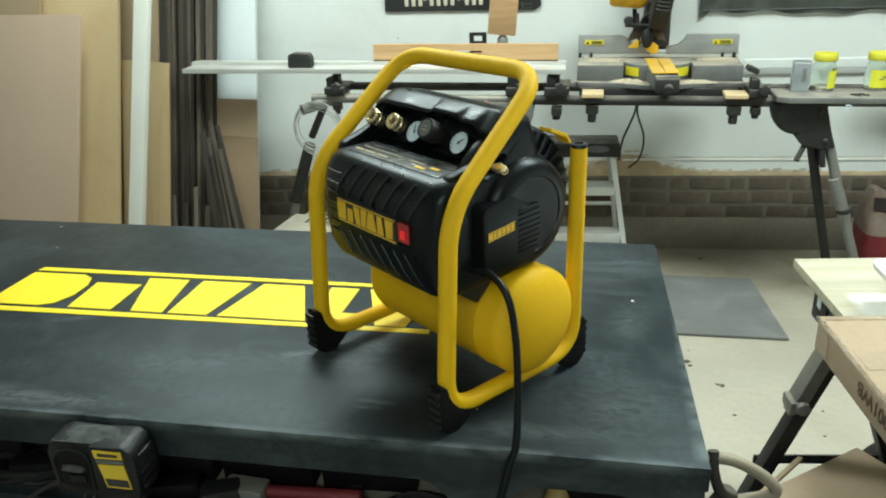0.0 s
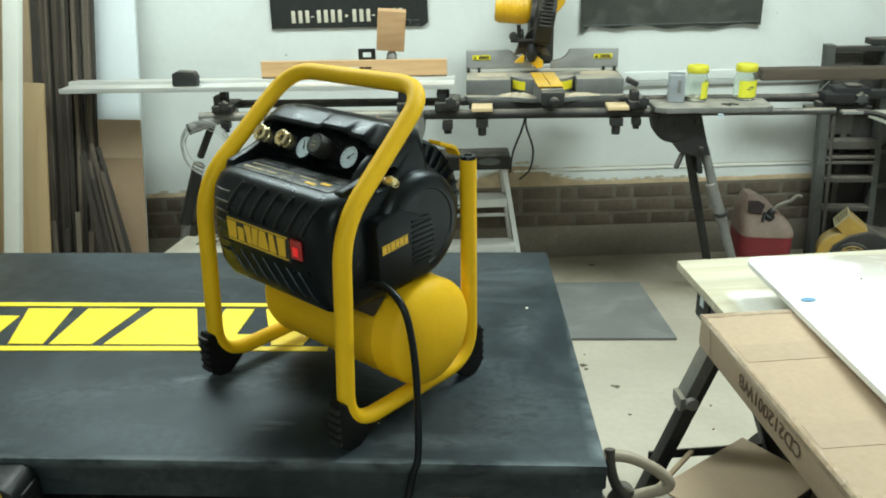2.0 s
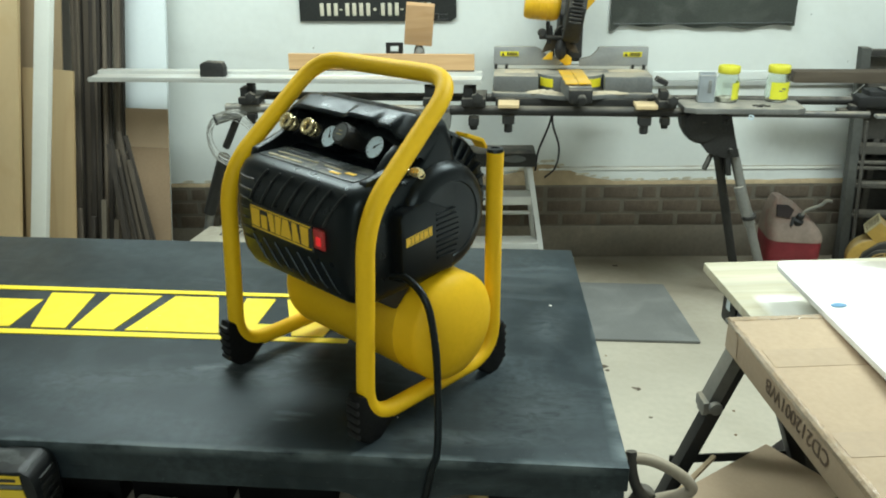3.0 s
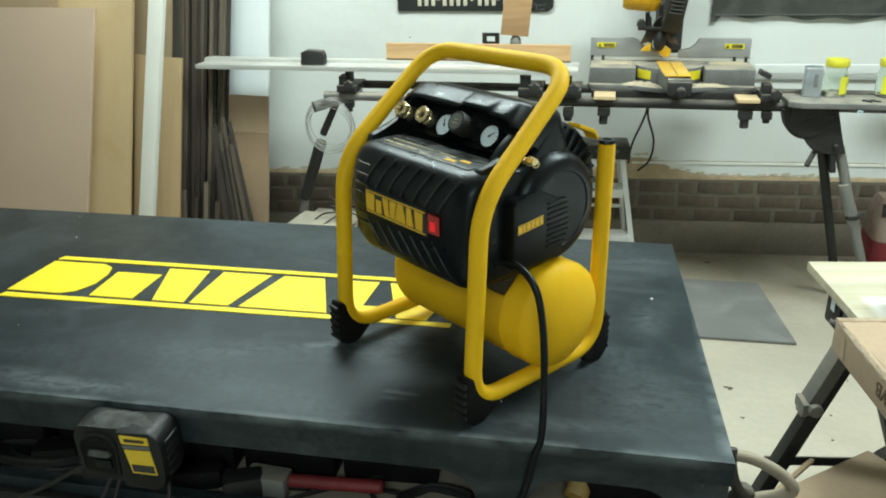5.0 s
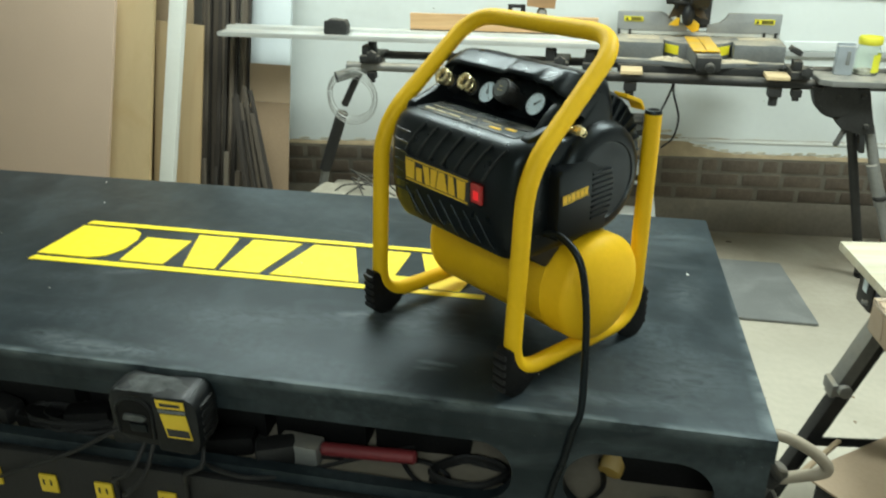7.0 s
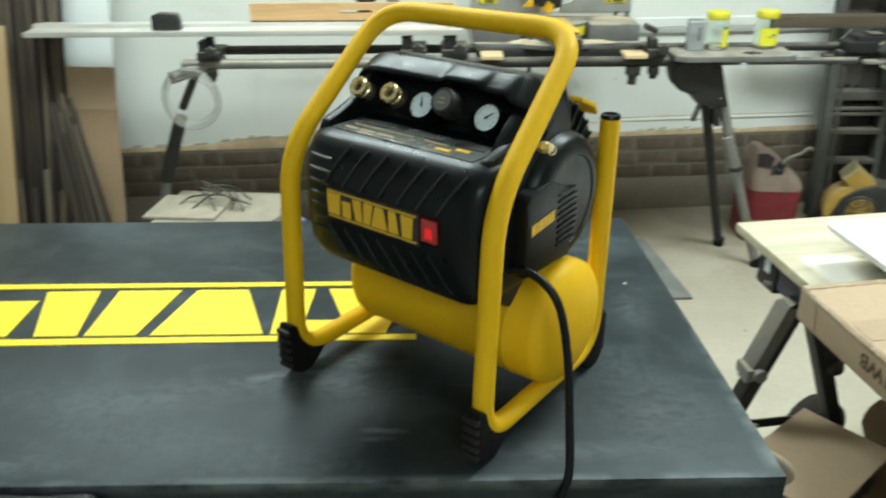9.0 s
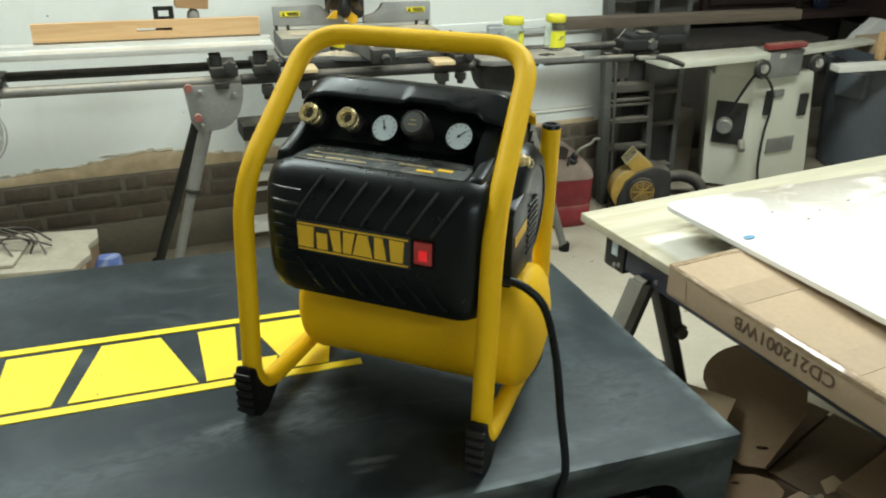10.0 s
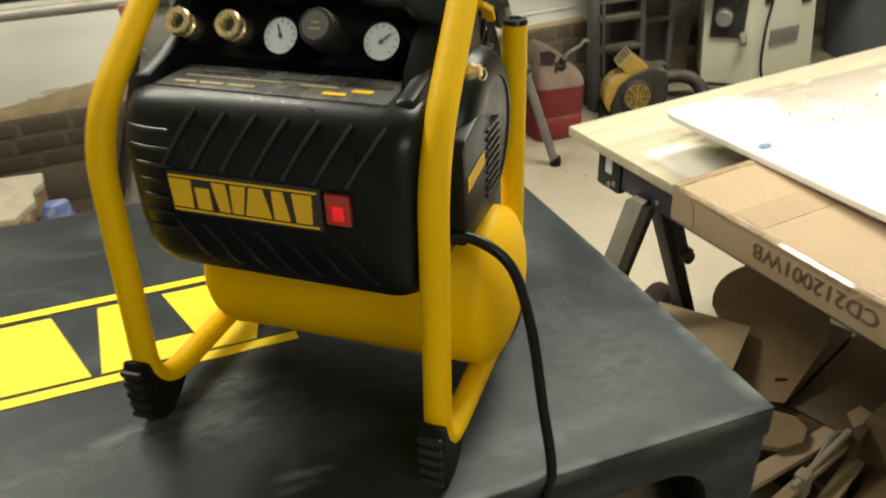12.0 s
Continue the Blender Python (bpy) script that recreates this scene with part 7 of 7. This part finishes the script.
part("board", bm, M["ply_sprayed"], tb, "pale plywood with white overspray and a dark patch of spray and painted shade")

def sawhorse(m):
    h = thing("sawhorse", "folding black and blue metal sawhorse with splayed legs", "sawhorse", m, group="sawhorses under the board")
    b = BM()
    box(b, -0.022, 0.022, -1.12, -0.061, 0.566, 0.6365, 0.004)
    part("top_beam", b, M["horse_blue"], h)
    b = BM()
    box(b, -0.026, 0.026, -0.06, 0.012, 0.553, 0.634, 0.006)
    part("end_plate", b, M["black_soft"], h)
    b = BM()
    box(b, -0.028, -0.0265, -0.036, -0.016, 0.590, 0.626, 0)
    part("sticker", b, M["dial"], h, "small pale sticker")
    for y, z in ((-0.045, 0.572), (-0.03, 0.566), (-0.17, 0.585), (-0.25, 0.600)):
        b = BM()
        lathe(b, [(0.006, -0.006), (0.006, 0.002), (0.003, 0.004)], aim((-0.0225 if y < -0.06 else -0.0265, y, z), (-1, 0, 0)), 10)
        part("rivet", b, M["steel_grey"], h)
    for y in (-0.13, -1.05):
        for s in (-1, 1):
            b = BM()
            prism(b, [(s * 0.0, 0.575), (s * 0.03, 0.585), (s * 0.245, 0.0), (s * 0.215, 0.0)], "y", y - 0.018 + 0.004 * s, y + 0.018 + 0.004 * s, 0.003)
            leg = part("leg", b, M["black_soft"], h)
            if s < 0:
                b = BM()
                prism(b, [(-0.031, 0.582), (-0.098, 0.400), (-0.108, 0.400), (-0.042, 0.577)], "y", y - 0.021, y + 0.013, 0.0005)
                part("leg_face", b, M["galv"], leg, "dusty galvanised leg face")
            b = BM()
            prism(b, [(s * 0.018, 0.572), (s * 0.046, 0.572), (s * 0.104, 0.415), (s * 0.076, 0.415)], "y", y - 0.0225, y + 0.0225, 0.002)
            part("leg_sleeve", b, M["galv" if s < 0 else "black_dusty"], leg)
            b = BM()
            box(b, s * 0.092 - 0.017, s * 0.092 + 0.017, y - 0.0265, y + 0.0245, 0.405, 0.434, 0.006)
            lathe(b, [(0.014, 0), (0.014, 0.012), (0.008, 0.015)], aim((s * 0.085, y - 0.0275, 0.425), (0, -1, 0)), 14)
            part("lock_knob", b, M["galv" if s < 0 else "black_dusty"], leg)
        b = BM()
        box(b, -0.15, 0.15, y + 0.025, y + 0.03, 0.24, 0.262, 0.001)
        part("spreader", b, M["black_dusty"], h)
    return h


hs = sawhorse(TB @ pose(0.05, -0.085, 0, 0, 0, 0))
copy_thing(hs, SIZE @ TB @ pose(1.15, -0.085, 0))

# long carton on the board
CB = pose(0.676, 1.958, 0.683, 0, 0, 7.8)
ct = thing("long_carton", "long flat brown carton with printed code, wrapped in film", "carton", CB)
bm = BM()
box(bm, 0, 0.30, -1.25, 0, 0.0005, 0.061, 0.004)
part("carton_body", bm, M["card"], ct, "brown cardboard")
for y0, y1 in ((-0.17, -0.115), (-0.40, -0.345)):
    bm = BM()
    box(bm, 0.01, 0.20, y0, y1, 0.0612, 0.0618, 0)
    part("packing_tape", bm, M["tape"], ct, "brown packing tape")
bm = BM()
rings = []
for i in range(140):
    y = -1.2 * i / 139
    d = 0.002 * noise.noise((y * 22, 0, 0)) + 0.0022 * noise.noise((y * 90, 3, 0))
    w = 0.003 + 0.006 * min(1, i / 60)
    rings.append([(-0.0012, y, 0.057 - w + d), (-0.0016, y, 0.058), (0.002, y, 0.0622), (w + d * 2, y, 0.0622), (w + d * 2, y, 0.0614), (0.002, y, 0.0612)])
loft(bm, rings)
part("film_edge", bm, M["film"], ct, "crinkled clear film along the edge")
bm = BM()
rings = []
for i in range(46):
    x = -0.001 + 0.30 * i / 45
    d = 0.0012 * noise.noise((x * 60, 4, 0)) + 0.0022 * noise.noise((x * 22, 9, 0))
    rings.append([(x, 0.0012, 0.052), (x, 0.0016, 0.0625), (x, -0.010 + 2 * d, 0.0628 + 0.3 * abs(d)), (x, -0.012 + 2 * d, 0.0612), (x, -0.002, 0.0608), (x, 0.0002, 0.052)])
loft(bm, rings)
part("film_end", bm, M["film"], ct, "crinkled clear film over the end")
bm = BM()
prism(bm, [(-0.052, 0.008), (-0.001, 0.006), (-0.001, 0.0605), (-0.030, 0.0600), (-0.046, 0.045)], "x", -0.0011, -0.0004)
part("end_patch", bm, M["tape"], ct, "glossy tape patch at the corner")


def lettering(text, size, m, material, parent, name):
    c = bpy.data.curves.new(name, "FONT")
    c.body, c.size, c.extrude, c.align_x, c.align_y = text, size, 0.0003, "CENTER", "CENTER"
    c.space_character, c.offset = 1.03, 0.0004
    ob = new(name, c)
    me = bpy.data.meshes.new_from_object(ob.evaluated_get(bpy.context.evaluated_depsgraph_get()))
    bpy.data.objects.remove(ob)
    me.materials.clear()
    me.materials.append(material)
    o = new(name, me)
    o.parent, o.matrix_basis = parent, m
    return o


LT = Matrix(((0, 0, -1, -0.0008), (1, 0, 0, -0.270), (0, -1, 0, 0.033), (0, 0, 0, 1)))
lettering("CD212001WB", 0.033, LT, M["code_ink"], ct, "printed_code")

bm = BM()
box(bm, 0.16, 0.28, -1.2, -0.02, 0, 0.0255, 0.002)
solo("spacer_board", bm, M["pine"], "pale spacer board under the long carton", "board", pose(0.676, 1.958, 0.6573, 0, 0, 7.8))

# white sheet on top of the carton
sh = thing("white_sheet", "large white melamine sheet with stains and a blue mark", "sheet", pose(0.826, 2.225, 0.734, -2.9, 0, 3.0))
bm = BM()
prism(bm, [(0.0, -1.35), (1.15, -1.35), (1.15, 0.0), (0.035, 0.0), (0.015, -0.004), (0.004, -0.015), (0.0, -0.035)], "z", 0, 0.011, 0.001)
part("panel", bm, M["sheet"], sh)
bm = BM()
prism(bm, [(x, y) for x, y in disc_poly(0, 0, 0.017, 14)], "z", 0.0122, 0.0130, 0, pose(0.0355, -0.233, 0, 0, 0, 10) @ Matrix.Diagonal((0.85, 0.5, 1, 1)))
part("blue_mark", bm, M["blue_ink"], sh, "small blue ink mark")
rnd = random.Random(17)
for k in range(9):
    bm = BM()
    prism(bm, disc_poly(rnd.uniform(0.15, 0.6), rnd.uniform(-0.6, -0.03), rnd.uniform(0.0012, 0.003), 8), "z", 0.0122, 0.0128)
    part("speck", bm, M["overspray_dark"], sh)
bm = BM()
prism(bm, [(0.95, 0.6575), (1.95, 0.6575), (1.95, 0.7405), (0.95, 0.7910)], "x", 1.28, 1.36, 0.001)
solo("batten", bm, M["pine"], "pale wedge-shaped batten under the white sheet", "batten")

# ---- under the sawhorse table ----
bent = thing("bent_pipe_handle", "dusty bent pipe handle on the bench end", "handle", pose(0, 0, 0))
bm = BM()
tube(bm, glide([(0.435, 1.70, 0.625), (0.475, 1.70, 0.628), (0.515, 1.70, 0.624), (0.555, 1.70, 0.603), (0.578, 1.70, 0.580), (0.572, 1.70, 0.566), (0.535, 1.70, 0.553), (0.495, 1.70, 0.540), (0.435, 1.70, 0.525)]), 0.0095, 12)
part("pipe", bm, M["bent_pipe"], bent)
bm = BM()
box(bm, 0.4335, 0.45, 1.67, 1.73, 0.51, 0.66, 0.003)
part("mount_plate", bm, M["black_dusty"], bent)

bm = BM()
tube(bm, glide([(0.482, 1.70, 0.640), (0.484, 1.69, 0.610), (0.494, 1.685, 0.580), (0.510, 1.685, 0.558)]), 0.0085, 10)
part("bow", bm, M["black_dusty"], bent, "dark curved bow")
bm = BM()
rod(bm, (0.495, 1.70, 0.535), (0.512, 1.695, 0.572), 0.016, 14, 0.004)
part("joint", bm, M["black_dusty"], bent)
bm = BM()
tube(bm, glide([(0.455, 1.70, 0.62), (0.462, 1.69, 0.585), (0.480, 1.685, 0.55), (0.505, 1.69, 0.53), (0.520, 1.69, 0.50)]), 0.0025, 8)
part("wire", bm, M["galv"], bent)

# labelled can below the pipe handle
can = thing("spray_can", "dusty metal can with a pale blue-white label", "can", pose(0.545, 1.735, 0.31, 8, 12, 0))
bm = BM()
lathe(bm, [(0.028, 0), (0.031, 0.003), (0.031, 0.150), (0.028, 0.158), (0.014, 0.172), (0.012, 0.190), (0.001, 0.190)], None, 24)
part("can_body", bm, M["galv"], can)
bm = BM()
prism(bm, disc_poly(0, 0, 0.0316, 16, -150, -20) + disc_poly(0, 0, 0.0311, 16, -150, -20)[::-1], "z", 0.05, 0.14)
lb3 = part("label", bm, M["dial"], can, "pale label")
bm = BM()
prism(bm, disc_poly(0, 0, 0.0322, 8, -110, -60) + disc_poly(0, 0, 0.0317, 8, -110, -60)[::-1], "z", 0.09, 0.12)
part("label_patch", bm, M["blue_ink"], lb3)

# crate with a cardboard sheet on it
CR = pose(0.8325, 2.0625, 0, 0, 0, -50.6)
cr = thing("crate", "dark dusty plastic crate under the table edge", "crate", CR)
for x0, x1, y0, y1, z0, z1 in ((-0.088, 0.088, -0.118, -0.112, 0.006, 0.296), (-0.088, 0.088, 0.112, 0.118, 0.006, 0.296), (-0.088, -0.082, -0.111, 0.111, 0.006, 0.296),
                               (0.082, 0.088, -0.111, 0.111, 0.006, 0.296), (-0.088, 0.088, -0.118, 0.118, 0.0, 0.0055)):
    bm = BM()
    box(bm, x0, x1, y0, y1, z0, z1, 0.001)
    part("crate_side", bm, M["black_dusty"], cr)
for k in range(3):
    bm = BM()
    box(bm, 0.0885, 0.094, -0.11 + 0.075 * k, -0.075 + 0.075 * k, 0.02, 0.28, 0.002)
    part("crate_rib", bm, M["black_dusty"], cr)
bm = BM()
prism(bm, [(-0.097, -0.16), (0.099, -0.15), (0.097, 0.126), (-0.095, 0.128)], "z", 0.2965, 0.3015, 0.001)
solo("cardboard_sheet", bm, M["card"], "flat tan cardboard sheet lying on a crate", "cardboard", CR)
bm = BM()
box(bm, -0.09, 0.07, -0.005, 0.005, 0, 0.008, 0.001)
solo("offcut", bm, M["hardboard"], "thin wooden offcut on the crate edge", "offcut", pose(0.70, 2.10, 0.302, 0, 0, 52))

bm = BM()
pierced(bm, [(-0.10, -0.03), (0.02, -0.05), (0.06, -0.035), (0.075, 0.0), (0.06, 0.03), (0.02, 0.045), (-0.10, 0.04)], [capsule(-0.03, -0.012, 0.012, 0.020)], "z", 0, 0.012)
solo("wooden_paddle", bm, M["card_dark_shaded"], "rounded tan wooden board with a hole", "board", pose(0.90, 1.885, 0.205, 4, -6, -30))
# carton added to fill the dark area; shade is in its colour
bm = BM()
box(bm, -0.16, 0.16, -0.14, 0.14, 0, 0.200, 0.004)
oc = thing("old_carton", "dark brown carton with under-table shade in its colour", "carton", pose(1.13, 1.99, 0, 0, 0, 24))
part("carton_body", bm, M["card_deep_shaded"], oc)
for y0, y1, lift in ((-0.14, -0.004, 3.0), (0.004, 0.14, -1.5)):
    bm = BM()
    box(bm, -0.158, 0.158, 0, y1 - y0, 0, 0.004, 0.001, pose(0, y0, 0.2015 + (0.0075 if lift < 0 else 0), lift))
    part("flap", bm, M["card_deep_shaded"], oc)
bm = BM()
# sheet in darkened card, for the shade of the carton above
SLOPE = Matrix.Translation((1.02, 2.02, 0.262)) @ Matrix.Rotation(radians(17), 4, "Y").inverted() @ Matrix.Rotation(radians(10), 4, "X") @ Matrix.Rotation(radians(-35), 4, "Z")
arch = [(0.118 * math.cos(radians(a)), 0.125 + 0.112 * math.sin(radians(a))) for a in range(-10, 191, 12)]
pierced(bm, arch + [(-0.085, 0.02), (-0.088, -0.075), (-0.035, -0.118), (0.010, -0.122), (0.055, -0.050), (0.105, 0.03)], [capsule(-0.004, 0.020, -0.074, -0.066)], "z", 0, 0.005)
bmesh.ops.transform(bm, matrix=SLOPE, verts=bm.verts[:])
solo("arched_cardboard", bm, M["card_dark_shaded"], "brown round-topped cardboard sheet with a hand hole in the clutter", "cardboard")
bm = BM()
prism(bm, disc_poly(0, 0, 0.085, 24), "y", -0.03, 0.03, 0.012)
solo("caster_wheel", bm, M["drum_brown"], "dusty brown wheel on the floor", "wheel", pose(1.02, 2.42, 0.085, 0, 0, 25))
for k, (x, y, z, l, w, rz, ry, mt) in enumerate(((0.95, 1.83, 0.185, 0.34, 0.035, 8, -4, "card"), (0.96, 1.80, 0.165, 0.30, 0.022, 16, -6, "hardboard"), (0.98, 1.70, 0.10, 0.44, 0.06, 28, -3, "card_dark_shaded"),
                                                 (0.88, 1.66, 0.085, 0.38, 0.045, 20, -2, "hardboard"), (0.80, 1.58, 0.05, 0.45, 0.05, 30, 0, "card"), (1.02, 1.62, 0.06, 0.34, 0.2, -20, 2, "card_dark_shaded"),
                                                 (0.92, 1.74, 0.13, 0.30, 0.03, 24, -5, "card"))):
    bm = BM()
    box(bm, -l / 2, l / 2, -w / 2, w / 2, 0, 0.014, 0.002)
    solo("scrap_board", bm, M[mt], "dusty offcut of wood lying under the table", "offcut", pose(x, y, z, 0, ry, rz), "offcuts under the table")
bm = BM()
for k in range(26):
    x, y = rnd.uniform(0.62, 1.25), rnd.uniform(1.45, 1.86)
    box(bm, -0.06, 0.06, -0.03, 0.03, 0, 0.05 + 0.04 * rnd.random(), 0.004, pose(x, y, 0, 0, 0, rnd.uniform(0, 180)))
solo("scrap_heap", bm, M["card_dark_shaded"], "heap of dusty brown cardboard and wood scraps", "scraps", kind="stuff")
bc = thing("bar_clamp", "dusty bar clamp lying on offcuts under the table", "clamp", pose(0.98, 1.80, 0.20, 0, -8, 18))
bm = BM()
box(bm, -0.12, 0.06, -0.005, 0.005, 0, 0.016, 0.002)
part("bar", bm, M["bent_pipe"], bc)
bm = BM()
box(bm, -0.10, -0.075, -0.012, 0.012, -0.04, 0.02, 0.004)
part("jaw", bm, M["bent_pipe"], bc)
bm = BM()
tube(bm, glide([(-0.10, -0.01, -0.045), (-0.06, 0.005, -0.035), (-0.02, 0.01, -0.010), (0.04, 0.015, 0.004), (0.07, 0.0, -0.012)]), 0.006, 8)
part("wire_handle", bm, M["galv"], bc)
bx = BM()
box(bx, -0.13, 0.13, -0.16, 0.16, 0, 0.22, 0.004)
solo("carton", bx, M["card_dark_shaded"], "closed brown carton under the table", "carton", pose(1.26, 1.72, 0, 0, 0, 18))

# ---- bricks of the wall: two courses of stretchers, a top course of stretchers and headers in turn ----
bm = BM()
box(bm, -0.0735, 0.0735, -0.014, 0.03, 0.003, 0.0505, 0.0025)
full = mesh_of("brick", bm, M["brick"])
bm = BM()
box(bm, -0.0295, 0.0295, -0.014, 0.03, 0.003, 0.0505, 0.0025)
half = mesh_of("brick", bm, M["brick"])
rnd = random.Random(2)
for c in range(3):
    z = 0.1505 + 0.0615 * c
    x, k = -3.235 + (0.0, 0.097, 0.118)[c], 0
    while x < EDGE + 0.15:
        short = c == 2 and k % 2
        o = new("brick", half if short else full)
        o.parent = wall_back
        o.matrix_basis = pose(x, rnd.uniform(-0.0015, 0.0015), z, 0, 0, rnd.uniform(-0.5, 0.5))
        x += 0.121 if c == 2 else 0.166
        k += 1
